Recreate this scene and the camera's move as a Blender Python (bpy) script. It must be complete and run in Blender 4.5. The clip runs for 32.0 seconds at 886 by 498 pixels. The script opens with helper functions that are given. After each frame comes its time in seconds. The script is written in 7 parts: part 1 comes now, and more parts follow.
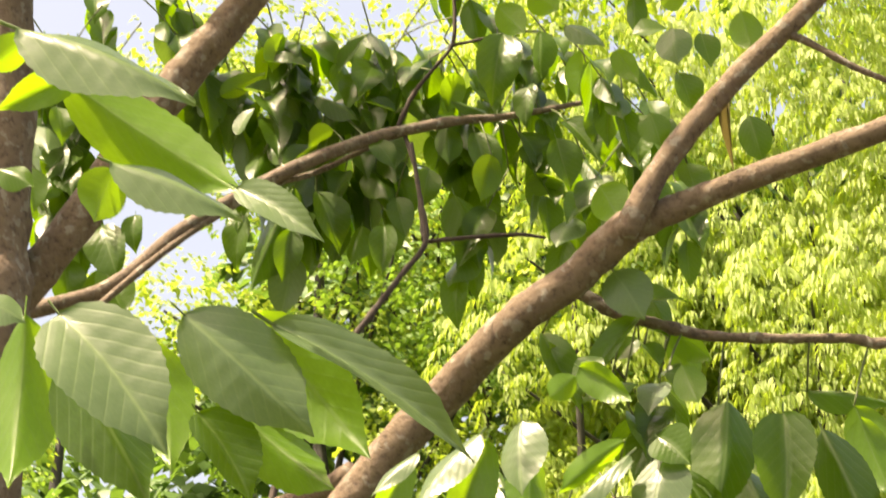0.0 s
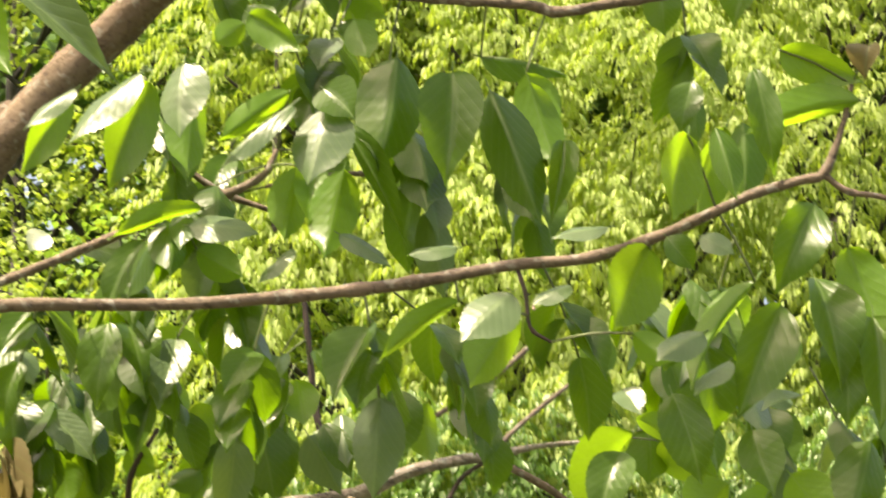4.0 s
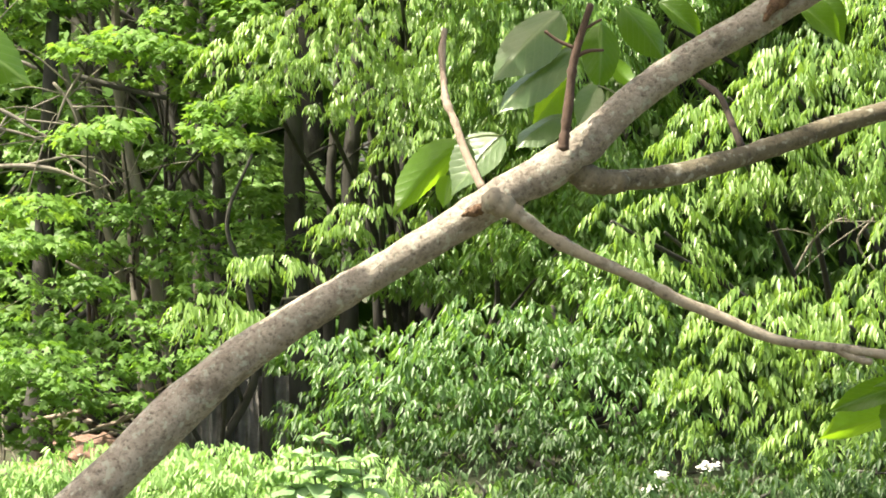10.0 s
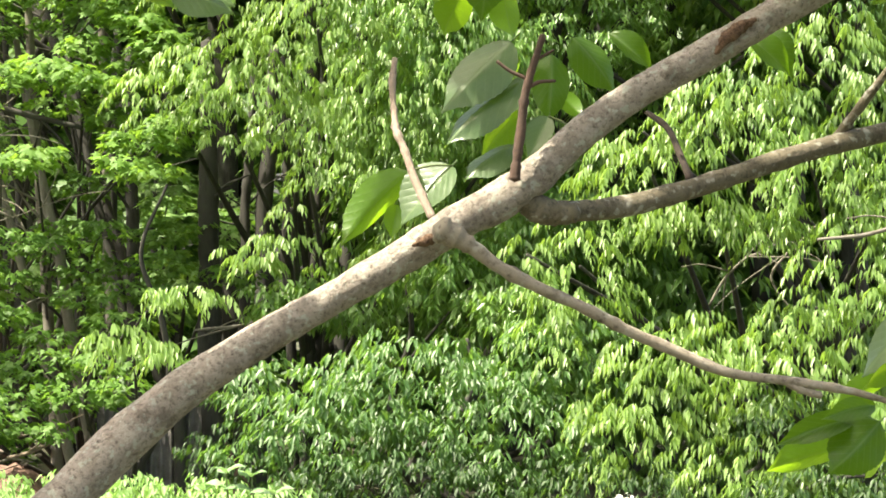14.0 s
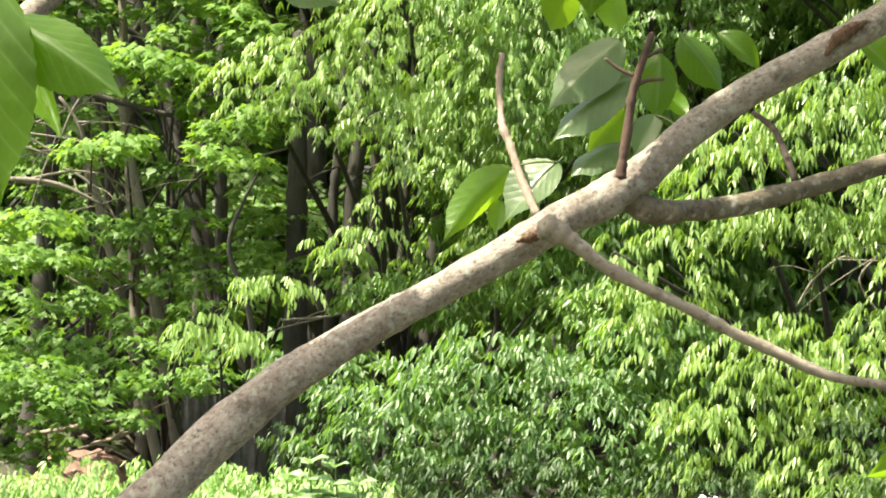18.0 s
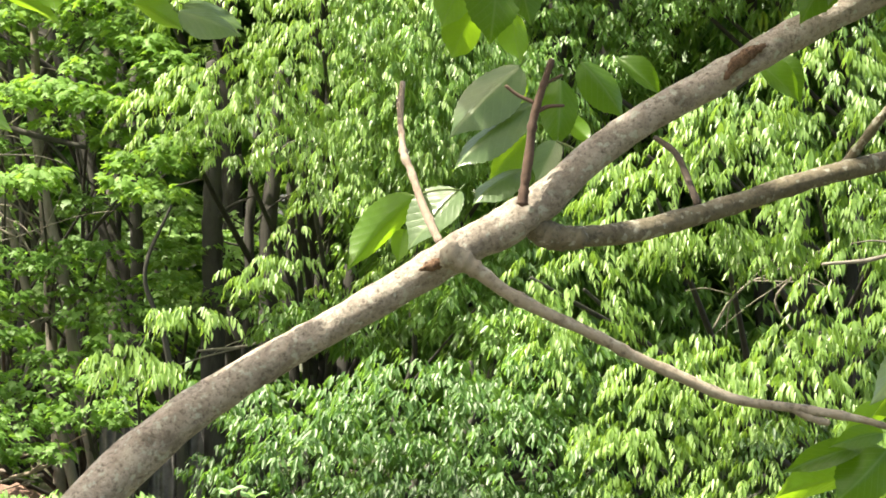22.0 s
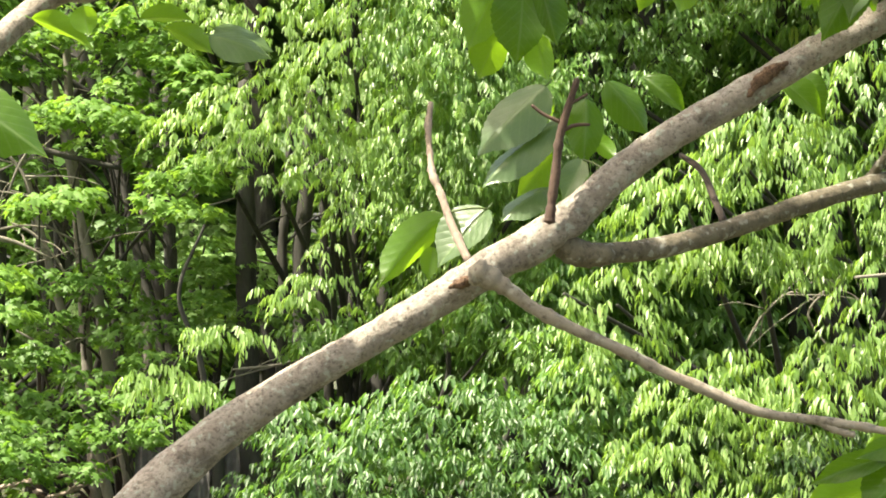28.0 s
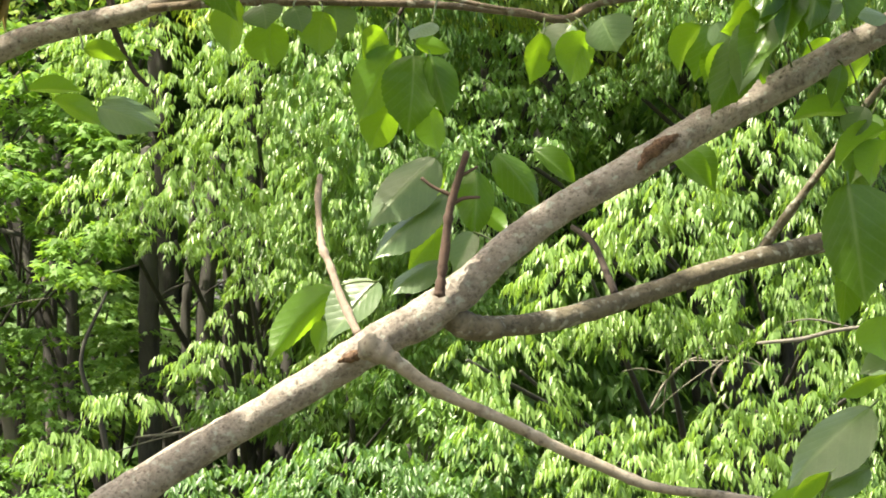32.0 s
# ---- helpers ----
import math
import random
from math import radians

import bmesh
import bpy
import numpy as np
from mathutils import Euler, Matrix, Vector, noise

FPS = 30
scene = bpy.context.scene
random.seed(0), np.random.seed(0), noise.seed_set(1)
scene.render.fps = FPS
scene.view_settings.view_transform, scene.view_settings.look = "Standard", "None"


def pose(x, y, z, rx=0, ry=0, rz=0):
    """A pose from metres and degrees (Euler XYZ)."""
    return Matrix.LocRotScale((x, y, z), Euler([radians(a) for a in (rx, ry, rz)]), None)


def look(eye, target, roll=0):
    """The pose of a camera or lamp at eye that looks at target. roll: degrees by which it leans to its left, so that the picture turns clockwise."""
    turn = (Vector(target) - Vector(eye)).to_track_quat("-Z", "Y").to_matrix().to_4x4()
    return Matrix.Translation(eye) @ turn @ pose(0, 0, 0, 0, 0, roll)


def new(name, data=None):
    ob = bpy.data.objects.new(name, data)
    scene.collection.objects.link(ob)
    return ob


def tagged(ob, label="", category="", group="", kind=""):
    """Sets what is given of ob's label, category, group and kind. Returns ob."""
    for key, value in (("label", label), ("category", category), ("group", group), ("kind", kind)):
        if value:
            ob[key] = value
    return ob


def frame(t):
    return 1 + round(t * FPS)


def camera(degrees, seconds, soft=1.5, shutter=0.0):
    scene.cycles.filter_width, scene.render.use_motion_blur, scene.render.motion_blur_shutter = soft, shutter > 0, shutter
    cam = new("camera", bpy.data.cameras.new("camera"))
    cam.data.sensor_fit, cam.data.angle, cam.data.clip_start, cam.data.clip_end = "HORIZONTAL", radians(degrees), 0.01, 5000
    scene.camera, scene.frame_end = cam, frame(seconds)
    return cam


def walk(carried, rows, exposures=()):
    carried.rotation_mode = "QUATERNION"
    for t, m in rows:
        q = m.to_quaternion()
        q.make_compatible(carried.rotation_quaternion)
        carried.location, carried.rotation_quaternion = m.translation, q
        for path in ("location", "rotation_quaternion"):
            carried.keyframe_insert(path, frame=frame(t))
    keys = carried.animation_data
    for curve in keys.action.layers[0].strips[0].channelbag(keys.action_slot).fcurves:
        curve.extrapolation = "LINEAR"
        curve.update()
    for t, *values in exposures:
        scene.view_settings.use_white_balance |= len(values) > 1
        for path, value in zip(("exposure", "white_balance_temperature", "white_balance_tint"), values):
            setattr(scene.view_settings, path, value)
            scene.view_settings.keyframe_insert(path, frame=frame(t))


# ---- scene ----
cam = camera(18.0, 32.0, soft=1.7, shutter=0.4)
# seconds, eye, heading, tilt, lean
PATH = [
    (0.0, -0.0346, -0.0025, 1.5475, 3.527, 21.382, -1.381),
    (0.5, -0.0287, 0.0151, 1.5472, 2.953, 20.496, -0.834),
    (1.0, -0.0247, 0.0196, 1.5460, 1.768, 20.577, -0.559),
    (1.5, -0.0183, 0.0245, 1.5432, 1.072, 20.015, -0.024),
    (2.0, -0.0140, 0.0163, 1.5325, 0.054, 18.884, 0.478),
    (2.5, -0.0093, 0.0318, 1.5308, -0.908, 18.106, 1.227),
    (3.0, -0.0056, 0.0474, 1.5301, -1.810, 16.935, 0.795),
    (3.5, -0.0062, 0.0602, 1.5289, -1.447, 16.045, 0.713),
    (4.0, -0.0002, 0.0751, 1.5241, -2.804, 15.128, 0.361),
    (4.5, 0.0049, 0.0802, 1.5177, -3.671, 13.946, 0.450),
    (6.5, 0.0556, -0.0056, 1.5423, -1.931, 8.288, 0.851),
    (7.0, 0.0585, -0.0144, 1.5285, -1.876, 6.702, 0.105),
    (7.5, 0.0571, -0.0162, 1.5119, -1.732, 4.818, -0.524),
    (8.0, 0.0555, -0.0146, 1.5026, -1.036, 3.537, -0.581),
    (8.5, 0.0518, -0.0228, 1.4977, -0.437, 3.185, -0.800),
    (9.0, 0.0502, -0.0181, 1.4955, 0.000, 3.002, -0.647),
    (9.5, 0.0434, -0.0147, 1.4923, 0.272, 2.182, -0.733),
    (10.0, 0.0395, -0.0051, 1.4903, 0.050, 1.547, -0.570),
    (10.5, 0.0202, 0.0033, 1.4896, -0.304, 1.753, -0.460),
    (11.0, 0.0087, 0.0165, 1.4885, -1.373, 1.910, -0.325),
    (11.5, 0.0074, 0.0156, 1.4887, -1.517, 1.790, -0.207),
    (12.0, 0.0082, 0.0164, 1.4888, -1.360, 1.932, 0.039),
    (12.5, 0.0051, 0.0263, 1.4907, -1.371, 2.050, 0.047),
    (13.0, 0.0014, 0.0146, 1.4899, -1.418, 2.523, 0.056),
    (13.5, -0.0034, 0.0087, 1.4883, -1.634, 2.393, -0.065),
    (15.5, -0.0082, -0.0001, 1.4867, -2.051, 1.904, -0.203),
    (16.0, -0.0125, 0.0226, 1.4834, -1.381, 1.865, 0.092),
    (16.5, -0.0213, 0.0380, 1.4828, 0.472, 1.287, 0.294),
    (17.0, -0.0297, 0.0303, 1.4844, 0.882, 1.228, 0.592),
    (17.5, -0.0310, 0.0144, 1.4837, 0.492, 1.424, 1.131),
    (18.0, -0.0266, 0.0123, 1.4886, -0.118, 2.089, 1.154),
    (18.5, -0.0222, 0.0203, 1.4897, -0.434, 2.509, 1.223),
    (19.0, -0.0190, 0.0108, 1.4873, -0.593, 2.722, 1.269),
    (19.5, -0.0182, 0.0035, 1.4834, -0.714, 2.387, 1.249),
    (20.0, -0.0135, 0.0072, 1.4797, -0.950, 1.613, 0.907),
    (20.5, -0.0118, 0.0104, 1.4838, -1.323, 1.595, 0.596),
    (21.0, -0.0097, 0.0073, 1.4894, -1.481, 2.243, 0.393),
    (21.5, -0.0110, 0.0067, 1.4906, -1.657, 2.540, 0.290),
    (22.0, -0.0094, 0.0164, 1.4909, -1.773, 2.659, 0.190),
    (22.5, -0.0111, 0.0224, 1.4892, -1.808, 2.743, 0.206),
    (23.0, -0.0163, -0.0082, 1.4893, -1.960, 2.810, 0.155),
    (23.5, -0.0049, 0.0151, 1.4931, -1.892, 2.778, 0.057),
    (24.0, -0.0066, 0.0179, 1.4925, -2.030, 2.876, -0.210),
    (24.5, -0.0045, 0.0092, 1.4943, -1.727, 2.905, -0.233),
    (25.0, -0.0029, 0.0043, 1.4949, -0.910, 3.226, -0.165),
    (25.5, 0.0030, 0.0059, 1.4933, -1.177, 3.280, -0.259),
    (27.5, -0.0069, -0.0216, 1.4925, -0.758, 3.205, -0.336),
    (28.0, -0.0053, -0.0278, 1.4902, -1.083, 3.003, -0.319),
    (28.5, -0.0072, -0.0292, 1.4892, -1.405, 2.743, -0.774),
    (29.0, -0.0091, -0.0262, 1.4911, -1.469, 3.110, -0.780),
    (29.5, -0.0127, -0.0265, 1.4915, -0.949, 3.089, -1.035),
    (30.0, -0.0127, -0.0045, 1.4953, -0.592, 3.475, -0.847),
    (30.5, -0.0093, 0.0037, 1.4978, -1.109, 3.814, -0.537),
    (31.0, -0.0010, -0.0073, 1.4978, -2.309, 4.173, -0.471),
    (31.5, 0.0056, -0.0005, 1.4990, -2.647, 4.301, -0.500),
    (32.0, 0.0134, -0.0095, 1.5001, -3.014, 4.323, -0.543),
]
walk(
    cam,
    [(t, pose(x, y, z, 90 + tilt, 0, heading) @ pose(0, 0, 0, 0, 0, lean)) for t, x, y, z, heading, tilt, lean in PATH],
    exposures=[(0.0, 1.45, 8800, 16), (1.5, 1.58, 8800, 16), (3.0, 1.54, 8800, 16), (4.0, 1.42, 8300, 12), (4.6, 1.36, 7800, 6), (6.5, 1.57, 7100, 2), (8.0, 1.54, 7200, 5), (9.0, 1.54, 7200, 5), (17.0, 1.52, 7200, 5), (20.0, 1.58, 7200, 5), (32.0, 1.58, 7200, 5)],
)

# ---- light: a clear day, the sun high ----
SUN_ELEVATION, SUN_AZIMUTH = radians(63), radians(250)
world = bpy.data.worlds.new("sky")
scene.world = world
world.use_nodes = True
wt = world.node_tree
sky = wt.nodes.new("ShaderNodeTexSky")
sky.sky_type, sky.sun_disc = "NISHITA", False
sky.sun_elevation, sky.sun_rotation = SUN_ELEVATION, SUN_AZIMUTH
sky.dust_density, sky.air_density = 7.0, 1.0
wt.nodes["Background"].inputs["Strength"].default_value = 0.15
wt.links.new(sky.outputs[0], wt.nodes["Background"].inputs["Color"])
sun = new("sun", bpy.data.lights.new("sun", "SUN"))
sun.data.energy, sun.data.angle, sun.data.color = 5.0, radians(0.53), (1.0, 0.95, 0.86)
toward = Vector((math.sin(SUN_AZIMUTH) * math.cos(SUN_ELEVATION), math.cos(SUN_AZIMUTH) * math.cos(SUN_ELEVATION), math.sin(SUN_ELEVATION)))
sun.matrix_world = look(toward * 40, (0, 0, 0))


# ---- materials ----
class Nodes:
    """A few words for building node materials."""

    def __init__(self, name):
        self.mat = bpy.data.materials.new(name)
        self.mat.use_nodes = True
        self.tree = self.mat.node_tree
        self.shader = self.tree.nodes["Principled BSDF"]
        self.out = self.tree.nodes["Material Output"]

    def add(self, kind, **values):
        node = self.tree.nodes.new(kind)
        for key, value in values.items():
            if key in ("operation", "blend_type", "data_type", "feature", "wave_type", "noise_dimensions"):
                setattr(node, key, value)
            else:
                node.inputs[key.replace("_", " ")].default_value = value
        return node

    def link(self, a, b):
        self.tree.links.new(a, b)

    def ramp(self, source, *stops):
        node = self.tree.nodes.new("ShaderNodeValToRGB")
        while len(node.color_ramp.elements) < len(stops):
            node.color_ramp.elements.new(0.5)
        for e, (at, colour) in zip(node.color_ramp.elements, stops):
            e.position, e.color = at, (*colour, 1)
        self.link(source, node.inputs[0])
        return node.outputs[0]

    def mix(self, factor, a, b, how="MIX"):
        node = self.tree.nodes.new("ShaderNodeMix")
        node.data_type, node.blend_type = "RGBA", how
        for value, socket in ((factor, node.inputs[0]), (a, node.inputs[6]), (b, node.inputs[7])):
            if isinstance(value, (int, float)):
                socket.default_value = value
            elif isinstance(value, tuple):
                socket.default_value = (*value, 1)
            else:
                self.link(value, socket)
        return node.outputs[2]

    def math(self, operation, a, b=0.0):
        node = self.tree.nodes.new("ShaderNodeMath")
        node.operation = operation
        for value, socket in ((a, node.inputs[0]), (b, node.inputs[1])):
            if isinstance(value, (int, float)):
                socket.default_value = value
            else:
                self.link(value, socket)
        return node.outputs[0]

    def bump(self, height, strength=0.5, distance=0.01):
        node = self.add("ShaderNodeBump", Strength=strength, Distance=distance)
        self.link(height, node.inputs["Height"])
        self.link(node.outputs[0], self.shader.inputs["Normal"])
        return node.outputs[0]

    def noise(self, scale, detail=4.0, rough=0.6, stretch=None, coords="Object"):
        tex = self.add("ShaderNodeTexNoise", Scale=scale, Detail=detail, Roughness=rough)
        where = self.tree.nodes.new("ShaderNodeTexCoord").outputs[coords]
        if stretch:
            m = self.add("ShaderNodeMapping", Scale=stretch)
            self.link(where, m.inputs[0])
            where = m.outputs[0]
        self.link(where, tex.inputs["Vector"])
        return tex.outputs[0]


def bark(name, light, mid, dark, grain=60.0, furrow=0.4, stretch=(1, 1, 0.35), lichen=0.0):
    n = Nodes(name)
    big, fine = n.noise(grain * 0.22, 5, 0.65), n.noise(grain, 6, 0.7, stretch)
    colour = n.mix(n.ramp(big, (0.35, (0, 0, 0)), (0.68, (1, 1, 1))), mid, light)
    colour = n.mix(n.ramp(fine, (0.30, (1, 1, 1)), (0.50, (0, 0, 0))), colour, dark)
    if lichen:
        spots = n.ramp(n.noise(grain * 0.6, 3, 0.5), (0.585, (0, 0, 0)), (0.64, (lichen,) * 3))
        colour = n.mix(spots, colour, (0.42, 0.43, 0.36))
        blotch = n.ramp(n.noise(grain * 0.3, 4, 0.6), (0.57, (0, 0, 0)), (0.66, (lichen * 0.6,) * 3))
        colour = n.mix(blotch, colour, (0.46, 0.43, 0.36))
        stain = n.ramp(n.noise(grain * 0.12, 5, 0.7), (0.36, (lichen * 0.7,) * 3), (0.46, (0, 0, 0)))
        colour = n.mix(stain, colour, dark)
    n.link(colour, n.shader.inputs["Base Color"])
    n.shader.inputs["Roughness"].default_value = 0.85
    n.bump(n.math("ADD", fine, n.math("MULTIPLY", big, 0.6)), furrow, 0.006)
    return n.mat


def foliage(name, low, high, glow, through_share, rough=0.45, veins=False, by_island=True, gloss=0.5):
    """Leaf: a glossy upper coat over green, with light let through."""
    n = Nodes(name)
    if by_island:
        vary = n.tree.nodes.new("ShaderNodeNewGeometry").outputs["Random Per Island"]
    else:
        vary = n.tree.nodes.new("ShaderNodeObjectInfo").outputs["Random"]
    patch = n.noise(0.9 if by_island else 30.0, 3, 0.6)
    blend = n.math("ADD", n.math("MULTIPLY", vary, 0.6), n.math("MULTIPLY", n.ramp(patch, (0.3, (0, 0, 0)), (0.7, (1, 1, 1))), 0.4))
    colour = n.mix(blend, low, high)
    shine = n.mix(blend, glow, tuple(min(1.0, c * 1.25) for c in glow))
    if veins:
        uv = n.tree.nodes.new("ShaderNodeUVMap").outputs[0]
        split = n.tree.nodes.new("ShaderNodeSeparateXYZ")
        n.link(uv, split.inputs[0])
        side = n.math("ABSOLUTE", n.math("SUBTRACT", split.outputs[1], 0.5))
        rib = n.ramp(side, (0.006, (1, 1, 1)), (0.03, (0, 0, 0)))
        phase = n.math("FRACT", n.math("SUBTRACT", n.math("MULTIPLY", split.outputs[0], 7.5), n.math("MULTIPLY", side, 6.0)))
        lateral = n.ramp(n.math("ABSOLUTE", n.math("SUBTRACT", phase, 0.5)), (0.02, (1, 1, 1)), (0.12, (0, 0, 0)))
        vein = n.math("MAXIMUM", rib, n.math("MULTIPLY", lateral, 0.45))
        colour = n.mix(n.math("MULTIPLY", vein, 0.42), colour, (0.22, 0.32, 0.11))
        shine = n.mix(n.math("MULTIPLY", vein, 0.3), shine, tuple(c * 0.5 for c in glow))
        quilt = n.math("ABSOLUTE", n.math("SUBTRACT", phase, 0.5))
        n.bump(n.math("SUBTRACT", quilt, vein), 0.16, 0.0015)
    n.link(colour, n.shader.inputs["Base Color"])
    n.shader.inputs["Roughness"].default_value = rough
    n.shader.inputs["Specular IOR Level"].default_value = gloss
    trans = n.tree.nodes.new("ShaderNodeBsdfTranslucent")
    n.link(shine, trans.inputs[0])
    both = n.add("ShaderNodeMixShader")
    both.inputs[0].default_value = through_share
    n.link(n.shader.outputs[0], both.inputs[1])
    n.link(trans.outputs[0], both.inputs[2])
    n.link(both.outputs[0], n.out.inputs[0])
    return n.mat


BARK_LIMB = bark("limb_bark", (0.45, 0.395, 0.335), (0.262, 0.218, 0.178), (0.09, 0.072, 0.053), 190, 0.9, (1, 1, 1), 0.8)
# olive brown of the fork, darkened as well to carry its shade
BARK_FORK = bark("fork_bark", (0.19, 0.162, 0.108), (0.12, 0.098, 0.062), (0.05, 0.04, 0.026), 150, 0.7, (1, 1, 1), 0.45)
BARK_BROWN = bark("brown_bark", (0.235, 0.172, 0.112), (0.155, 0.108, 0.067), (0.075, 0.048, 0.032), 120, 0.8, (1, 1, 1), 0.28)
BARK_LOW = bark("grey_twig_bark", (0.32, 0.275, 0.21), (0.20, 0.165, 0.12), (0.075, 0.058, 0.042), 90, 0.3, (1, 1, 1), 0.3)
BARK_TWIG = bark("twig_bark", (0.215, 0.16, 0.11), (0.135, 0.100, 0.068), (0.05, 0.036, 0.026), 140, 0.6, (1, 1, 1), 0.35)
BARK_DARKTWIG = bark("dark_twig_bark", (0.07, 0.05, 0.035), (0.045, 0.03, 0.022), (0.02, 0.015, 0.012), 90, 0.3, (1, 1, 1))
BARK_RED = bark("red_twig_bark", (0.11, 0.066, 0.045), (0.07, 0.042, 0.03), (0.04, 0.02, 0.015), 120, 0.3, (1, 1, 1))
BARK_DEAD = bark("dead_wood", (0.38, 0.30, 0.24), (0.28, 0.21, 0.16), (0.13, 0.09, 0.07), 90, 0.4, (1, 1, 0.5))
# bark darkened so that sunlit trunks look as if under the canopy's shade
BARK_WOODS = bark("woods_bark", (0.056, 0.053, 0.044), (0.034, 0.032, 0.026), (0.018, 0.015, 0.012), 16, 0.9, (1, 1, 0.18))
BARK_PALE = bark("pale_trunk_bark", (0.23, 0.21, 0.17), (0.15, 0.135, 0.105), (0.10, 0.08, 0.06), 16, 0.6, (1, 1, 0.3))
LEAF = foliage("leaflet_green", (0.027, 0.060, 0.008), (0.054, 0.108, 0.015), (0.22, 0.43, 0.012), 0.36, 0.32, veins=True, by_island=False, gloss=0.35)
# greyer copy of the leaflet green; the sky's sheen is put into its colour
LEAF_PALE = foliage("leaflet_pale", (0.062, 0.105, 0.046), (0.10, 0.152, 0.068), (0.25, 0.42, 0.04), 0.28, 0.32, veins=True, by_island=False)
# brighter copy of the leaflet green, with sunlight through the leaf in its colour
LEAF_LIT = foliage("young_leaflet", (0.065, 0.145, 0.016), (0.10, 0.20, 0.024), (0.30, 0.52, 0.02), 0.44, 0.34, veins=True, by_island=False, gloss=0.4)
LEAF_DRY = foliage("withered_leaf", (0.14, 0.12, 0.05), (0.20, 0.16, 0.07), (0.25, 0.20, 0.06), 0.3, 0.6, veins=True, by_island=False)
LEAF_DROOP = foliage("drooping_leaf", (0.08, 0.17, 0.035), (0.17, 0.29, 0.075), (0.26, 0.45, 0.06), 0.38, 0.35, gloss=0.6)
LEAF_SHRUB = foliage("shrub_leaf", (0.048, 0.115, 0.03), (0.105, 0.195, 0.06), (0.22, 0.41, 0.06), 0.36, 0.38, gloss=0.5)
LEAF_YELLOW = foliage("yellow_green_leaf", (0.26, 0.36, 0.10), (0.355, 0.445, 0.13), (0.40, 0.54, 0.05), 0.46, 0.5, gloss=0.28)
LEAF_FRESH = foliage("fresh_drooping_leaf", (0.115, 0.215, 0.045), (0.215, 0.325, 0.085), (0.30, 0.48, 0.06), 0.40, 0.36, gloss=0.58)
LEAF_MAPLE = foliage("lobed_leaf", (0.075, 0.16, 0.03), (0.16, 0.275, 0.06), (0.27, 0.46, 0.05), 0.38, 0.55, gloss=0.3)
# lobed leaf's green taken darker, for the shade under the crowns
LEAF_UNDER_SHADE = foliage("understorey_shade_leaf", (0.062, 0.14, 0.028), (0.13, 0.235, 0.05), (0.20, 0.38, 0.04), 0.36, 0.5, gloss=0.3)
# darker green that puts the deep woods' shade into the leaf colour
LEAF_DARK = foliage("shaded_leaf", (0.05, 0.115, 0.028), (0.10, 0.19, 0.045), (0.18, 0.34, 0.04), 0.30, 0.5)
LEAF_HERB = foliage("herb_leaf", (0.17, 0.31, 0.08), (0.30, 0.44, 0.17), (0.26, 0.46, 0.09), 0.35, 0.5)


# the low shrubs' green, darkened to hold the shade they stand in
LEAF_LOW_SHADE = foliage("low_shade_leaf", (0.022, 0.055, 0.016), (0.048, 0.095, 0.027), (0.10, 0.20, 0.025), 0.28, 0.45, gloss=0.3)
LEAF_WEED = foliage("weed_leaf", (0.16, 0.27, 0.13), (0.24, 0.36, 0.19), (0.26, 0.42, 0.12), 0.3, 0.4, veins=True, by_island=False)


def ground_material():
    n = Nodes("leaf_litter")
    a, b = n.noise(1.3, 6, 0.65), n.noise(24, 5, 0.7)
    colour = n.mix(n.ramp(a, (0.36, (0, 0, 0)), (0.56, (1, 1, 1))), (0.062, 0.048, 0.03), (0.04, 0.07, 0.02))
    colour = n.mix(n.ramp(b, (0.35, (1, 1, 1)), (0.6, (0, 0, 0))), colour, (0.045, 0.035, 0.025))
    n.link(colour, n.shader.inputs["Base Color"])
    n.shader.inputs["Roughness"].default_value = 0.95
    n.bump(b, 0.8, 0.03)
    return n.mat


def plain(name, a, b, scale, rough=0.8, metal=0.0, strength=0.3):
    n = Nodes(name)
    fine = n.noise(scale, 6, 0.65)
    n.link(n.mix(n.ramp(fine, (0.35, (0, 0, 0)), (0.65, (1, 1, 1))), a, b), n.shader.inputs["Base Color"])
    n.shader.inputs["Roughness"].default_value = rough
    n.shader.inputs["Metallic"].default_value = metal
    n.bump(fine, strength, 0.01)
    return n.mat


STALK = plain("leaf_stalk_green", (0.07, 0.10, 0.025), (0.11, 0.14, 0.04), 50, 0.5)
GROUND = ground_material()
EARTH = plain("red_earth", (0.11, 0.068, 0.05), (0.27, 0.16, 0.12), 14, 0.95, 0, 0.9)
TIN = plain("weathered_tin", (0.06, 0.052, 0.046), (0.16, 0.15, 0.145), 7, 0.6, 0.3)
STONE = plain("bank_stone", (0.16, 0.12, 0.10), (0.34, 0.28, 0.25), 30, 0.9, 0, 0.6)
TORN = plain("torn_bark", (0.07, 0.035, 0.02), (0.24, 0.14, 0.08), 260, 0.85, 0, 0.8)
PETAL = plain("cream_petals", (0.70, 0.70, 0.60), (0.80, 0.80, 0.74), 40, 0.7)


# ---- helpers for meshes ----
def mesh_of(name, verts, faces, material, smooth=True, uvs=None):
    me = bpy.data.meshes.new(name)
    me.from_pydata([tuple(v) for v in verts] if not isinstance(verts, np.ndarray) else verts.tolist(), [], faces)
    me.materials.append(material)
    if smooth:
        me.polygons.foreach_set("use_smooth", [True] * len(me.polygons))
    if uvs is not None:
        layer = me.uv_layers.new(name="UVMap")
        loops = np.empty(len(me.loops), np.int32)
        me.loops.foreach_get("vertex_index", loops)
        layer.data.foreach_set("uv", np.asarray(uvs, np.float32)[loops].ravel())
    me.update()
    return me


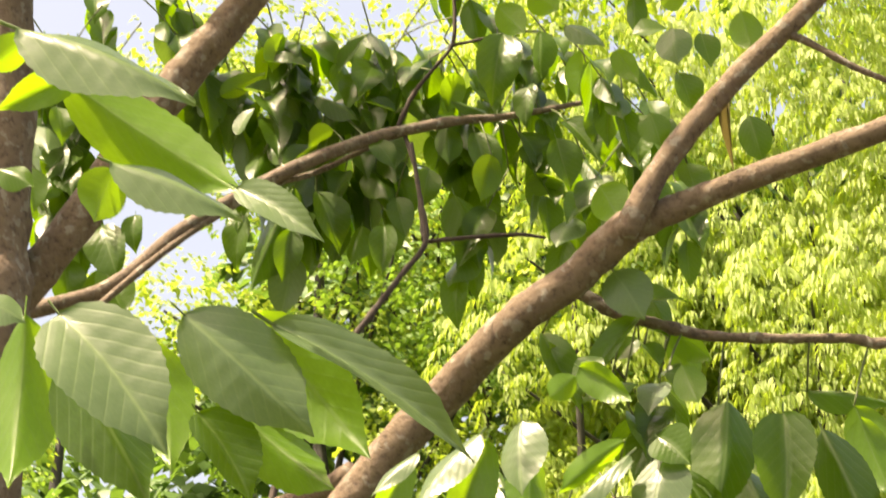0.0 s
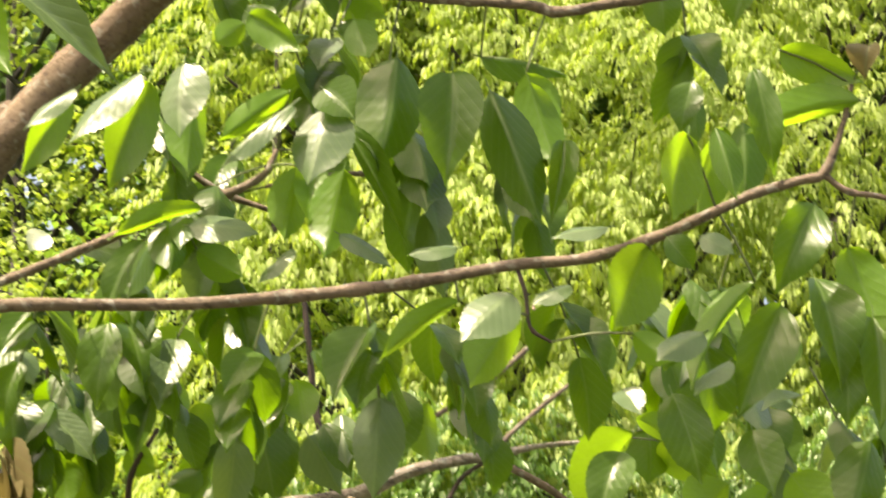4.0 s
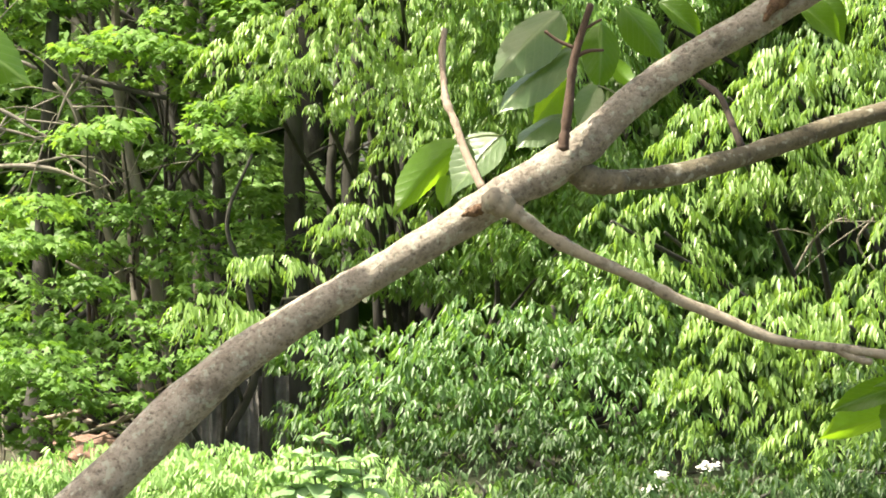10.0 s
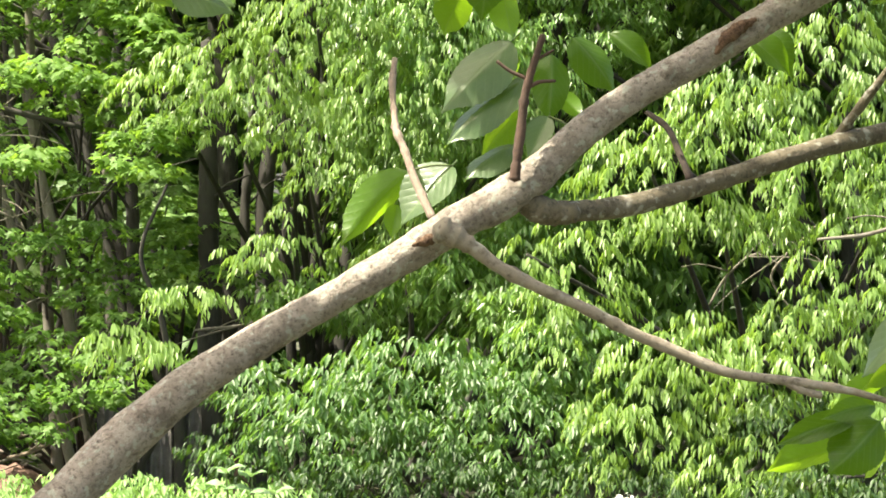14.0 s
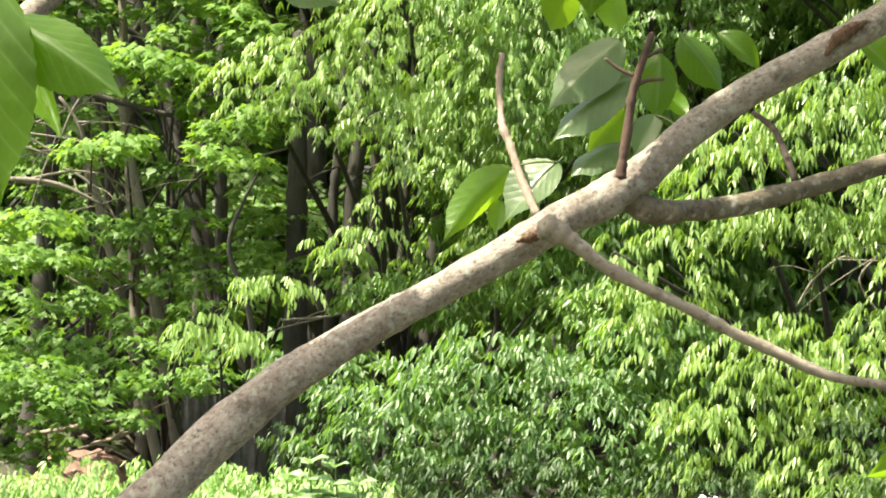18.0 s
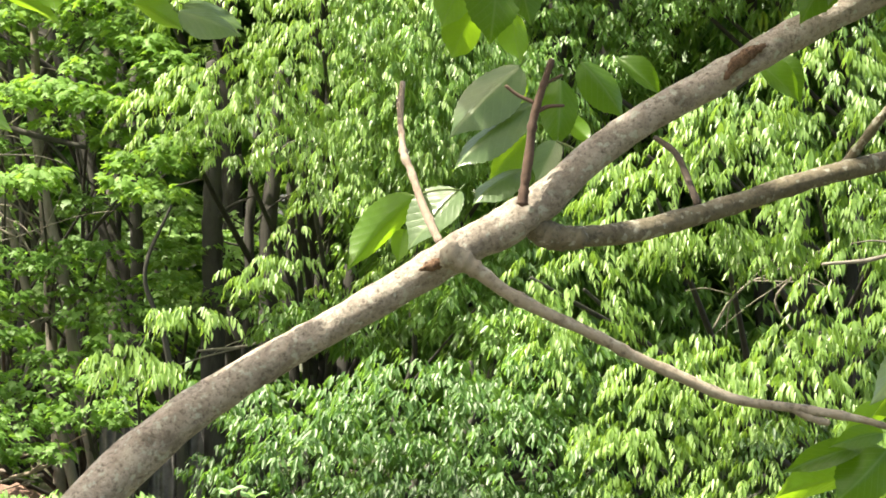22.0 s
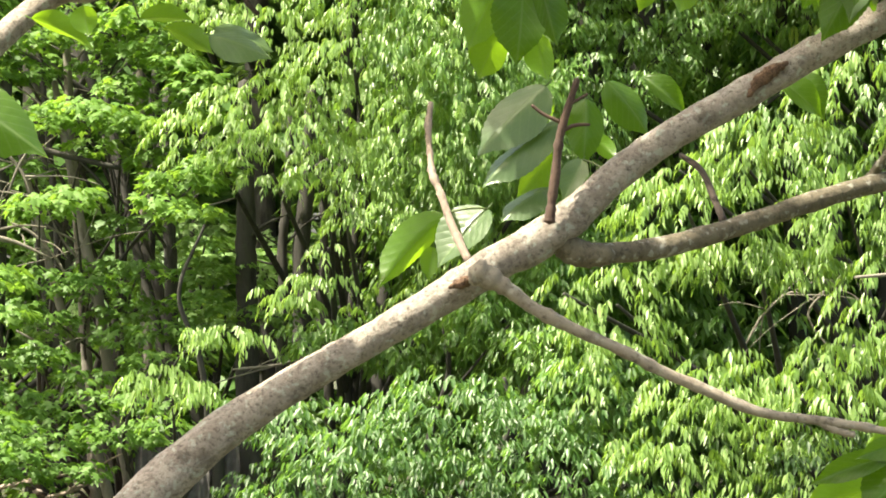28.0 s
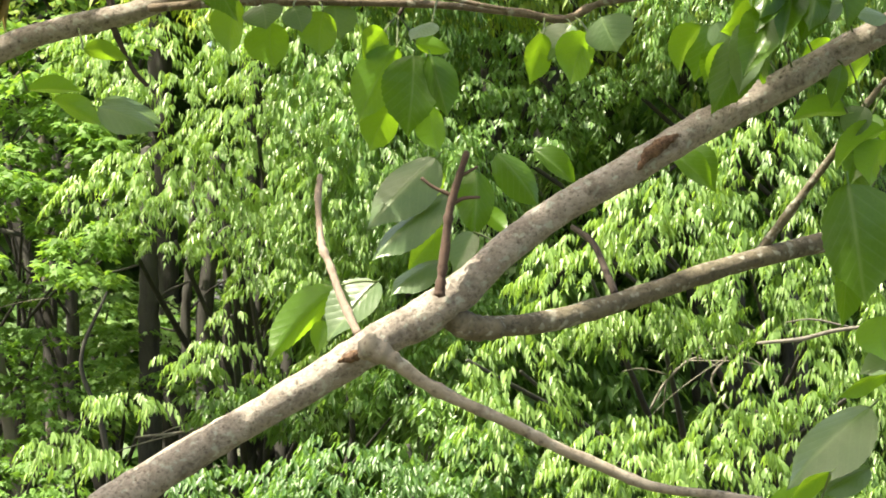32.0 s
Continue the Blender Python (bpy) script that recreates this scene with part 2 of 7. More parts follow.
def child(name, me, parent, label="", kind=""):
    ob = new(name, me)
    if parent is not None:
        ob.parent = parent
        ob.matrix_parent_inverse = parent.matrix_world.inverted()
    return tagged(ob, label, kind=kind)


def thing(name, at, label, category, group="", kind=""):
    ob = new(name)
    ob.empty_display_size = 0.1
    ob.location = at
    bpy.context.view_layer.update()
    return tagged(ob, label, category, group, kind)


def spline(points, per=6):
    """Catmull-Rom through points of any width."""
    p = np.array(points, float)
    p = np.vstack([2 * p[0] - p[1], p, 2 * p[-1] - p[-2]])
    out = []
    for i in range(1, len(p) - 2):
        for s in np.arange(per) / per:
            a, b, c, d = p[i - 1 : i + 3]
            out.append(0.5 * (2 * b + (c - a) * s + (2 * a - 5 * b + 4 * c - d) * s * s + (3 * b - a - 3 * c + d) * s**3))
    out.append(p[-2])
    return np.array(out)


def tube(name, points, material, sides=12, per=6, knots=0.06, seed=1, swell=0.0):
    """A branch along (x, y, z, radius) points, with uneven girth, small nodes and a rounded end."""
    rng = np.random.default_rng(seed)
    line = spline(points, per)
    centre, radius = line[:, :3], np.maximum(line[:, 3], 0.0012)
    n = len(centre)
    tangent = np.gradient(centre, axis=0)
    tangent /= np.linalg.norm(tangent, axis=1)[:, None] + 1e-9
    up = np.array([0.13, -0.9, 0.41])
    side = np.cross(tangent, up)
    side /= np.linalg.norm(side, axis=1)[:, None] + 1e-9
    above = np.cross(side, tangent)
    angle = np.linspace(0, 2 * np.pi, sides, endpoint=False)
    wobble = rng.normal(0, knots, (n, sides))
    wobble = (wobble + np.roll(wobble, 1, 0) + np.roll(wobble, 1, 1) + np.roll(wobble, -1, 1)) / 2.2
    ring = radius * (1 + swell * (rng.random(n) ** 5))
    r = ring[:, None] * (1 + wobble)
    v = centre[:, None] + r[..., None] * (np.cos(angle)[None, :, None] * side[:, None] + np.sin(angle)[None, :, None] * above[:, None])
    verts = v.reshape(-1, 3)
    faces = []
    for i in range(n - 1):
        for j in range(sides):
            k = (j + 1) % sides
            faces.append((i * sides + j, i * sides + k, (i + 1) * sides + k, (i + 1) * sides + j))
    ends = np.array([centre[0] - tangent[0] * radius[0] * 0.5, centre[-1] + tangent[-1] * radius[-1] * 0.6])
    m = len(verts)
    verts = np.vstack([verts, ends])
    for j in range(sides):
        k = (j + 1) % sides
        faces.append((m, k, j))
        faces.append((m + 1, (n - 1) * sides + j, (n - 1) * sides + k))
    return mesh_of(name, verts, faces, material)


def leaflet_mesh(seed, material, fold=0.22, droop=0.16, tooth=0.012, wave=0.02):
    """A pointed oval leaflet of unit length along x and unit width along y: folded along its rib, quilted between its side veins, fine-toothed, with a drawn-out tip and a stalk."""
    rng = np.random.default_rng(seed)
    n, across = 28, (-1.0, -0.62, -0.25, 0.0, 0.25, 0.62, 1.0)
    verts, uvs, faces = [], [], []
    phase = rng.random() * 6
    skew = rng.uniform(0.88, 1.12)
    bend = rng.uniform(-0.05, 0.05)
    fullest = rng.uniform(0.72, 0.84)
    for i in range(n + 1):
        u = i / n
        half = 0.5 * math.sin(math.pi * u**fullest) ** 0.75 * (1 - 0.62 * max(0.0, (u - 0.76) / 0.24) ** 0.9) + 0.003
        half += (tooth if i % 2 else -tooth) * (0 < i < n) * min(1.0, 4 * half)
        for a in across:
            h = abs(a)
            quilt = 0.0034 * math.sin(2 * math.pi * (8 * u - 2.6 * h * half * 2)) * math.sin(math.pi * min(1.0, h + 0.1)) * math.sin(math.pi * u)
            z = fold * half * h + 2.2 * droop * u * (1 - u) * (1.2 - 0.4 * u) + wave * math.sin(9 * u + phase + 2 * a) * h + quilt - 0.10 * max(0.0, u - 0.7) ** 2 * 3
            verts.append((u, a * half * (skew if a > 0 else 2 - skew) + bend * math.sin(math.pi * u), z))
            uvs.append((u, 0.5 + a * half))
    w = len(across)
    for i in range(n):
        for j in range(w - 1):
            faces.append((i * w + j, (i + 1) * w + j, (i + 1) * w + j + 1, i * w + j + 1))
    base = len(verts)
    for x in (-0.10, 0.02):
        for y, z in ((-0.012, -0.008), (0.012, -0.008), (0, 0.012)):
            verts.append((x, y, z))
            uvs.append((0.5, 0.5))
    for j in range(3):
        k = (j + 1) % 3
        faces.append((base + j, base + k, base + 3 + k, base + 3 + j))
    return mesh_of("leaflet", verts, faces, material, uvs=uvs)


LEAVES = [leaflet_mesh(s, LEAF, f, d, 0.010, w) for s, f, d, w in ((1, 0.22, 0.08, 0.02), (2, -0.32, 0.14, 0.03), (3, 0.12, 0.18, 0.03), (4, 0.36, 0.07, 0.02), (7, -0.36, 0.10, 0.02), (8, 0.26, 0.22, 0.03))]
PALES = [leaflet_mesh(s, LEAF_PALE, f, d, 0.010, w) for s, f, d, w in ((5, -0.14, 0.07, 0.015), (6, -0.22, 0.10, 0.02), (10, 0.16, 0.08, 0.015))]
LITS = [leaflet_mesh(s, LEAF_LIT, f, d, 0.010, w) for s, f, d, w in ((11, 0.2, 0.10, 0.02), (12, -0.25, 0.14, 0.03), (13, 0.3, 0.16, 0.02))]
DRY = [leaflet_mesh(9, LEAF_DRY, 1.2, 0.5, 0.01, 0.08)]
chance = random.Random(7)


WOOD = []


def holder(part):
    """The branch that a twig's own pieces belong to."""
    return part.parent if part.parent is not None and part.parent.parent is not None else part


def stalk_to_wood(parent, p, reach=0.08):
    """A thin green stalk from a leaf's foot to the nearest twig within reach."""
    parent = holder(parent)
    spots = np.array(WOOD)
    away = np.linalg.norm(spots - np.array(p), axis=1)
    i = int(np.argmin(away))
    if 0.006 < away[i] < reach:
        q = Vector(spots[i])
        mid = (Vector(p) + q) / 2 + Vector((0, 0, 0.05 * away[i]))
        child("leaf_stalk", tube("leaf_stalk", [(*q, 0.0012), (*mid, 0.001), (*p, 0.0008)], STALK, 5, 3, 0.02), parent)


def leaf(parent, base, tip, width, tone="green", face=None, joined=True):
    """A leaflet from its stalk to its tip, of a width in metres, with its upper side turned to face."""
    parent = holder(parent)
    base, tip = Vector(base), Vector(tip)
    if joined:
        stalk_to_wood(parent, base)
    along = tip - base
    length = along.length
    along.normalize()
    turn = face or {"pale": (-0.1, -0.75, 0.6), "lit": (-0.3, 0.62, 0.72)}.get(tone, (0, -0.75, 0.55))
    n = Vector(turn) + Vector((chance.uniform(-0.28, 0.28), chance.uniform(-0.2, 0.2), chance.uniform(-0.2, 0.2)))
    n = (n - along * n.dot(along)).normalized()
    across = n.cross(along)
    m = Matrix((along, across, n)).transposed().to_4x4()
    m.translation = base
    ob = child("leaf", chance.choice({"pale": PALES, "dry": DRY, "lit": LITS}.get(tone, LEAVES)), parent)
    ob.matrix_world = m @ Matrix.Diagonal((length, width * 1.06, length, 1))
    return ob


def spray(parent, at, heading, count=5, size=0.085, droop=0.7, tone="green", stalk=0.5):
    """A compound leaf: leaflets in pairs and one at the end, hanging from a thin stalk."""
    parent = holder(parent)
    at, heading = Vector(at), Vector(heading).normalized()
    stalk_to_wood(parent, at, 0.12)
    length = size * (count // 2) * stalk + size * 0.35
    pts, p, d = [], at.copy(), heading.copy()
    for i in range(6):
        pts.append((*p, 0.0014 - 0.0001 * i))
        d = (d + Vector((0, 0, -0.16 * droop))).normalized()
        p = p + d * length / 5
    child("leaf_stalk", tube("leaf_stalk", pts, STALK, 5, 2, 0.02), parent)
    side = d.cross(Vector((0, 0, 1)))
    side = side.normalized() if side.length > 0.05 else Vector((1, 0, 0))
    for i in range(count):
        end = i == count - 1
        s = 1.0 if end else 0.35 + 0.6 * (i // 2 + 0.5) / max(1, count // 2)
        q = Vector(pts[min(5, int(s * 5))][:3])
        turn = d if end else d * 0.45 + side * (1 if i % 2 else -1) * 0.8
        turn = (turn.normalized() + Vector((chance.uniform(-0.2, 0.2), chance.uniform(-0.2, 0.2), -droop * chance.uniform(0.6, 1.3)))).normalized()
        long = size * chance.uniform(0.85, 1.2)
        leaf(parent, q, q + turn * long, long * chance.uniform(0.42, 0.55), tone if chance.random() > 0.15 else "pale", (0.1, -0.5, 0.8), False)




# ---- the near tree ----
near = thing("near_tree", (-0.80, 2.9, 0), "young tree with smooth grey-brown bark and compound leaves", "tree")
child("trunk", tube("trunk", [(-0.82, 2.9, -0.05, 0.10), (-0.80, 2.9, 0.4, 0.075), (-0.78, 2.88, 1.2, 0.065), (-0.723, 2.850, 2.457, 0.055), (-0.719, 2.850, 2.693, 0.05), (-0.718, 2.850, 2.928, 0.045), (-0.728, 2.850, 3.185, 0.042), (-0.745, 2.88, 3.52, 0.038)], BARK_BROWN, 18, 8, 0.05, 2), near)


def branch(points, material, label="", sides=14, seed=1, swell=0.0):
    WOOD.extend(spline(points, 8)[:, :3].tolist())
    return child("branch", tube("branch", points, material, sides, 6, 0.05, seed, swell), near, label)


def twig(parent, points, material, sides=8, seed=1, swell=0.35):
    WOOD.extend(spline(points, 8)[:, :3].tolist())
    return child("twig", tube("twig", points, material, sides, 6, 0.05, seed, swell), holder(parent))


# the lit grey limb across the clearing
main_limb = branch([(-0.78, 2.9, 0.9, 0.04), (-0.454, 2.970, 1.223, 0.0276), (-0.352, 2.980, 1.300, 0.0259), (-0.222, 3.000, 1.425, 0.0242), (-0.149, 3.000, 1.479, 0.0203), (-0.088, 3.000, 1.517, 0.0188), (-0.039, 3.000, 1.545, 0.0182), (0.035, 3.000, 1.587, 0.0185), (0.102, 3.000, 1.629, 0.0203), (0.158, 3.000, 1.659, 0.0212), (0.195, 3.000, 1.686, 0.0194), (0.244, 3.000, 1.731, 0.0176), (0.306, 3.000, 1.774, 0.0170), (0.386, 3.000, 1.819, 0.0170), (0.461, 3.000, 1.863, 0.0170), (0.534, 3.000, 1.901, 0.0164), (0.641, 3.000, 1.958, 0.0164), (0.750, 2.979, 2.012, 0.0150), (0.899, 2.950, 2.097, 0.0137)], BARK_LIMB, "sunlit grey-brown limb with lichen flecks", 20, 3)
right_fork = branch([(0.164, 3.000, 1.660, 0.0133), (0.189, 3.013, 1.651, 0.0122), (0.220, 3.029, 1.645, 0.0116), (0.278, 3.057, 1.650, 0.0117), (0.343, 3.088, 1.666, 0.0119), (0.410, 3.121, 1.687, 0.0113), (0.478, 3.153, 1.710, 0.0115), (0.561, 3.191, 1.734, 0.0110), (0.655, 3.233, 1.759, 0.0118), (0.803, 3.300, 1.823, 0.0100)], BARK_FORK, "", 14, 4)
low_twig = twig(main_limb, [(0.084, 2.950, 1.623, 0.0137), (0.103, 2.950, 1.614, 0.0119), (0.119, 2.950, 1.604, 0.0083), (0.149, 2.950, 1.582, 0.0069), (0.191, 2.950, 1.560, 0.0066), (0.238, 2.950, 1.539, 0.0060), (0.286, 2.950, 1.514, 0.0060), (0.328, 2.950, 1.496, 0.0060), (0.387, 2.950, 1.471, 0.0054), (0.447, 2.950, 1.462, 0.0048), (0.512, 2.950, 1.452, 0.0042), (0.572, 2.950, 1.436, 0.0027)], BARK_LOW, 10, 5)
twig(low_twig, [(0.447, 2.950, 1.462, 0.0036), (0.470, 2.950, 1.451, 0.0042), (0.488, 2.950, 1.446, 0.0036)], BARK_LOW, 8, 6)
twig(main_limb, [(0.080, 3.020, 1.637, 0.0049), (0.069, 3.032, 1.662, 0.0049), (0.060, 3.042, 1.684, 0.0046), (0.051, 3.055, 1.713, 0.0043), (0.042, 3.065, 1.736, 0.0040), (0.039, 3.078, 1.765, 0.0034), (0.038, 3.089, 1.792, 0.0037), (0.041, 3.100, 1.819, 0.0028)], BARK_DEAD, 8, 7)
red_twig = twig(main_limb, [(0.166, 2.970, 1.676, 0.0060), (0.168, 2.970, 1.694, 0.0048), (0.173, 2.970, 1.730, 0.0048), (0.177, 2.970, 1.764, 0.0045), (0.184, 2.970, 1.791, 0.0042), (0.197, 2.970, 1.830, 0.0033)], BARK_RED, 8, 8)
twig(red_twig, [(0.178, 2.970, 1.784, 0.0024), (0.161, 2.970, 1.792, 0.0021), (0.148, 2.970, 1.802, 0.0018)], BARK_RED, 6, 9)
twig(red_twig, [(0.179, 2.970, 1.773, 0.0024), (0.193, 2.970, 1.780, 0.0024), (0.210, 2.970, 1.781, 0.0018)], BARK_RED, 6, 10)
twig(red_twig, [(0.188, 2.970, 1.803, 0.0018), (0.201, 2.970, 1.810, 0.0018), (0.208, 2.970, 1.814, 0.0015)], BARK_RED, 6, 10)
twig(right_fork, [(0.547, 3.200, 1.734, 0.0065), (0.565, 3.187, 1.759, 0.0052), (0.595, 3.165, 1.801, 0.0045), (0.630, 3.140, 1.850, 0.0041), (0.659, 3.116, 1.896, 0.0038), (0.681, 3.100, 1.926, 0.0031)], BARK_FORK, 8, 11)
twig(right_fork, [(0.375, 3.150, 1.687, 0.0045), (0.367, 3.185, 1.720, 0.0042), (0.357, 3.220, 1.752, 0.0039), (0.337, 3.250, 1.772, 0.0030)], BARK_DARKTWIG, 8, 12)

# torn bark and collars on the lit limb
child("torn_bark", tube("torn_bark", [(0.057, 2.972, 1.606, 0.0016), (0.066, 2.972, 1.609, 0.0045), (0.079, 2.972, 1.613, 0.0055), (0.092, 2.972, 1.617, 0.0030)], TORN, 8, 6, 0.25, 61), main_limb, "splintered reddish brown bark scar")
child("torn_bark", tube("torn_bark", [(0.382, 2.978, 1.811, 0.0020), (0.395, 2.978, 1.828, 0.0065), (0.414, 2.978, 1.842, 0.0060), (0.426, 2.978, 1.849, 0.0020)], TORN, 8, 6, 0.25, 61), main_limb, "splintered reddish brown bark scar")
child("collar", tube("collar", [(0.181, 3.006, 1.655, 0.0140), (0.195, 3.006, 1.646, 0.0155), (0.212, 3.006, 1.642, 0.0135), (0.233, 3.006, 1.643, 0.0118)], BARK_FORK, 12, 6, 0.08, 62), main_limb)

# the limb of the upper fork
upper_limb = branch([(-0.79, 2.9, 1.45, 0.035), (-0.425, 2.850, 2.178, 0.0253), (-0.403, 2.838, 2.229, 0.0247), (-0.380, 2.827, 2.275, 0.0234), (-0.320, 2.805, 2.357, 0.0221), (-0.262, 2.786, 2.420, 0.0214), (-0.207, 2.770, 2.472, 0.0207), (-0.130, 2.720, 2.531, 0.0198), (-0.070, 2.704, 2.568, 0.0191), (-0.009, 2.687, 2.616, 0.0195), (0.032, 2.677, 2.628, 0.0157), (0.073, 2.668, 2.641, 0.0135), (0.160, 2.647, 2.663, 0.0128), (0.257, 2.625, 2.687, 0.0122), (0.360, 2.600, 2.713, 0.0110)], BARK_BROWN, "brown limb that forks against the woods", 18, 13)
upper_fork = branch([(-0.013, 2.660, 2.599, 0.0124), (0.006, 2.660, 2.632, 0.0145), (0.025, 2.660, 2.666, 0.0129), (0.066, 2.660, 2.718, 0.0124), (0.110, 2.660, 2.767, 0.0118), (0.160, 2.660, 2.816, 0.0113), (0.198, 2.660, 2.853, 0.0107), (0.262, 2.660, 2.923, 0.0097)], BARK_BROWN, "", 14, 14)
twig(upper_fork, [(0.165, 2.660, 2.816, 0.0043), (0.188, 2.660, 2.805, 0.0038), (0.227, 2.660, 2.778, 0.0032), (0.265, 2.660, 2.757, 0.0030), (0.311, 2.660, 2.736, 0.0021)], BARK_TWIG, 8, 15)
hang_twig = twig(upper_limb, [(-0.073, 2.750, 2.579, 0.0083), (-0.052, 2.750, 2.565, 0.0072), (-0.025, 2.750, 2.546, 0.0061), (0.022, 2.750, 2.531, 0.0056), (0.069, 2.750, 2.517, 0.0056), (0.145, 2.750, 2.510, 0.0050), (0.215, 2.750, 2.507, 0.0050), (0.247, 2.750, 2.500, 0.0056), (0.303, 2.750, 2.511, 0.0050), (0.374, 2.750, 2.523, 0.0044), (0.444, 2.750, 2.528, 0.0039), (0.551, 2.750, 2.541, 0.0028)], BARK_TWIG, 10, 16)
side_branch = branch([(-0.323, 2.950, 2.446, 0.0131), (-0.356, 2.977, 2.437, 0.0126), (-0.431, 3.035, 2.429, 0.0116), (-0.524, 3.100, 2.428, 0.0113), (-0.672, 3.200, 2.433, 0.0110)], BARK_BROWN, "", 10, 17)
back_twig = twig(side_branch, [(-0.437, 3.100, 2.407, 0.0044), (-0.432, 3.125, 2.482, 0.0044), (-0.407, 3.156, 2.569, 0.0045), (-0.367, 3.188, 2.658, 0.0045), (-0.330, 3.212, 2.718, 0.0042), (-0.286, 3.238, 2.788, 0.0039), (-0.257, 3.256, 2.837, 0.0036), (-0.264, 3.275, 2.902, 0.0030), (-0.276, 3.300, 2.991, 0.0027)], BARK_DARKTWIG, 8, 18)
twig(back_twig, [(-0.259, 3.280, 2.846, 0.0030), (-0.206, 3.280, 2.849, 0.0027), (-0.142, 3.280, 2.850, 0.0027), (-0.107, 3.280, 2.844, 0.0017)], BARK_DARKTWIG, 6, 19)
twig(side_branch, [(-0.439, 3.100, 2.447, 0.0063), (-0.434, 3.100, 2.414, 0.0063), (-0.431, 3.100, 2.380, 0.0050)], BARK_TWIG, 8, 19)

# high limbs against the sky
left_limb = branch([(-0.737, 2.900, 2.604, 0.0264), (-0.687, 2.900, 2.663, 0.0246), (-0.632, 2.900, 2.735, 0.0234), (-0.569, 2.900, 2.833, 0.0228), (-0.498, 2.900, 2.929, 0.0223), (-0.459, 2.900, 2.975, 0.0217), (-0.413, 2.900, 3.037, 0.0205)], BARK_BROWN, "thick brown limb against the sky", 16, 20)
sky_branch = branch([(-0.829, 3.400, 2.817, 0.0117), (-0.772, 3.414, 2.831, 0.0117), (-0.686, 3.435, 2.866, 0.0111), (-0.593, 3.463, 2.956, 0.0105), (-0.482, 3.492, 3.032, 0.0099), (-0.391, 3.514, 3.081, 0.0092), (-0.314, 3.532, 3.110, 0.0086), (-0.237, 3.549, 3.130, 0.0072), (-0.158, 3.566, 3.142, 0.0050), (-0.047, 3.590, 3.169, 0.0036), (0.001, 3.600, 3.184, 0.0025)], BARK_TWIG, "", 10, 21)
twig(sky_branch, [(-0.709, 3.400, 2.815, 0.0048), (-0.641, 3.434, 2.892, 0.0049), (-0.571, 3.465, 2.960, 0.0046), (-0.483, 3.500, 3.025, 0.0039), (-0.424, 3.522, 3.052, 0.0039), (-0.348, 3.550, 3.100, 0.0036)], BARK_TWIG, 8, 22)
twig(sky_branch, [(-0.316, 3.550, 3.118, 0.0036), (-0.291, 3.550, 3.173, 0.0032), (-0.259, 3.550, 3.215, 0.0029), (-0.234, 3.550, 3.248, 0.0029), (-0.229, 3.550, 3.292, 0.0025), (-0.231, 3.550, 3.355, 0.0022)], BARK_DARKTWIG, 6, 23)
twig(sky_branch, [(-0.234, 3.550, 3.248, 0.0025), (-0.202, 3.550, 3.253, 0.0022), (-0.170, 3.550, 3.260, 0.0018)], BARK_DARKTWIG, 6, 24)
twig(sky_branch, [(-0.304, 3.550, 3.117, 0.0029), (-0.284, 3.480, 3.031, 0.0028), (-0.273, 3.407, 2.943, 0.0028), (-0.266, 3.350, 2.876, 0.0027)], BARK_DARKTWIG, 6, 25)

# the level branch and its neighbours
level_branch = branch([(-0.78, 2.86, 1.72, 0.016), (-0.469, 2.300, 2.051, 0.0065), (-0.365, 2.300, 2.064, 0.0060), (-0.252, 2.300, 2.071, 0.0056), (-0.220, 2.300, 2.073, 0.0056), (-0.114, 2.300, 2.075, 0.0051), (-0.023, 2.300, 2.083, 0.0051), (0.070, 2.300, 2.095, 0.0051), (0.163, 2.300, 2.113, 0.0049), (0.233, 2.300, 2.122, 0.0046), (0.304, 2.300, 2.148, 0.0044), (0.366, 2.300, 2.178, 0.0042), (0.409, 2.300, 2.192, 0.0039), (0.428, 2.300, 2.199, 0.0042), (0.444, 2.300, 2.239, 0.0026), (0.454, 2.300, 2.277, 0.0019)], BARK_TWIG, "slender brown level branch", 12, 26, 0.25)
twig(level_branch, [(0.426, 2.300, 2.199, 0.0028), (0.447, 2.300, 2.183, 0.0026), (0.479, 2.300, 2.178, 0.0023), (0.518, 2.300, 2.164, 0.0016)], BARK_TWIG, 8, 27)
twig(level_branch, [(0.170, 2.300, 2.111, 0.0019), (0.177, 2.300, 2.090, 0.0019), (0.181, 2.300, 2.061, 0.0016), (0.198, 2.300, 2.049, 0.0014)], BARK_DARKTWIG, 6, 28)
rising_twig = branch([(-0.377, 2.700, 2.158, 0.0049), (-0.298, 2.700, 2.193, 0.0046), (-0.245, 2.700, 2.216, 0.0046), (-0.165, 2.700, 2.252, 0.0044), (-0.084, 2.700, 2.285, 0.0044), (-0.048, 2.700, 2.306, 0.0038), (-0.035, 2.700, 2.332, 0.0027)], BARK_TWIG, "", 10, 29, 0.3)
twig(rising_twig, [(-0.130, 2.720, 2.325, 0.0027), (-0.112, 2.720, 2.308, 0.0033), (-0.084, 2.720, 2.291, 0.0033), (-0.040, 2.720, 2.276, 0.0025)], BARK_TWIG, 8, 30)
twig(rising_twig, [(-0.046, 2.750, 2.309, 0.0019), (0.004, 2.765, 2.325, 0.0022), (0.061, 2.782, 2.335, 0.0025), (0.125, 2.800, 2.344, 0.0023)], BARK_TWIG, 8, 31)

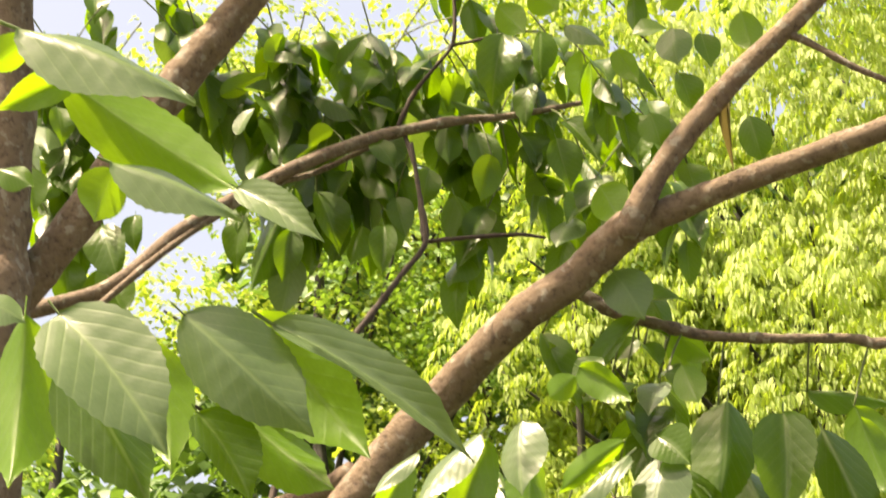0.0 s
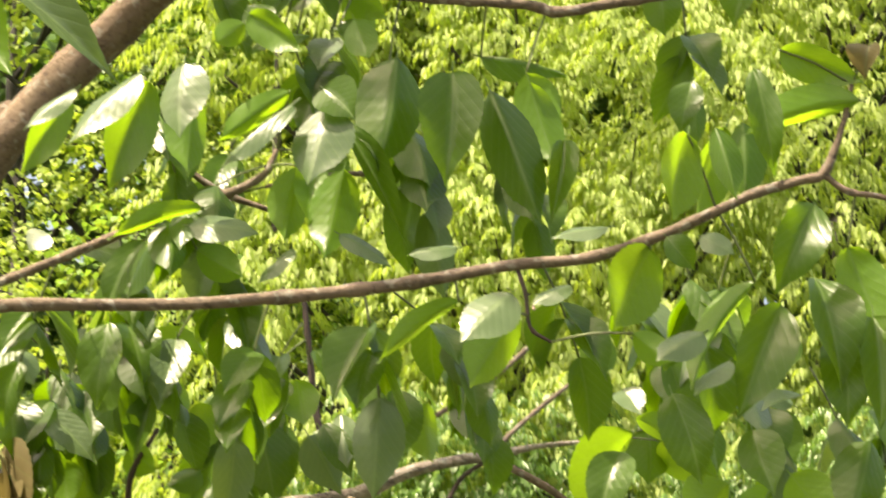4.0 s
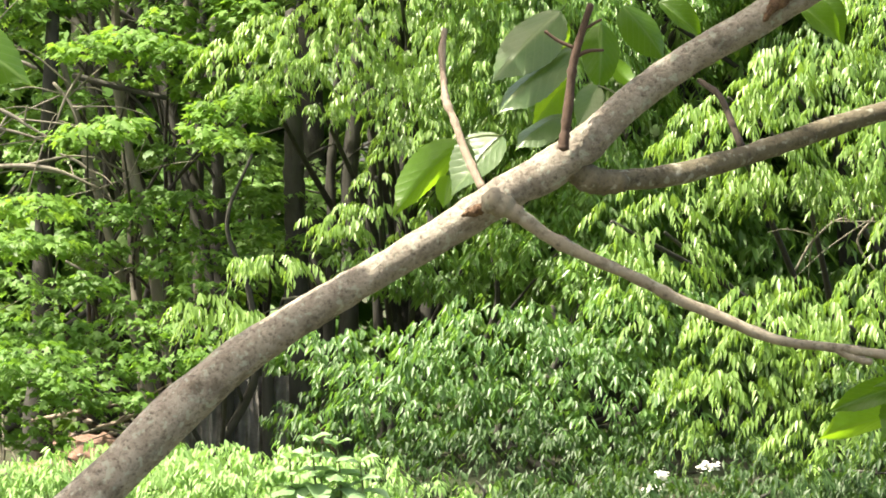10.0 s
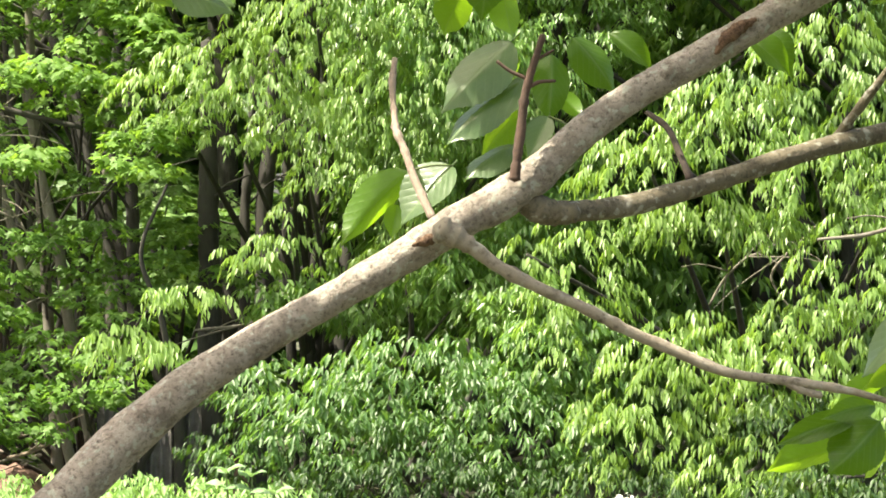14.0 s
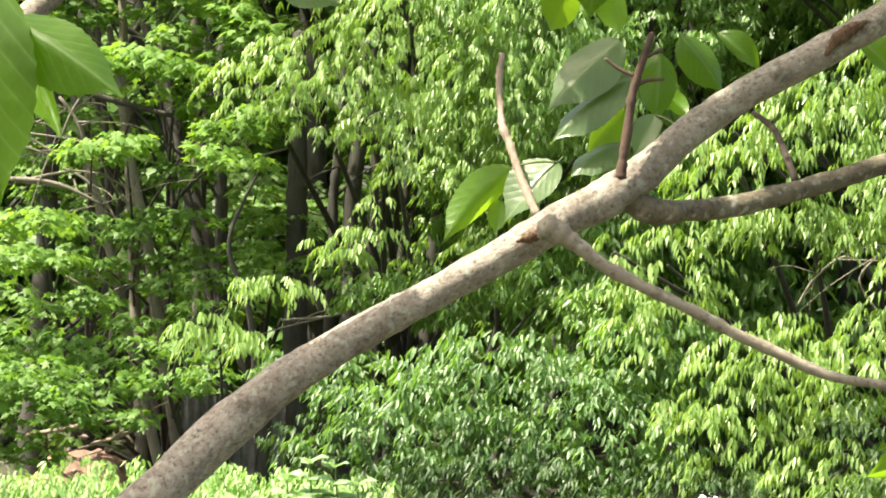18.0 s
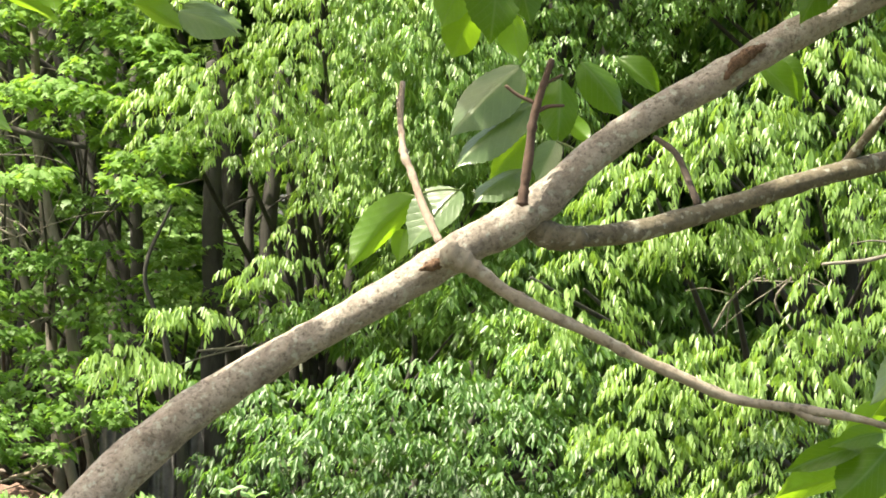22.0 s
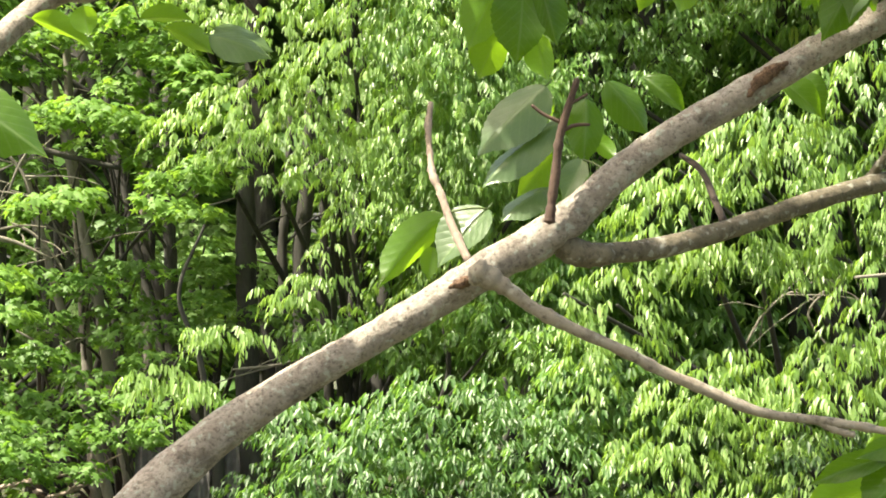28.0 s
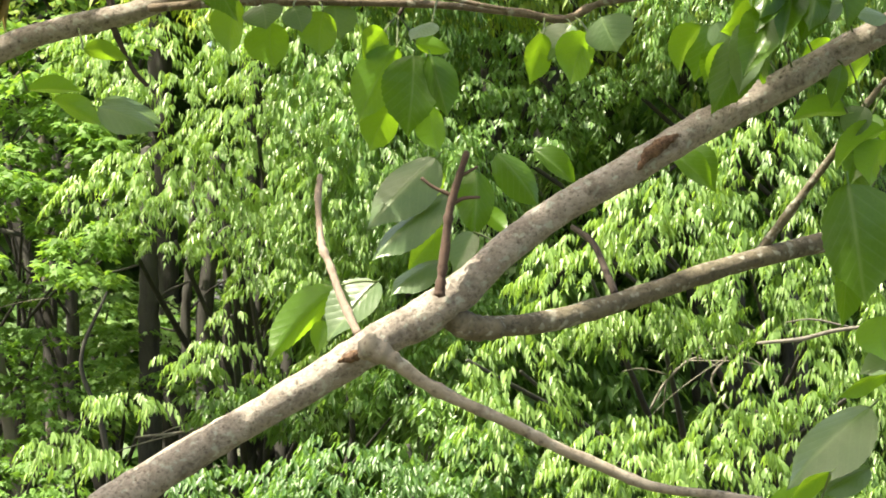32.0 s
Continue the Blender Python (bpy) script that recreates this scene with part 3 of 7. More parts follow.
# the arching branch below it
arch_branch = branch([(-0.76, 2.87, 1.5, 0.02), (-0.456, 3.300, 1.931, 0.0153), (-0.358, 3.300, 1.980, 0.0153), (-0.292, 3.300, 2.008, 0.0150), (-0.199, 3.300, 2.030, 0.0133), (-0.140, 3.300, 2.049, 0.0120), (-0.066, 3.300, 2.076, 0.0107), (0.041, 3.300, 2.094, 0.0093), (0.068, 3.300, 2.102, 0.0093), (0.122, 3.300, 2.127, 0.0073), (0.176, 3.300, 2.140, 0.0067), (0.217, 3.300, 2.147, 0.0060), (0.278, 3.300, 2.160, 0.0033), (0.353, 3.300, 2.167, 0.0023)], BARK_LIMB, "arching grey branch with side twigs", 14, 32)
twig(arch_branch, [(-0.158, 3.280, 2.037, 0.0053), (-0.058, 3.283, 2.044, 0.0050), (0.042, 3.285, 2.045, 0.0050), (0.177, 3.289, 2.042, 0.0047), (0.279, 3.292, 2.033, 0.0047), (0.336, 3.293, 2.025, 0.0047), (0.380, 3.295, 2.045, 0.0043), (0.469, 3.297, 2.058, 0.0040), (0.585, 3.300, 2.081, 0.0027)], BARK_TWIG, 8, 33)
twig(arch_branch, [(0.217, 3.300, 2.145, 0.0047), (0.258, 3.300, 2.123, 0.0047), (0.285, 3.300, 2.108, 0.0047), (0.313, 3.300, 2.089, 0.0040), (0.367, 3.300, 2.066, 0.0037), (0.408, 3.300, 2.063, 0.0027)], BARK_TWIG, 8, 34)
twig(arch_branch, [(0.210, 3.300, 2.141, 0.0030), (0.180, 3.300, 2.118, 0.0030), (0.163, 3.300, 2.086, 0.0030), (0.154, 3.300, 2.062, 0.0027), (0.137, 3.300, 2.031, 0.0020)], BARK_DARKTWIG, 6, 35)
twig(arch_branch, [(0.069, 3.350, 2.110, 0.0054), (0.083, 3.362, 2.133, 0.0041), (0.109, 3.385, 2.180, 0.0038), (0.158, 3.411, 2.218, 0.0034), (0.216, 3.442, 2.262, 0.0031), (0.285, 3.482, 2.334, 0.0028), (0.282, 3.500, 2.379, 0.0021)], BARK_TWIG, 8, 36)
twig(arch_branch, [(0.219, 3.350, 2.157, 0.0034), (0.249, 3.389, 2.195, 0.0031), (0.294, 3.441, 2.242, 0.0031), (0.349, 3.500, 2.295, 0.0025)], BARK_TWIG, 8, 37)
twig(arch_branch, [(0.048, 3.250, 2.084, 0.0036), (0.122, 3.250, 2.064, 0.0033), (0.202, 3.250, 2.042, 0.0030), (0.262, 3.250, 2.030, 0.0020)], BARK_TWIG, 8, 38)
twig(arch_branch, [(-0.203, 3.300, 2.031, 0.0047), (-0.207, 3.300, 2.065, 0.0040), (-0.203, 3.300, 2.120, 0.0037), (-0.175, 3.300, 2.172, 0.0030)], BARK_DARKTWIG, 8, 39)
twig(arch_branch, [(-0.205, 3.300, 2.024, 0.0040), (-0.191, 3.300, 1.991, 0.0033), (-0.177, 3.300, 1.964, 0.0030), (-0.162, 3.300, 1.947, 0.0023)], BARK_DARKTWIG, 8, 40)
twig(arch_branch, [(0.025, 3.300, 2.090, 0.0027), (0.023, 3.300, 2.063, 0.0027), (0.035, 3.300, 2.022, 0.0023), (0.037, 3.300, 2.002, 0.0017)], BARK_DARKTWIG, 6, 41)
twig(arch_branch, [(0.034, 3.400, 2.114, 0.0041), (0.018, 3.426, 2.182, 0.0042), (0.007, 3.452, 2.252, 0.0042), (-0.001, 3.477, 2.323, 0.0039), (-0.008, 3.500, 2.387, 0.0032)], BARK_DARKTWIG, 8, 42)


# unseen limbs and leaves added over the camera's head to dapple the limbs below
shade_rng = random.Random(31)
shade_limb = branch([(-0.745, 2.88, 3.5, 0.04), (-0.45, 2.3, 3.72, 0.03), (-0.1, 1.9, 3.8, 0.022), (0.35, 1.7, 3.9, 0.012)], BARK_BROWN, "", 10, 50)
shade_limb_b = branch([(-0.745, 2.88, 3.5, 0.035), (-0.3, 2.6, 3.72, 0.025), (0.2, 2.45, 3.8, 0.018), (0.6, 2.4, 3.85, 0.01)], BARK_BROWN, "", 10, 51)
shade_limb_c = branch([(-0.745, 2.88, 3.5, 0.03), (-0.6, 2.98, 3.75, 0.022), (-0.35, 3.15, 3.85, 0.016), (0.1, 3.35, 3.95, 0.009)], BARK_BROWN, "", 10, 52)
for i in range(26):
    s = shade_rng.random()
    spray(shade_limb_c, (-1.0 + 1.25 * s + shade_rng.uniform(-0.1, 0.1), 3.12 + 0.3 * s + shade_rng.uniform(-0.3, 0.3), 3.72 + 0.2 * s + shade_rng.uniform(-0.05, 0.2)), (shade_rng.uniform(-1, 1), shade_rng.uniform(-1, 1), -0.1), 7, 0.1, 0.3)
for i in range(30):
    over = shade_limb if i % 2 else shade_limb_b
    s = shade_rng.random()
    spray(over, (-0.55 + 1.25 * s + shade_rng.uniform(-0.1, 0.1), (1.88 if i % 2 else 2.43) + shade_rng.uniform(-0.45, 0.35), 3.45 + 0.25 * s + shade_rng.uniform(-0.1, 0.2)), (shade_rng.uniform(-1, 1), shade_rng.uniform(-1, 1), -0.1), 7, 0.1, 0.35)

# ---- leaves of the near tree, branch by branch ----
leaf(left_limb, (-0.470, 1.882, 2.482), (-0.329, 1.858, 2.405), 0.057, "pale", (-0.20, -0.72, 0.62))
leaf(left_limb, (-0.453, 1.971, 2.482), (-0.304, 1.962, 2.368), 0.057, "lit", (-0.20, 0.80, 0.50))
leaf(left_limb, (-0.431, 1.952, 2.477), (-0.499, 1.941, 2.442), 0.028, "lit", (-0.20, 0.80, 0.50))
leaf(left_limb, (-0.393, 1.866, 2.361), (-0.295, 1.865, 2.312), 0.040, "pale", (-0.20, -0.72, 0.62))
leaf(left_limb, (-0.297, 1.852, 2.330), (-0.231, 1.822, 2.274), 0.027, "pale", (-0.20, -0.72, 0.62))
leaf(left_limb, (-0.410, 1.976, 2.403), (-0.425, 1.969, 2.356), 0.039, "lit", (-0.20, 0.80, 0.50))
leaf(left_limb, (-0.428, 1.867, 2.245), (-0.343, 1.838, 2.128), 0.076, "pale", (-0.20, -0.72, 0.62))
leaf(left_limb, (-0.435, 1.916, 2.225), (-0.364, 1.891, 2.108), 0.058, "green", (-0.05, -0.90, 0.30))
leaf(left_limb, (-0.379, 1.966, 2.256), (-0.358, 1.951, 2.148), 0.043, "lit", (-0.20, 0.80, 0.50))
leaf(left_limb, (-0.339, 1.877, 2.244), (-0.245, 1.875, 2.148), 0.065, "pale", (-0.20, -0.72, 0.62))
leaf(left_limb, (-0.305, 1.972, 2.273), (-0.213, 1.964, 2.155), 0.069, "lit", (-0.20, 0.80, 0.50))
leaf(left_limb, (-0.276, 1.885, 2.236), (-0.131, 1.883, 2.128), 0.038, "pale", (-0.20, -0.72, 0.62))
leaf(left_limb, (-0.477, 1.977, 2.287), (-0.479, 1.951, 2.139), 0.053, "lit", (-0.20, 0.80, 0.50))
leaf(left_limb, (-0.328, 1.959, 2.213), (-0.235, 1.932, 2.122), 0.042, "lit", (-0.20, 0.80, 0.50))
leaf(left_limb, (-0.334, 1.915, 2.181), (-0.294, 1.914, 2.111), 0.044, "green", (-0.05, -0.90, 0.30))
leaf(left_limb, (-0.487, 1.878, 2.263), (-0.455, 1.878, 2.244), 0.030, "pale", (-0.20, -0.72, 0.62))
leaf(left_limb, (-0.512, 1.970, 2.493), (-0.473, 1.957, 2.514), 0.027, "lit", (-0.20, 0.80, 0.50))
leaf(left_limb, (-0.480, 1.888, 2.369), (-0.452, 1.878, 2.350), 0.022, "green", (-0.05, -0.90, 0.30))
leaf(left_limb, (-0.358, 1.942, 1.752), (-0.329, 1.933, 1.577), 0.075, "green", (-0.05, -0.90, 0.30))
leaf(left_limb, (-0.350, 1.986, 1.742), (-0.290, 1.965, 1.632), 0.031, "lit", (-0.20, 0.80, 0.50))
leaf(left_limb, (-0.328, 1.928, 1.712), (-0.242, 1.904, 1.657), 0.046, "green", (-0.05, -0.90, 0.30))
leaf(sky_branch, (-0.461, 3.576, 3.055), (-0.525, 3.581, 2.901), 0.054)
leaf(sky_branch, (-0.461, 3.537, 2.976), (-0.473, 3.539, 2.899), 0.039)
leaf(sky_branch, (-0.426, 3.543, 3.032), (-0.396, 3.552, 2.941), 0.047)
leaf(sky_branch, (-0.369, 3.595, 2.999), (-0.385, 3.588, 2.938), 0.039)
leaf(sky_branch, (-0.330, 3.506, 2.962), (-0.334, 3.496, 2.884), 0.036)
leaf(sky_branch, (-0.239, 3.606, 3.044), (-0.205, 3.594, 2.930), 0.061)
leaf(sky_branch, (-0.246, 3.565, 3.132), (-0.243, 3.557, 3.069), 0.037)
leaf(sky_branch, (-0.206, 3.551, 3.113), (-0.180, 3.540, 3.022), 0.043)
leaf(sky_branch, (-0.161, 3.532, 3.253), (-0.180, 3.529, 3.140), 0.061)
leaf(sky_branch, (-0.110, 3.560, 3.268), (-0.111, 3.564, 3.196), 0.037)
leaf(sky_branch, (-0.052, 3.572, 3.244), (-0.046, 3.578, 3.162), 0.044, "lit")
leaf(sky_branch, (-0.000, 3.593, 3.251), (0.052, 3.604, 3.178), 0.043)
leaf(sky_branch, (-0.500, 3.571, 3.246), (-0.435, 3.558, 3.230), 0.029)
leaf(sky_branch, (-0.536, 3.593, 3.215), (-0.440, 3.602, 3.192), 0.032)
leaf(sky_branch, (-0.366, 3.599, 3.297), (-0.374, 3.597, 3.238), 0.032)
leaf(sky_branch, (-0.429, 3.576, 3.192), (-0.364, 3.560, 3.142), 0.036)
leaf(sky_branch, (-0.302, 3.590, 3.183), (-0.269, 3.589, 3.233), 0.029)
leaf(sky_branch, (-0.079, 3.524, 3.111), (-0.034, 3.503, 3.040), 0.044)
leaf(sky_branch, (-0.144, 3.592, 3.128), (-0.114, 3.601, 3.063), 0.043)
leaf(sky_branch, (-0.092, 3.501, 3.076), (-0.075, 3.503, 3.001), 0.047)
leaf(sky_branch, (0.014, 3.539, 3.121), (0.018, 3.526, 3.042), 0.050)
leaf(sky_branch, (-0.182, 3.525, 3.066), (-0.200, 3.526, 2.996), 0.043, "lit")
leaf(sky_branch, (-0.139, 3.595, 3.051), (-0.084, 3.583, 3.043), 0.032, "lit")
leaf(sky_branch, (-0.182, 3.564, 3.139), (-0.236, 3.547, 3.160), 0.029)
leaf(sky_branch, (-0.317, 3.576, 3.160), (-0.364, 3.569, 3.177), 0.029)
leaf(sky_branch, (-0.229, 3.596, 3.225), (-0.247, 3.599, 3.166), 0.036, "lit")
leaf(sky_branch, (-0.394, 3.551, 3.214), (-0.353, 3.552, 3.274), 0.025)
leaf(sky_branch, (-0.345, 3.527, 3.097), (-0.314, 3.513, 3.047), 0.032)
leaf(sky_branch, (-0.125, 3.562, 3.187), (-0.135, 3.551, 3.117), 0.036)
leaf(sky_branch, (-0.032, 3.514, 3.125), (-0.042, 3.509, 3.065), 0.036)
leaf(sky_branch, (-0.318, 3.563, 3.026), (-0.303, 3.551, 2.961), 0.036)
leaf(sky_branch, (-0.266, 3.495, 3.037), (-0.279, 3.497, 2.980), 0.036)
leaf(sky_branch, (-0.400, 3.528, 3.117), (-0.436, 3.529, 3.094), 0.029, "lit")
leaf(sky_branch, (-0.569, 3.598, 3.210), (-0.504, 3.594, 3.240), 0.029, "lit")
leaf(sky_branch, (-0.537, 3.545, 3.124), (-0.513, 3.544, 3.165), 0.036, "pale")
leaf(sky_branch, (-0.476, 3.567, 3.288), (-0.492, 3.566, 3.226), 0.032, "lit")
leaf(sky_branch, (-0.430, 3.557, 3.263), (-0.394, 3.555, 3.224), 0.032)
leaf(sky_branch, (-0.619, 3.603, 3.313), (-0.636, 3.600, 3.349), 0.029)
leaf(sky_branch, (-0.713, 3.542, 3.218), (-0.690, 3.542, 3.261), 0.029)
leaf(sky_branch, (-0.787, 3.519, 3.168), (-0.776, 3.510, 3.104), 0.036)
leaf(sky_branch, (-0.829, 3.607, 3.131), (-0.770, 3.603, 3.109), 0.029)
leaf(sky_branch, (-0.727, 3.556, 3.001), (-0.697, 3.533, 2.908), 0.057)
leaf(sky_branch, (-0.677, 3.540, 3.009), (-0.675, 3.537, 2.950), 0.032)
leaf(sky_branch, (-0.826, 3.492, 3.065), (-0.808, 3.490, 2.996), 0.043)
leaf(upper_fork, (0.051, 2.766, 2.880), (0.055, 2.756, 2.831), 0.039, "pale")
leaf(upper_fork, (0.082, 2.765, 2.871), (0.091, 2.761, 2.828), 0.028)
leaf(upper_fork, (0.127, 2.772, 2.899), (0.138, 2.765, 2.846), 0.034, "lit")
leaf(upper_fork, (0.128, 2.775, 2.775), (0.140, 2.775, 2.718), 0.034)
leaf(upper_fork, (0.056, 2.693, 2.688), (0.065, 2.682, 2.645), 0.033)
leaf(upper_fork, (0.055, 2.771, 2.828), (0.068, 2.776, 2.779), 0.031)
leaf(upper_fork, (0.007, 2.720, 2.853), (0.044, 2.718, 2.857), 0.028)
leaf(upper_fork, (-0.065, 2.761, 2.888), (-0.023, 2.753, 2.857), 0.028, "pale")
leaf(upper_fork, (0.106, 2.734, 2.774), (0.106, 2.723, 2.685), 0.014, "dry")
leaf(upper_fork, (0.021, 2.734, 2.766), (0.031, 2.732, 2.725), 0.033)
leaf(upper_fork, (-0.036, 2.726, 2.681), (-0.017, 2.720, 2.639), 0.044, "lit")
leaf(upper_fork, (0.041, 2.783, 2.916), (0.074, 2.783, 2.949), 0.033, "lit")
leaf(upper_fork, (-0.101, 2.758, 2.933), (-0.071, 2.759, 2.904), 0.039, "lit")
leaf(upper_fork, (-0.137, 2.727, 2.899), (-0.108, 2.718, 2.859), 0.033, "lit")
leaf(upper_fork, (-0.011, 2.786, 2.866), (0.012, 2.777, 2.819), 0.025, "lit")
leaf(hang_twig, (-0.026, 2.712, 2.579), (0.004, 2.705, 2.522), 0.050, "pale")
leaf(hang_twig, (0.001, 2.774, 2.588), (0.030, 2.755, 2.517), 0.033)
leaf(hang_twig, (-0.002, 2.729, 2.534), (-0.057, 2.726, 2.462), 0.031)
leaf(hang_twig, (-0.002, 2.790, 2.531), (-0.027, 2.790, 2.507), 0.025)
leaf(hang_twig, (0.034, 2.793, 2.536), (0.073, 2.780, 2.499), 0.031, "lit")
leaf(hang_twig, (0.024, 2.730, 2.472), (0.058, 2.729, 2.451), 0.028)
leaf(hang_twig, (-0.104, 2.796, 2.544), (-0.065, 2.785, 2.451), 0.033)
leaf(hang_twig, (-0.035, 2.717, 2.452), (-0.006, 2.712, 2.455), 0.022)
leaf(hang_twig, (0.003, 2.754, 2.512), (0.019, 2.746, 2.484), 0.022)
leaf(hang_twig, (0.356, 2.787, 2.544), (0.360, 2.789, 2.491), 0.039)
leaf(hang_twig, (0.405, 2.712, 2.551), (0.369, 2.709, 2.537), 0.022, "pale")
leaf(hang_twig, (0.446, 2.787, 2.567), (0.431, 2.786, 2.503), 0.044)
leaf(hang_twig, (0.445, 2.787, 2.762), (0.417, 2.786, 2.735), 0.033, "lit")
leaf(hang_twig, (0.376, 2.706, 2.414), (0.362, 2.700, 2.358), 0.033)
leaf(hang_twig, (0.421, 2.785, 2.391), (0.386, 2.775, 2.285), 0.053, "lit")
leaf(hang_twig, (0.430, 2.732, 2.381), (0.429, 2.723, 2.295), 0.039)
leaf(hang_twig, (0.213, 2.740, 2.430), (0.237, 2.731, 2.355), 0.044, "lit")
leaf(hang_twig, (0.171, 2.800, 2.468), (0.258, 2.781, 2.444), 0.033)
leaf(hang_twig, (-0.042, 2.691, 2.478), (-0.070, 2.691, 2.442), 0.033)
leaf(hang_twig, (0.040, 2.796, 2.548), (0.058, 2.803, 2.481), 0.033, "lit")
leaf(hang_twig, (-0.014, 2.742, 2.546), (0.051, 2.747, 2.555), 0.028)
leaf(hang_twig, (-0.066, 2.801, 2.473), (-0.097, 2.787, 2.531), 0.028, "lit")
leaf(hang_twig, (-0.019, 2.779, 2.478), (-0.066, 2.781, 2.460), 0.028)
leaf(hang_twig, (0.016, 2.770, 2.481), (0.057, 2.766, 2.468), 0.028)
leaf(rising_twig, (-0.160, 2.539, 2.354), (-0.226, 2.530, 2.281), 0.044, "pale", (-0.20, -0.72, 0.62))
leaf(rising_twig, (-0.160, 2.662, 2.386), (-0.196, 2.647, 2.269), 0.049, "lit", (-0.20, 0.80, 0.50))
leaf(rising_twig, (-0.220, 2.550, 2.341), (-0.267, 2.543, 2.298), 0.023, "pale", (-0.20, -0.72, 0.62))
leaf(rising_twig, (-0.233, 2.631, 2.356), (-0.275, 2.603, 2.271), 0.033, "lit", (-0.20, 0.80, 0.50))
leaf(rising_twig, (-0.120, 2.533, 2.363), (-0.122, 2.508, 2.283), 0.047, "pale", (-0.20, -0.72, 0.62))
leaf(rising_twig, (-0.112, 2.645, 2.370), (-0.118, 2.616, 2.278), 0.042, "lit", (-0.20, 0.80, 0.50))
leaf(rising_twig, (-0.023, 2.646, 2.375), (-0.092, 2.618, 2.313), 0.025, "lit", (-0.20, 0.80, 0.50))
leaf(rising_twig, (-0.019, 2.552, 2.331), (-0.087, 2.545, 2.264), 0.033, "pale", (-0.20, -0.72, 0.62))
leaf(rising_twig, (0.015, 2.560, 2.331), (-0.005, 2.539, 2.250), 0.056, "pale", (-0.20, -0.72, 0.62))
leaf(rising_twig, (-0.011, 2.657, 2.302), (-0.026, 2.643, 2.222), 0.040, "lit", (-0.20, 0.80, 0.50))
leaf(rising_twig, (0.030, 2.639, 2.295), (0.012, 2.620, 2.200), 0.045, "lit", (-0.20, 0.80, 0.50))
leaf(rising_twig, (0.009, 2.564, 2.351), (0.038, 2.544, 2.316), 0.042, "green", (-0.05, -0.90, 0.30))
leaf(rising_twig, (-0.112, 2.555, 2.213), (-0.048, 2.544, 2.205), 0.040, "pale", (-0.20, -0.72, 0.62))
leaf(rising_twig, (-0.109, 2.662, 2.219), (-0.063, 2.656, 2.191), 0.033, "lit", (-0.20, 0.80, 0.50))
leaf(rising_twig, (-0.104, 2.646, 2.256), (-0.192, 2.622, 2.217), 0.022, "lit", (-0.20, 0.80, 0.50))
leaf(rising_twig, (-0.069, 2.645, 2.444), (-0.096, 2.624, 2.414), 0.026, "lit", (-0.20, 0.80, 0.50))
leaf(rising_twig, (-0.064, 2.655, 2.456), (-0.013, 2.626, 2.408), 0.033, "lit", (-0.20, 0.80, 0.50))
leaf(rising_twig, (0.038, 2.670, 2.459), (0.052, 2.648, 2.410), 0.032, "lit", (-0.20, 0.80, 0.50))
leaf(rising_twig, (0.026, 2.592, 2.328), (0.088, 2.588, 2.210), 0.024, "green", (-0.05, -0.90, 0.30))
leaf(rising_twig, (0.078, 2.589, 2.392), (0.061, 2.563, 2.273), 0.061, "green", (-0.05, -0.90, 0.30))
leaf(rising_twig, (0.130, 2.576, 2.374), (0.123, 2.559, 2.258), 0.057, "green", (-0.05, -0.90, 0.30))
leaf(rising_twig, (0.166, 2.579, 2.357), (0.211, 2.550, 2.219), 0.048, "green", (-0.05, -0.90, 0.30))
leaf(rising_twig, (0.209, 2.643, 2.387), (0.236, 2.631, 2.297), 0.044, "lit", (-0.20, 0.80, 0.50))
leaf(rising_twig, (0.108, 2.630, 2.379), (0.116, 2.617, 2.319), 0.037, "lit", (-0.20, 0.80, 0.50))
leaf(rising_twig, (0.237, 2.585, 2.311), (0.221, 2.557, 2.223), 0.026, "green", (-0.05, -0.90, 0.30))
leaf(rising_twig, (0.026, 2.567, 2.211), (0.074, 2.557, 2.179), 0.023, "pale", (-0.20, -0.72, 0.62))
leaf(rising_twig, (0.135, 2.570, 2.201), (0.087, 2.564, 2.191), 0.027, "pale", (-0.20, -0.72, 0.62))
leaf(rising_twig, (-0.016, 2.563, 2.195), (-0.049, 2.558, 2.159), 0.028, "pale", (-0.20, -0.72, 0.62))
leaf(rising_twig, (-0.239, 2.546, 2.200), (-0.256, 2.544, 2.183), 0.031, "pale", (-0.20, -0.72, 0.62))
leaf(rising_twig, (0.001, 2.664, 2.316), (-0.003, 2.639, 2.238), 0.032, "lit", (-0.20, 0.80, 0.50))
leaf(level_branch, (0.310, 2.276, 2.222), (0.293, 2.260, 2.140), 0.045, "lit", (-0.20, 0.80, 0.50))
leaf(level_branch, (0.323, 2.210, 2.208), (0.337, 2.196, 2.144), 0.023, "green", (-0.05, -0.90, 0.30))
leaf(level_branch, (0.357, 2.222, 2.262), (0.372, 2.219, 2.168), 0.026, "green", (-0.05, -0.90, 0.30))
leaf(level_branch, (0.394, 2.305, 2.308), (0.463, 2.296, 2.278), 0.032, "lit", (-0.20, 0.80, 0.50))
leaf(level_branch, (0.458, 2.288, 2.259), (0.359, 2.286, 2.227), 0.031, "lit", (-0.20, 0.80, 0.50))
leaf(level_branch, (0.400, 2.200, 2.142), (0.366, 2.194, 2.066), 0.039, "green", (-0.05, -0.90, 0.30))
leaf(level_branch, (0.400, 2.214, 2.085), (0.415, 2.186, 1.987), 0.041, "green", (-0.05, -0.90, 0.30))
leaf(level_branch, (0.447, 2.306, 2.136), (0.476, 2.291, 2.052), 0.044, "lit", (-0.20, 0.80, 0.50))
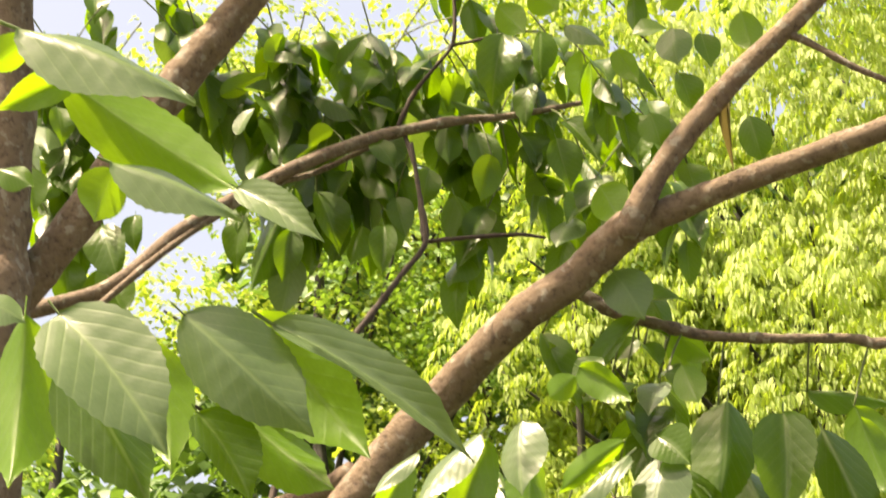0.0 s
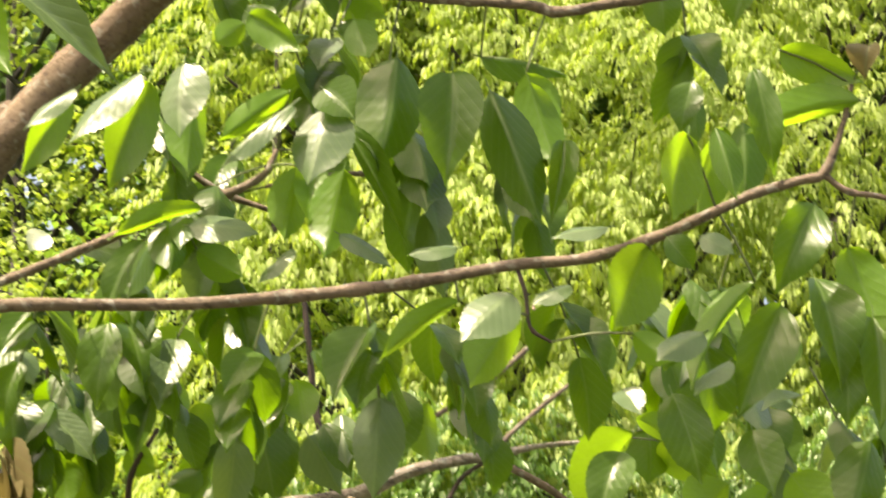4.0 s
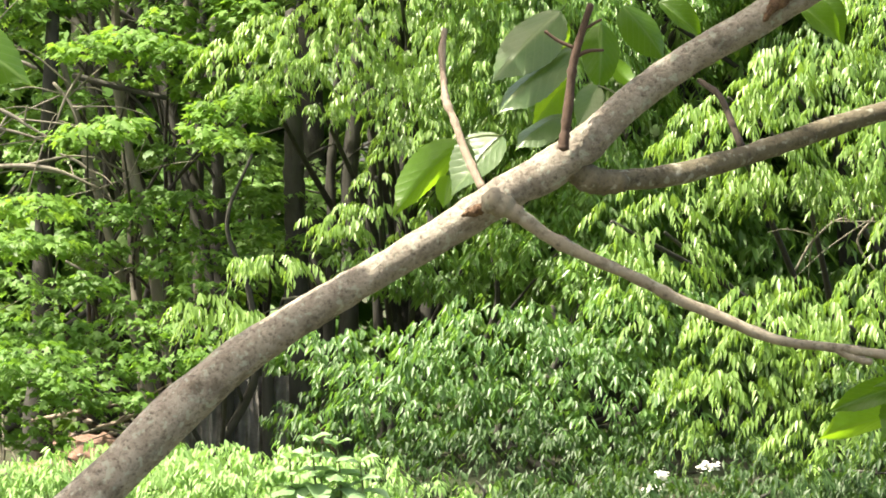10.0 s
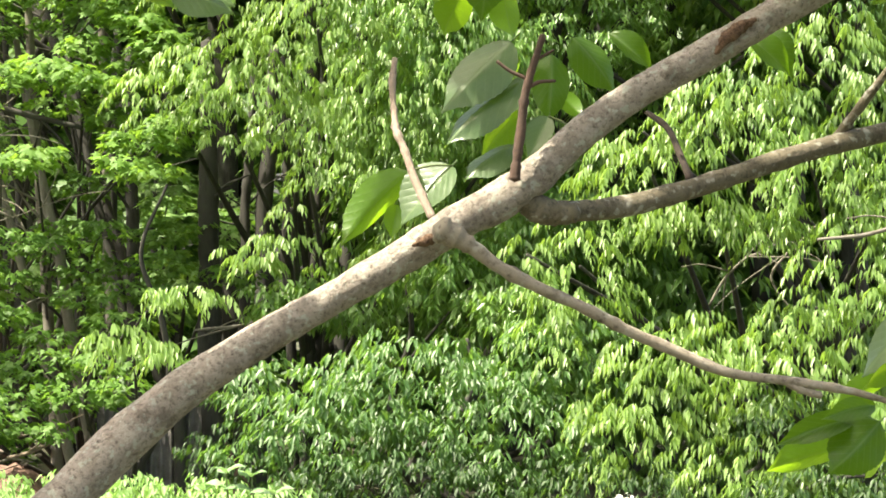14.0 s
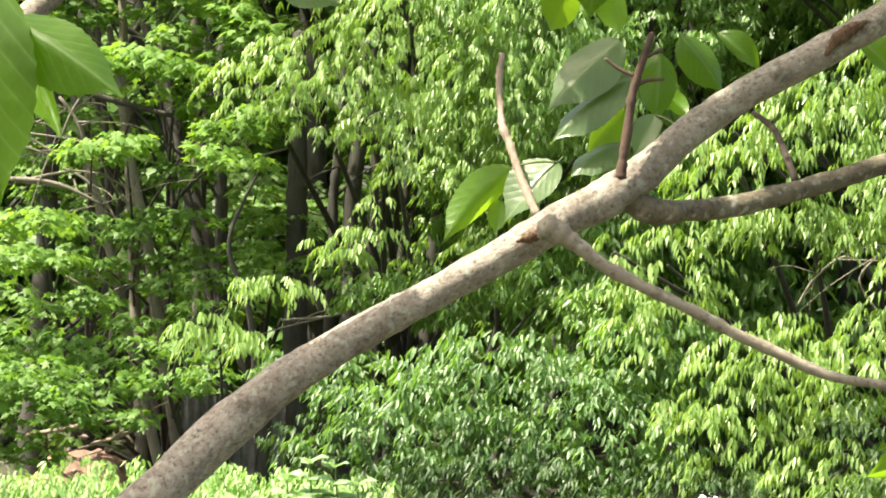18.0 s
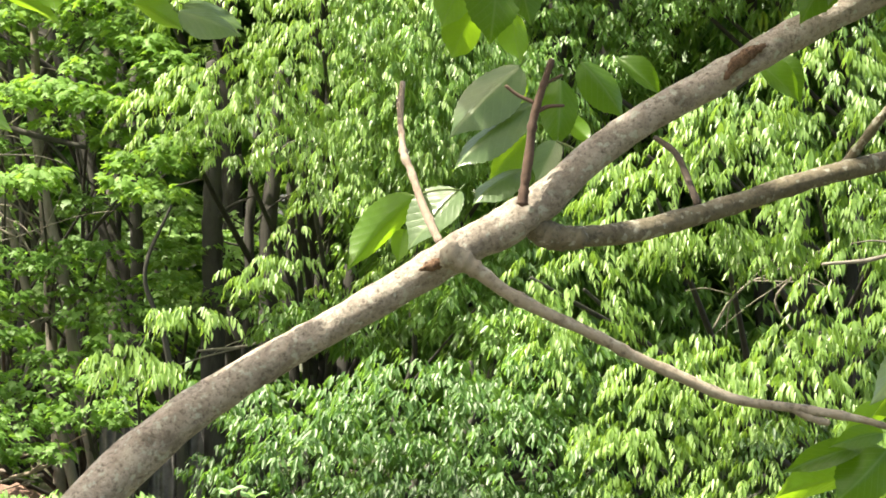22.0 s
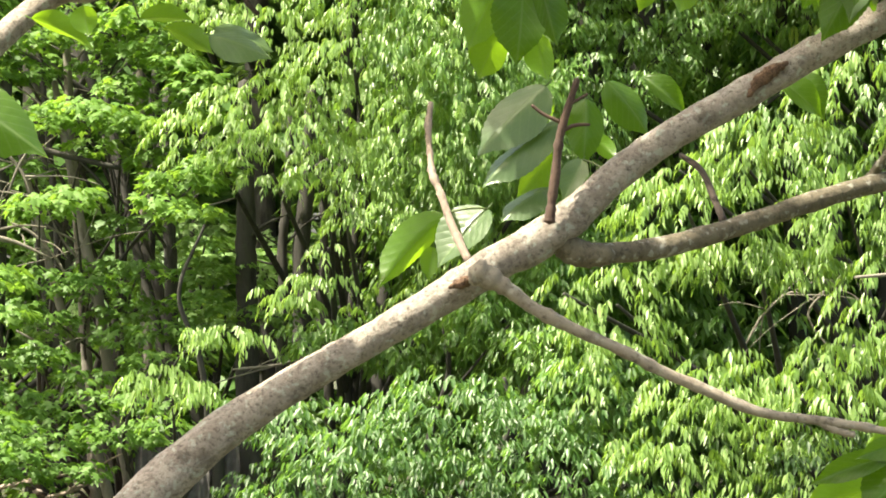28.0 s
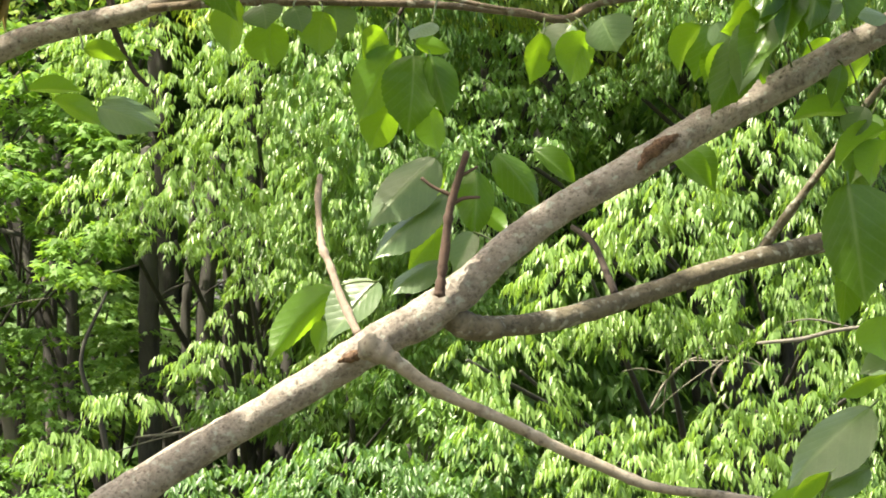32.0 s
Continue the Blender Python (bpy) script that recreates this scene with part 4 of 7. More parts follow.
leaf(level_branch, (0.374, 2.218, 2.064), (0.335, 2.198, 1.966), 0.043, "green", (-0.05, -0.90, 0.30))
leaf(level_branch, (0.368, 2.304, 2.105), (0.310, 2.294, 2.009), 0.021, "lit", (-0.20, 0.80, 0.50))
leaf(level_branch, (0.281, 2.302, 2.130), (0.247, 2.290, 2.056), 0.057, "lit", (-0.20, 0.80, 0.50))
leaf(level_branch, (0.157, 2.194, 2.063), (0.116, 2.172, 2.018), 0.041, "pale", (-0.20, -0.72, 0.62))
leaf(level_branch, (0.170, 2.290, 2.070), (0.128, 2.269, 2.002), 0.041, "lit", (-0.20, 0.80, 0.50))
leaf(level_branch, (0.122, 2.298, 2.082), (0.055, 2.298, 2.029), 0.021, "lit", (-0.20, 0.80, 0.50))
leaf(level_branch, (0.232, 2.172, 2.112), (0.185, 2.167, 2.101), 0.021, "pale", (-0.20, -0.72, 0.62))
leaf(level_branch, (0.203, 2.179, 2.066), (0.171, 2.172, 2.048), 0.022, "pale", (-0.20, -0.72, 0.62))
leaf(level_branch, (0.284, 2.202, 1.986), (0.305, 2.195, 1.913), 0.039, "green", (-0.05, -0.90, 0.30))
leaf(level_branch, (0.350, 2.224, 1.963), (0.362, 2.197, 1.907), 0.035, "green", (-0.05, -0.90, 0.30))
leaf(level_branch, (0.265, 2.284, 1.983), (0.309, 2.273, 1.958), 0.021, "lit", (-0.20, 0.80, 0.50))
leaf(level_branch, (0.307, 2.187, 2.032), (0.267, 2.166, 2.004), 0.031, "pale", (-0.20, -0.72, 0.62))
leaf(level_branch, (0.329, 2.201, 2.013), (0.296, 2.173, 1.979), 0.024, "pale", (-0.20, -0.72, 0.62))
leaf(level_branch, (0.417, 2.215, 2.036), (0.420, 2.194, 1.959), 0.040, "green", (-0.05, -0.90, 0.30))
leaf(level_branch, (0.447, 2.214, 2.054), (0.445, 2.189, 1.958), 0.042, "green", (-0.05, -0.90, 0.30))
leaf(level_branch, (0.382, 2.179, 1.982), (0.345, 2.153, 1.964), 0.020, "pale", (-0.20, -0.72, 0.62))
leaf(level_branch, (0.243, 2.190, 1.986), (0.255, 2.168, 1.962), 0.023, "pale", (-0.20, -0.72, 0.62))
leaf(level_branch, (0.307, 2.191, 2.111), (0.332, 2.182, 2.095), 0.022, "pale", (-0.20, -0.72, 0.62))
leaf(level_branch, (0.284, 2.220, 2.118), (0.306, 2.218, 2.090), 0.022, "green", (-0.05, -0.90, 0.30))
leaf(level_branch, (0.262, 2.272, 2.051), (0.292, 2.256, 2.024), 0.024, "lit", (-0.20, 0.80, 0.50))
leaf(level_branch, (0.340, 2.289, 1.932), (0.309, 2.264, 1.893), 0.042, "lit", (-0.20, 0.80, 0.50))
leaf(level_branch, (0.244, 2.201, 1.939), (0.224, 2.184, 1.879), 0.036, "green", (-0.05, -0.90, 0.30))
leaf(level_branch, (0.391, 2.290, 1.940), (0.419, 2.272, 1.896), 0.042, "lit", (-0.20, 0.80, 0.50))
leaf(level_branch, (0.444, 2.229, 1.957), (0.421, 2.213, 1.886), 0.041, "green", (-0.05, -0.90, 0.30))
leaf(level_branch, (0.467, 2.285, 2.307), (0.462, 2.285, 2.277), 0.027, "dry")
leaf(arch_branch, (0.092, 3.154, 2.192), (0.086, 3.150, 2.098), 0.053)
leaf(arch_branch, (-0.056, 3.132, 2.147), (-0.035, 3.125, 2.060), 0.053)
leaf(arch_branch, (0.001, 3.130, 2.134), (0.039, 3.138, 2.070), 0.044, "pale")
leaf(arch_branch, (-0.178, 3.108, 2.178), (-0.214, 3.108, 2.158), 0.044, "lit")
leaf(arch_branch, (-0.225, 3.070, 2.175), (-0.183, 3.066, 2.112), 0.050)
leaf(arch_branch, (-0.184, 3.084, 2.230), (-0.103, 3.072, 2.203), 0.031, "lit")
leaf(arch_branch, (-0.262, 3.050, 2.220), (-0.200, 3.044, 2.207), 0.031, "pale")
leaf(arch_branch, (-0.067, 3.130, 2.217), (-0.091, 3.127, 2.177), 0.038)
leaf(arch_branch, (-0.299, 3.121, 2.083), (-0.315, 3.120, 2.045), 0.050)
leaf(arch_branch, (0.008, 3.148, 2.235), (0.034, 3.133, 2.180), 0.038)
leaf(arch_branch, (-0.210, 3.150, 2.310), (-0.241, 3.150, 2.283), 0.038)
leaf(arch_branch, (-0.249, 3.062, 2.325), (-0.185, 3.049, 2.297), 0.038)
leaf(arch_branch, (-0.325, 3.078, 2.213), (-0.298, 3.067, 2.173), 0.044, "pale")
leaf(arch_branch, (0.215, 3.226, 2.299), (0.192, 3.225, 2.240), 0.080, "lit")
leaf(arch_branch, (0.065, 3.260, 2.255), (0.053, 3.251, 2.181), 0.041)
leaf(arch_branch, (-0.040, 3.248, 2.175), (-0.030, 3.236, 2.082), 0.050)
leaf(arch_branch, (0.014, 3.229, 2.162), (0.041, 3.230, 2.103), 0.041)
leaf(arch_branch, (-0.108, 3.248, 2.099), (-0.055, 3.242, 2.017), 0.054)
leaf(arch_branch, (-0.252, 3.289, 2.234), (-0.196, 3.283, 2.175), 0.046, "lit")
leaf(arch_branch, (0.378, 3.248, 2.167), (0.322, 3.248, 2.051), 0.089, "lit")
leaf(arch_branch, (0.400, 3.293, 2.180), (0.400, 3.286, 2.113), 0.054)
leaf(arch_branch, (0.446, 3.278, 2.233), (0.471, 3.289, 2.125), 0.054)
leaf(arch_branch, (0.530, 3.246, 2.194), (0.561, 3.229, 2.123), 0.046)
leaf(arch_branch, (0.566, 3.218, 2.278), (0.519, 3.218, 2.222), 0.039)
leaf(arch_branch, (0.411, 3.271, 2.162), (0.487, 3.281, 2.117), 0.059, "lit")
leaf(arch_branch, (0.584, 3.292, 2.128), (0.515, 3.287, 2.091), 0.046, "lit")
leaf(arch_branch, (0.598, 3.213, 2.088), (0.463, 3.198, 2.042), 0.039, "lit")
leaf(arch_branch, (0.683, 3.212, 2.049), (0.591, 3.212, 2.021), 0.046, "pale")
leaf(arch_branch, (0.584, 3.293, 2.046), (0.536, 3.293, 2.004), 0.059, "lit")
leaf(arch_branch, (0.619, 3.221, 2.022), (0.526, 3.224, 1.994), 0.053)
leaf(arch_branch, (0.500, 3.228, 2.008), (0.480, 3.223, 1.940), 0.046)
leaf(arch_branch, (0.554, 3.277, 2.002), (0.513, 3.273, 1.940), 0.046, "lit")
leaf(arch_branch, (0.344, 3.201, 2.228), (0.323, 3.204, 2.290), 0.039)
leaf(arch_branch, (0.439, 3.225, 2.290), (0.392, 3.221, 2.206), 0.039, "lit")
leaf(arch_branch, (0.505, 3.260, 2.244), (0.471, 3.259, 2.195), 0.039, "pale")
leaf(arch_branch, (0.555, 3.191, 2.190), (0.500, 3.180, 2.214), 0.033, "pale")
leaf(arch_branch, (-0.233, 3.242, 1.982), (-0.180, 3.237, 1.969), 0.026, "lit")
leaf(arch_branch, (-0.209, 3.215, 1.919), (-0.140, 3.211, 1.892), 0.041, "pale")
leaf(arch_branch, (-0.304, 3.305, 1.942), (-0.236, 3.297, 1.939), 0.026, "lit")
leaf(arch_branch, (-0.272, 3.255, 1.923), (-0.224, 3.242, 1.902), 0.023, "lit")
leaf(arch_branch, (-0.288, 3.204, 2.161), (-0.248, 3.208, 2.123), 0.046, "pale")
leaf(arch_branch, (-0.210, 3.303, 2.148), (-0.175, 3.296, 2.120), 0.039, "lit")
leaf(red_twig, (0.169, 3.073, 1.835), (0.090, 3.058, 1.755), 0.061, "pale", (-0.20, -0.72, 0.62))
leaf(red_twig, (0.183, 3.175, 1.831), (0.140, 3.167, 1.766), 0.040, "lit", (-0.20, 0.80, 0.50))
leaf(red_twig, (0.186, 3.072, 1.795), (0.093, 3.052, 1.718), 0.052, "pale", (-0.20, -0.72, 0.62))
leaf(red_twig, (0.182, 3.158, 1.764), (0.133, 3.128, 1.701), 0.042, "lit", (-0.20, 0.80, 0.50))
leaf(red_twig, (0.173, 3.080, 1.721), (0.116, 3.051, 1.681), 0.045, "pale", (-0.20, -0.72, 0.62))
leaf(red_twig, (0.103, 3.062, 1.697), (0.046, 3.048, 1.632), 0.061, "pale", (-0.20, -0.72, 0.62))
leaf(red_twig, (0.058, 3.160, 1.697), (-0.021, 3.159, 1.612), 0.041, "lit", (-0.20, 0.80, 0.50))
leaf(red_twig, (0.044, 3.151, 1.659), (0.037, 3.143, 1.621), 0.022, "lit", (-0.20, 0.80, 0.50))
leaf(red_twig, (0.240, 3.114, 1.844), (0.288, 3.110, 1.780), 0.039, "green", (-0.05, -0.90, 0.30))
leaf(red_twig, (0.280, 3.108, 1.848), (0.329, 3.100, 1.804), 0.026, "green", (-0.05, -0.90, 0.30))
leaf(red_twig, (0.321, 3.153, 1.809), (0.355, 3.147, 1.780), 0.022, "lit", (-0.20, 0.80, 0.50))
leaf(red_twig, (0.216, 3.107, 1.824), (0.211, 3.092, 1.746), 0.040, "green", (-0.05, -0.90, 0.30))
leaf(red_twig, (0.226, 3.172, 1.790), (0.255, 3.158, 1.758), 0.021, "lit", (-0.20, 0.80, 0.50))
leaf(red_twig, (0.209, 3.061, 1.751), (0.185, 3.046, 1.704), 0.028, "pale", (-0.20, -0.72, 0.62))
leaf(red_twig, (0.436, 3.117, 1.846), (0.484, 3.111, 1.800), 0.029, "green", (-0.05, -0.90, 0.30))
leaf(arch_branch, (-0.211, 3.162, 1.904), (-0.140, 3.156, 1.877), 0.041, "pale")
leaf(arch_branch, (-0.260, 3.168, 1.913), (-0.205, 3.160, 1.882), 0.029, "lit")
leaf(arch_branch, (-0.410, 3.127, 1.919), (-0.337, 3.108, 1.881), 0.032, "lit")
leaf(arch_branch, (-0.348, 3.098, 1.930), (-0.342, 3.098, 1.895), 0.029, "lit")
leaf(arch_branch, (0.449, 3.181, 1.854), (0.497, 3.175, 1.804), 0.045)
leaf(arch_branch, (0.152, 3.229, 1.973), (0.143, 3.222, 1.876), 0.064, "green", (-0.05, -0.90, 0.30))
leaf(arch_branch, (0.170, 3.208, 1.969), (0.189, 3.198, 1.895), 0.038, "green", (-0.05, -0.90, 0.30))
leaf(arch_branch, (0.134, 3.274, 1.990), (0.086, 3.246, 1.895), 0.052, "lit", (-0.20, 0.80, 0.50))
leaf(arch_branch, (0.127, 3.285, 1.920), (0.100, 3.279, 1.865), 0.048, "lit", (-0.20, 0.80, 0.50))
leaf(arch_branch, (0.172, 3.270, 1.918), (0.182, 3.268, 1.861), 0.038, "lit", (-0.20, 0.80, 0.50))
leaf(arch_branch, (0.119, 3.279, 2.009), (0.092, 3.266, 1.973), 0.040, "lit", (-0.20, 0.80, 0.50))
leaf(arch_branch, (0.172, 3.194, 2.006), (0.145, 3.165, 1.981), 0.032, "pale", (-0.20, -0.72, 0.62))
leaf(arch_branch, (0.157, 3.306, 1.999), (0.201, 3.298, 1.987), 0.020, "lit", (-0.20, 0.80, 0.50))
leaf(arch_branch, (-0.053, 3.203, 2.034), (-0.063, 3.195, 1.965), 0.049, "lit")
leaf(arch_branch, (-0.024, 3.202, 2.028), (-0.020, 3.195, 1.998), 0.046, "pale", (-0.28, -0.68, 0.62))
leaf(arch_branch, (-0.015, 3.283, 2.020), (-0.011, 3.284, 1.965), 0.053, "lit")
leaf(arch_branch, (0.012, 3.212, 2.027), (0.022, 3.205, 1.996), 0.034, "pale", (-0.28, -0.68, 0.62))
leaf(arch_branch, (0.047, 3.240, 2.026), (0.042, 3.240, 1.972), 0.056, "lit")
leaf(arch_branch, (0.061, 3.288, 2.042), (0.067, 3.288, 1.999), 0.049, "pale", (-0.28, -0.68, 0.62))
leaf(arch_branch, (0.341, 3.261, 2.013), (0.311, 3.259, 1.970), 0.056, "pale", (-0.28, -0.68, 0.62))
leaf(arch_branch, (0.359, 3.238, 1.999), (0.334, 3.231, 1.936), 0.062, "lit")
leaf(arch_branch, (0.307, 3.253, 2.001), (0.288, 3.251, 1.939), 0.041, "lit")
leaf(arch_branch, (0.370, 3.214, 2.015), (0.388, 3.204, 1.972), 0.056, "pale", (-0.28, -0.68, 0.62))
leaf(arch_branch, (-0.096, 3.139, 2.077), (-0.052, 3.128, 1.997), 0.037, "green", (-0.05, -0.90, 0.30))
leaf(arch_branch, (-0.118, 3.158, 2.098), (-0.155, 3.147, 2.076), 0.033, "green", (-0.05, -0.90, 0.30))
leaf(arch_branch, (-0.055, 3.155, 2.161), (-0.031, 3.143, 2.065), 0.052, "green", (-0.05, -0.90, 0.30))
leaf(arch_branch, (-0.071, 3.205, 2.127), (-0.062, 3.194, 2.085), 0.031, "lit", (-0.20, 0.80, 0.50))
leaf(arch_branch, (-0.115, 3.192, 2.181), (-0.118, 3.184, 2.122), 0.044, "lit", (-0.20, 0.80, 0.50))
leaf(arch_branch, (-0.078, 3.099, 2.193), (-0.058, 3.097, 2.152), 0.039, "pale", (-0.20, -0.72, 0.62))
leaf(arch_branch, (-0.287, 3.112, 2.150), (-0.232, 3.098, 2.095), 0.039, "pale", (-0.20, -0.72, 0.62))
leaf(arch_branch, (-0.277, 3.191, 2.113), (-0.266, 3.186, 2.062), 0.046, "lit", (-0.20, 0.80, 0.50))
leaf(arch_branch, (-0.254, 3.227, 2.129), (-0.243, 3.223, 2.048), 0.040, "lit", (-0.20, 0.80, 0.50))
leaf(arch_branch, (-0.331, 3.135, 2.172), (-0.319, 3.106, 2.093), 0.052, "green", (-0.05, -0.90, 0.30))
leaf(arch_branch, (-0.297, 3.125, 2.129), (-0.291, 3.112, 2.056), 0.033, "green", (-0.05, -0.90, 0.30))
leaf(arch_branch, (-0.283, 3.222, 2.201), (-0.224, 3.221, 2.153), 0.047, "lit", (-0.20, 0.80, 0.50))
leaf(arch_branch, (-0.215, 3.123, 2.190), (-0.172, 3.095, 2.131), 0.042, "green", (-0.05, -0.90, 0.30))
leaf(arch_branch, (0.094, 3.147, 2.192), (0.102, 3.140, 2.107), 0.058, "green", (-0.05, -0.90, 0.30))
leaf(arch_branch, (0.136, 3.209, 2.190), (0.142, 3.202, 2.118), 0.040, "lit", (-0.20, 0.80, 0.50))
leaf(arch_branch, (0.037, 3.126, 2.158), (0.044, 3.097, 2.092), 0.033, "pale", (-0.20, -0.72, 0.62))
leaf(arch_branch, (0.017, 3.123, 2.145), (0.050, 3.107, 2.081), 0.033, "green", (-0.05, -0.90, 0.30))
leaf(arch_branch, (-0.014, 3.197, 2.211), (-0.004, 3.185, 2.155), 0.045, "lit", (-0.20, 0.80, 0.50))
leaf(arch_branch, (0.055, 3.150, 2.208), (0.068, 3.128, 2.158), 0.045, "green", (-0.05, -0.90, 0.30))
leaf(arch_branch, (-0.156, 3.198, 2.210), (-0.142, 3.188, 2.161), 0.039, "lit", (-0.20, 0.80, 0.50))
leaf(arch_branch, (-0.036, 3.137, 2.198), (-0.041, 3.125, 2.163), 0.038, "green", (-0.05, -0.90, 0.30))
leaf(arch_branch, (-0.342, 3.167, 2.116), (-0.313, 3.144, 1.988), 0.033, "dry", (0.30, -0.80, 0.40))
leaf(arch_branch, (-0.311, 3.153, 2.061), (-0.329, 3.140, 1.971), 0.025, "dry", (0.30, -0.80, 0.40))
leaf(arch_branch, (-0.324, 3.143, 2.086), (-0.334, 3.132, 2.012), 0.029, "dry", (0.30, -0.80, 0.40))
leaf(right_fork, (0.545, 3.064, 1.420), (0.452, 3.037, 1.390), 0.030, "green", (-0.05, -0.90, 0.30))
leaf(right_fork, (0.563, 3.044, 1.434), (0.500, 3.018, 1.419), 0.026, "green", (-0.05, -0.90, 0.30))
leaf(right_fork, (0.551, 3.126, 1.385), (0.448, 3.102, 1.359), 0.040, "lit", (-0.20, 0.80, 0.50))
leaf(right_fork, (0.570, 3.053, 1.416), (0.509, 3.034, 1.359), 0.059, "green", (-0.05, -0.90, 0.30))
leaf(right_fork, (0.594, 3.130, 1.462), (0.533, 3.127, 1.433), 0.028, "lit", (-0.20, 0.80, 0.50))
leaf(right_fork, (0.605, 3.140, 1.392), (0.562, 3.116, 1.349), 0.051, "lit", (-0.20, 0.80, 0.50))
leaf(right_fork, (0.616, 3.006, 1.798), (0.630, 2.999, 1.664), 0.091, "green", (-0.27, -0.96, 0.02))
leaf(right_fork, (0.638, 3.016, 1.554), (0.542, 3.016, 1.466), 0.082, "pale", (-0.28, -0.68, 0.62))
leaf(right_fork, (0.661, 3.022, 1.590), (0.596, 3.017, 1.563), 0.024, "lit")
leaf(right_fork, (0.676, 3.043, 1.607), (0.631, 3.041, 1.591), 0.036, "pale", (-0.28, -0.68, 0.62))
leaf(right_fork, (0.651, 3.012, 1.653), (0.655, 3.012, 1.603), 0.055, "lit")
leaf(right_fork, (0.578, 2.940, 1.484), (0.529, 2.941, 1.452), 0.030, "lit")
leaf(right_fork, (0.637, 3.019, 1.487), (0.580, 3.018, 1.457), 0.036, "pale", (-0.28, -0.68, 0.62))
leaf(right_fork, (0.556, 3.003, 1.987), (0.476, 2.998, 1.965), 0.067, "lit")
leaf(right_fork, (0.605, 2.963, 1.990), (0.549, 2.961, 1.976), 0.045, "pale", (-0.28, -0.68, 0.62))
leaf(right_fork, (0.448, 2.944, 1.963), (0.422, 2.942, 1.909), 0.038, "lit")
leaf(right_fork, (0.474, 3.018, 1.977), (0.493, 3.012, 1.940), 0.032, "pale", (-0.28, -0.68, 0.62))
leaf(right_fork, (0.494, 3.008, 1.951), (0.466, 3.009, 1.906), 0.029, "lit")
leaf(right_fork, (0.483, 3.047, 1.954), (0.465, 3.042, 1.912), 0.030, "green", (-0.23, -0.97, -0.04))
leaf(right_fork, (0.515, 3.035, 1.967), (0.491, 3.034, 1.909), 0.052, "lit")
leaf(right_fork, (0.534, 2.946, 1.954), (0.514, 2.945, 1.923), 0.036, "lit")
leaf(right_fork, (0.654, 2.968, 1.976), (0.610, 2.957, 1.980), 0.036, "pale", (-0.28, -0.68, 0.62))
leaf(right_fork, (0.617, 3.005, 1.875), (0.555, 3.009, 1.869), 0.033, "lit")
leaf(right_fork, (0.607, 2.979, 1.925), (0.594, 2.981, 1.877), 0.021, "green", (-0.27, -0.96, -0.03))
leaf(right_fork, (0.663, 3.023, 1.859), (0.603, 3.021, 1.812), 0.039, "lit")
leaf(right_fork, (0.651, 3.043, 1.943), (0.619, 3.043, 1.905), 0.042, "lit")
leaf(right_fork, (0.609, 3.051, 1.963), (0.570, 3.051, 1.932), 0.030, "lit")
leaf(right_fork, (0.641, 3.029, 1.885), (0.621, 3.026, 1.847), 0.036, "pale", (-0.28, -0.68, 0.62))
leaf(right_fork, (0.666, 3.037, 1.848), (0.647, 3.039, 1.798), 0.048, "lit")

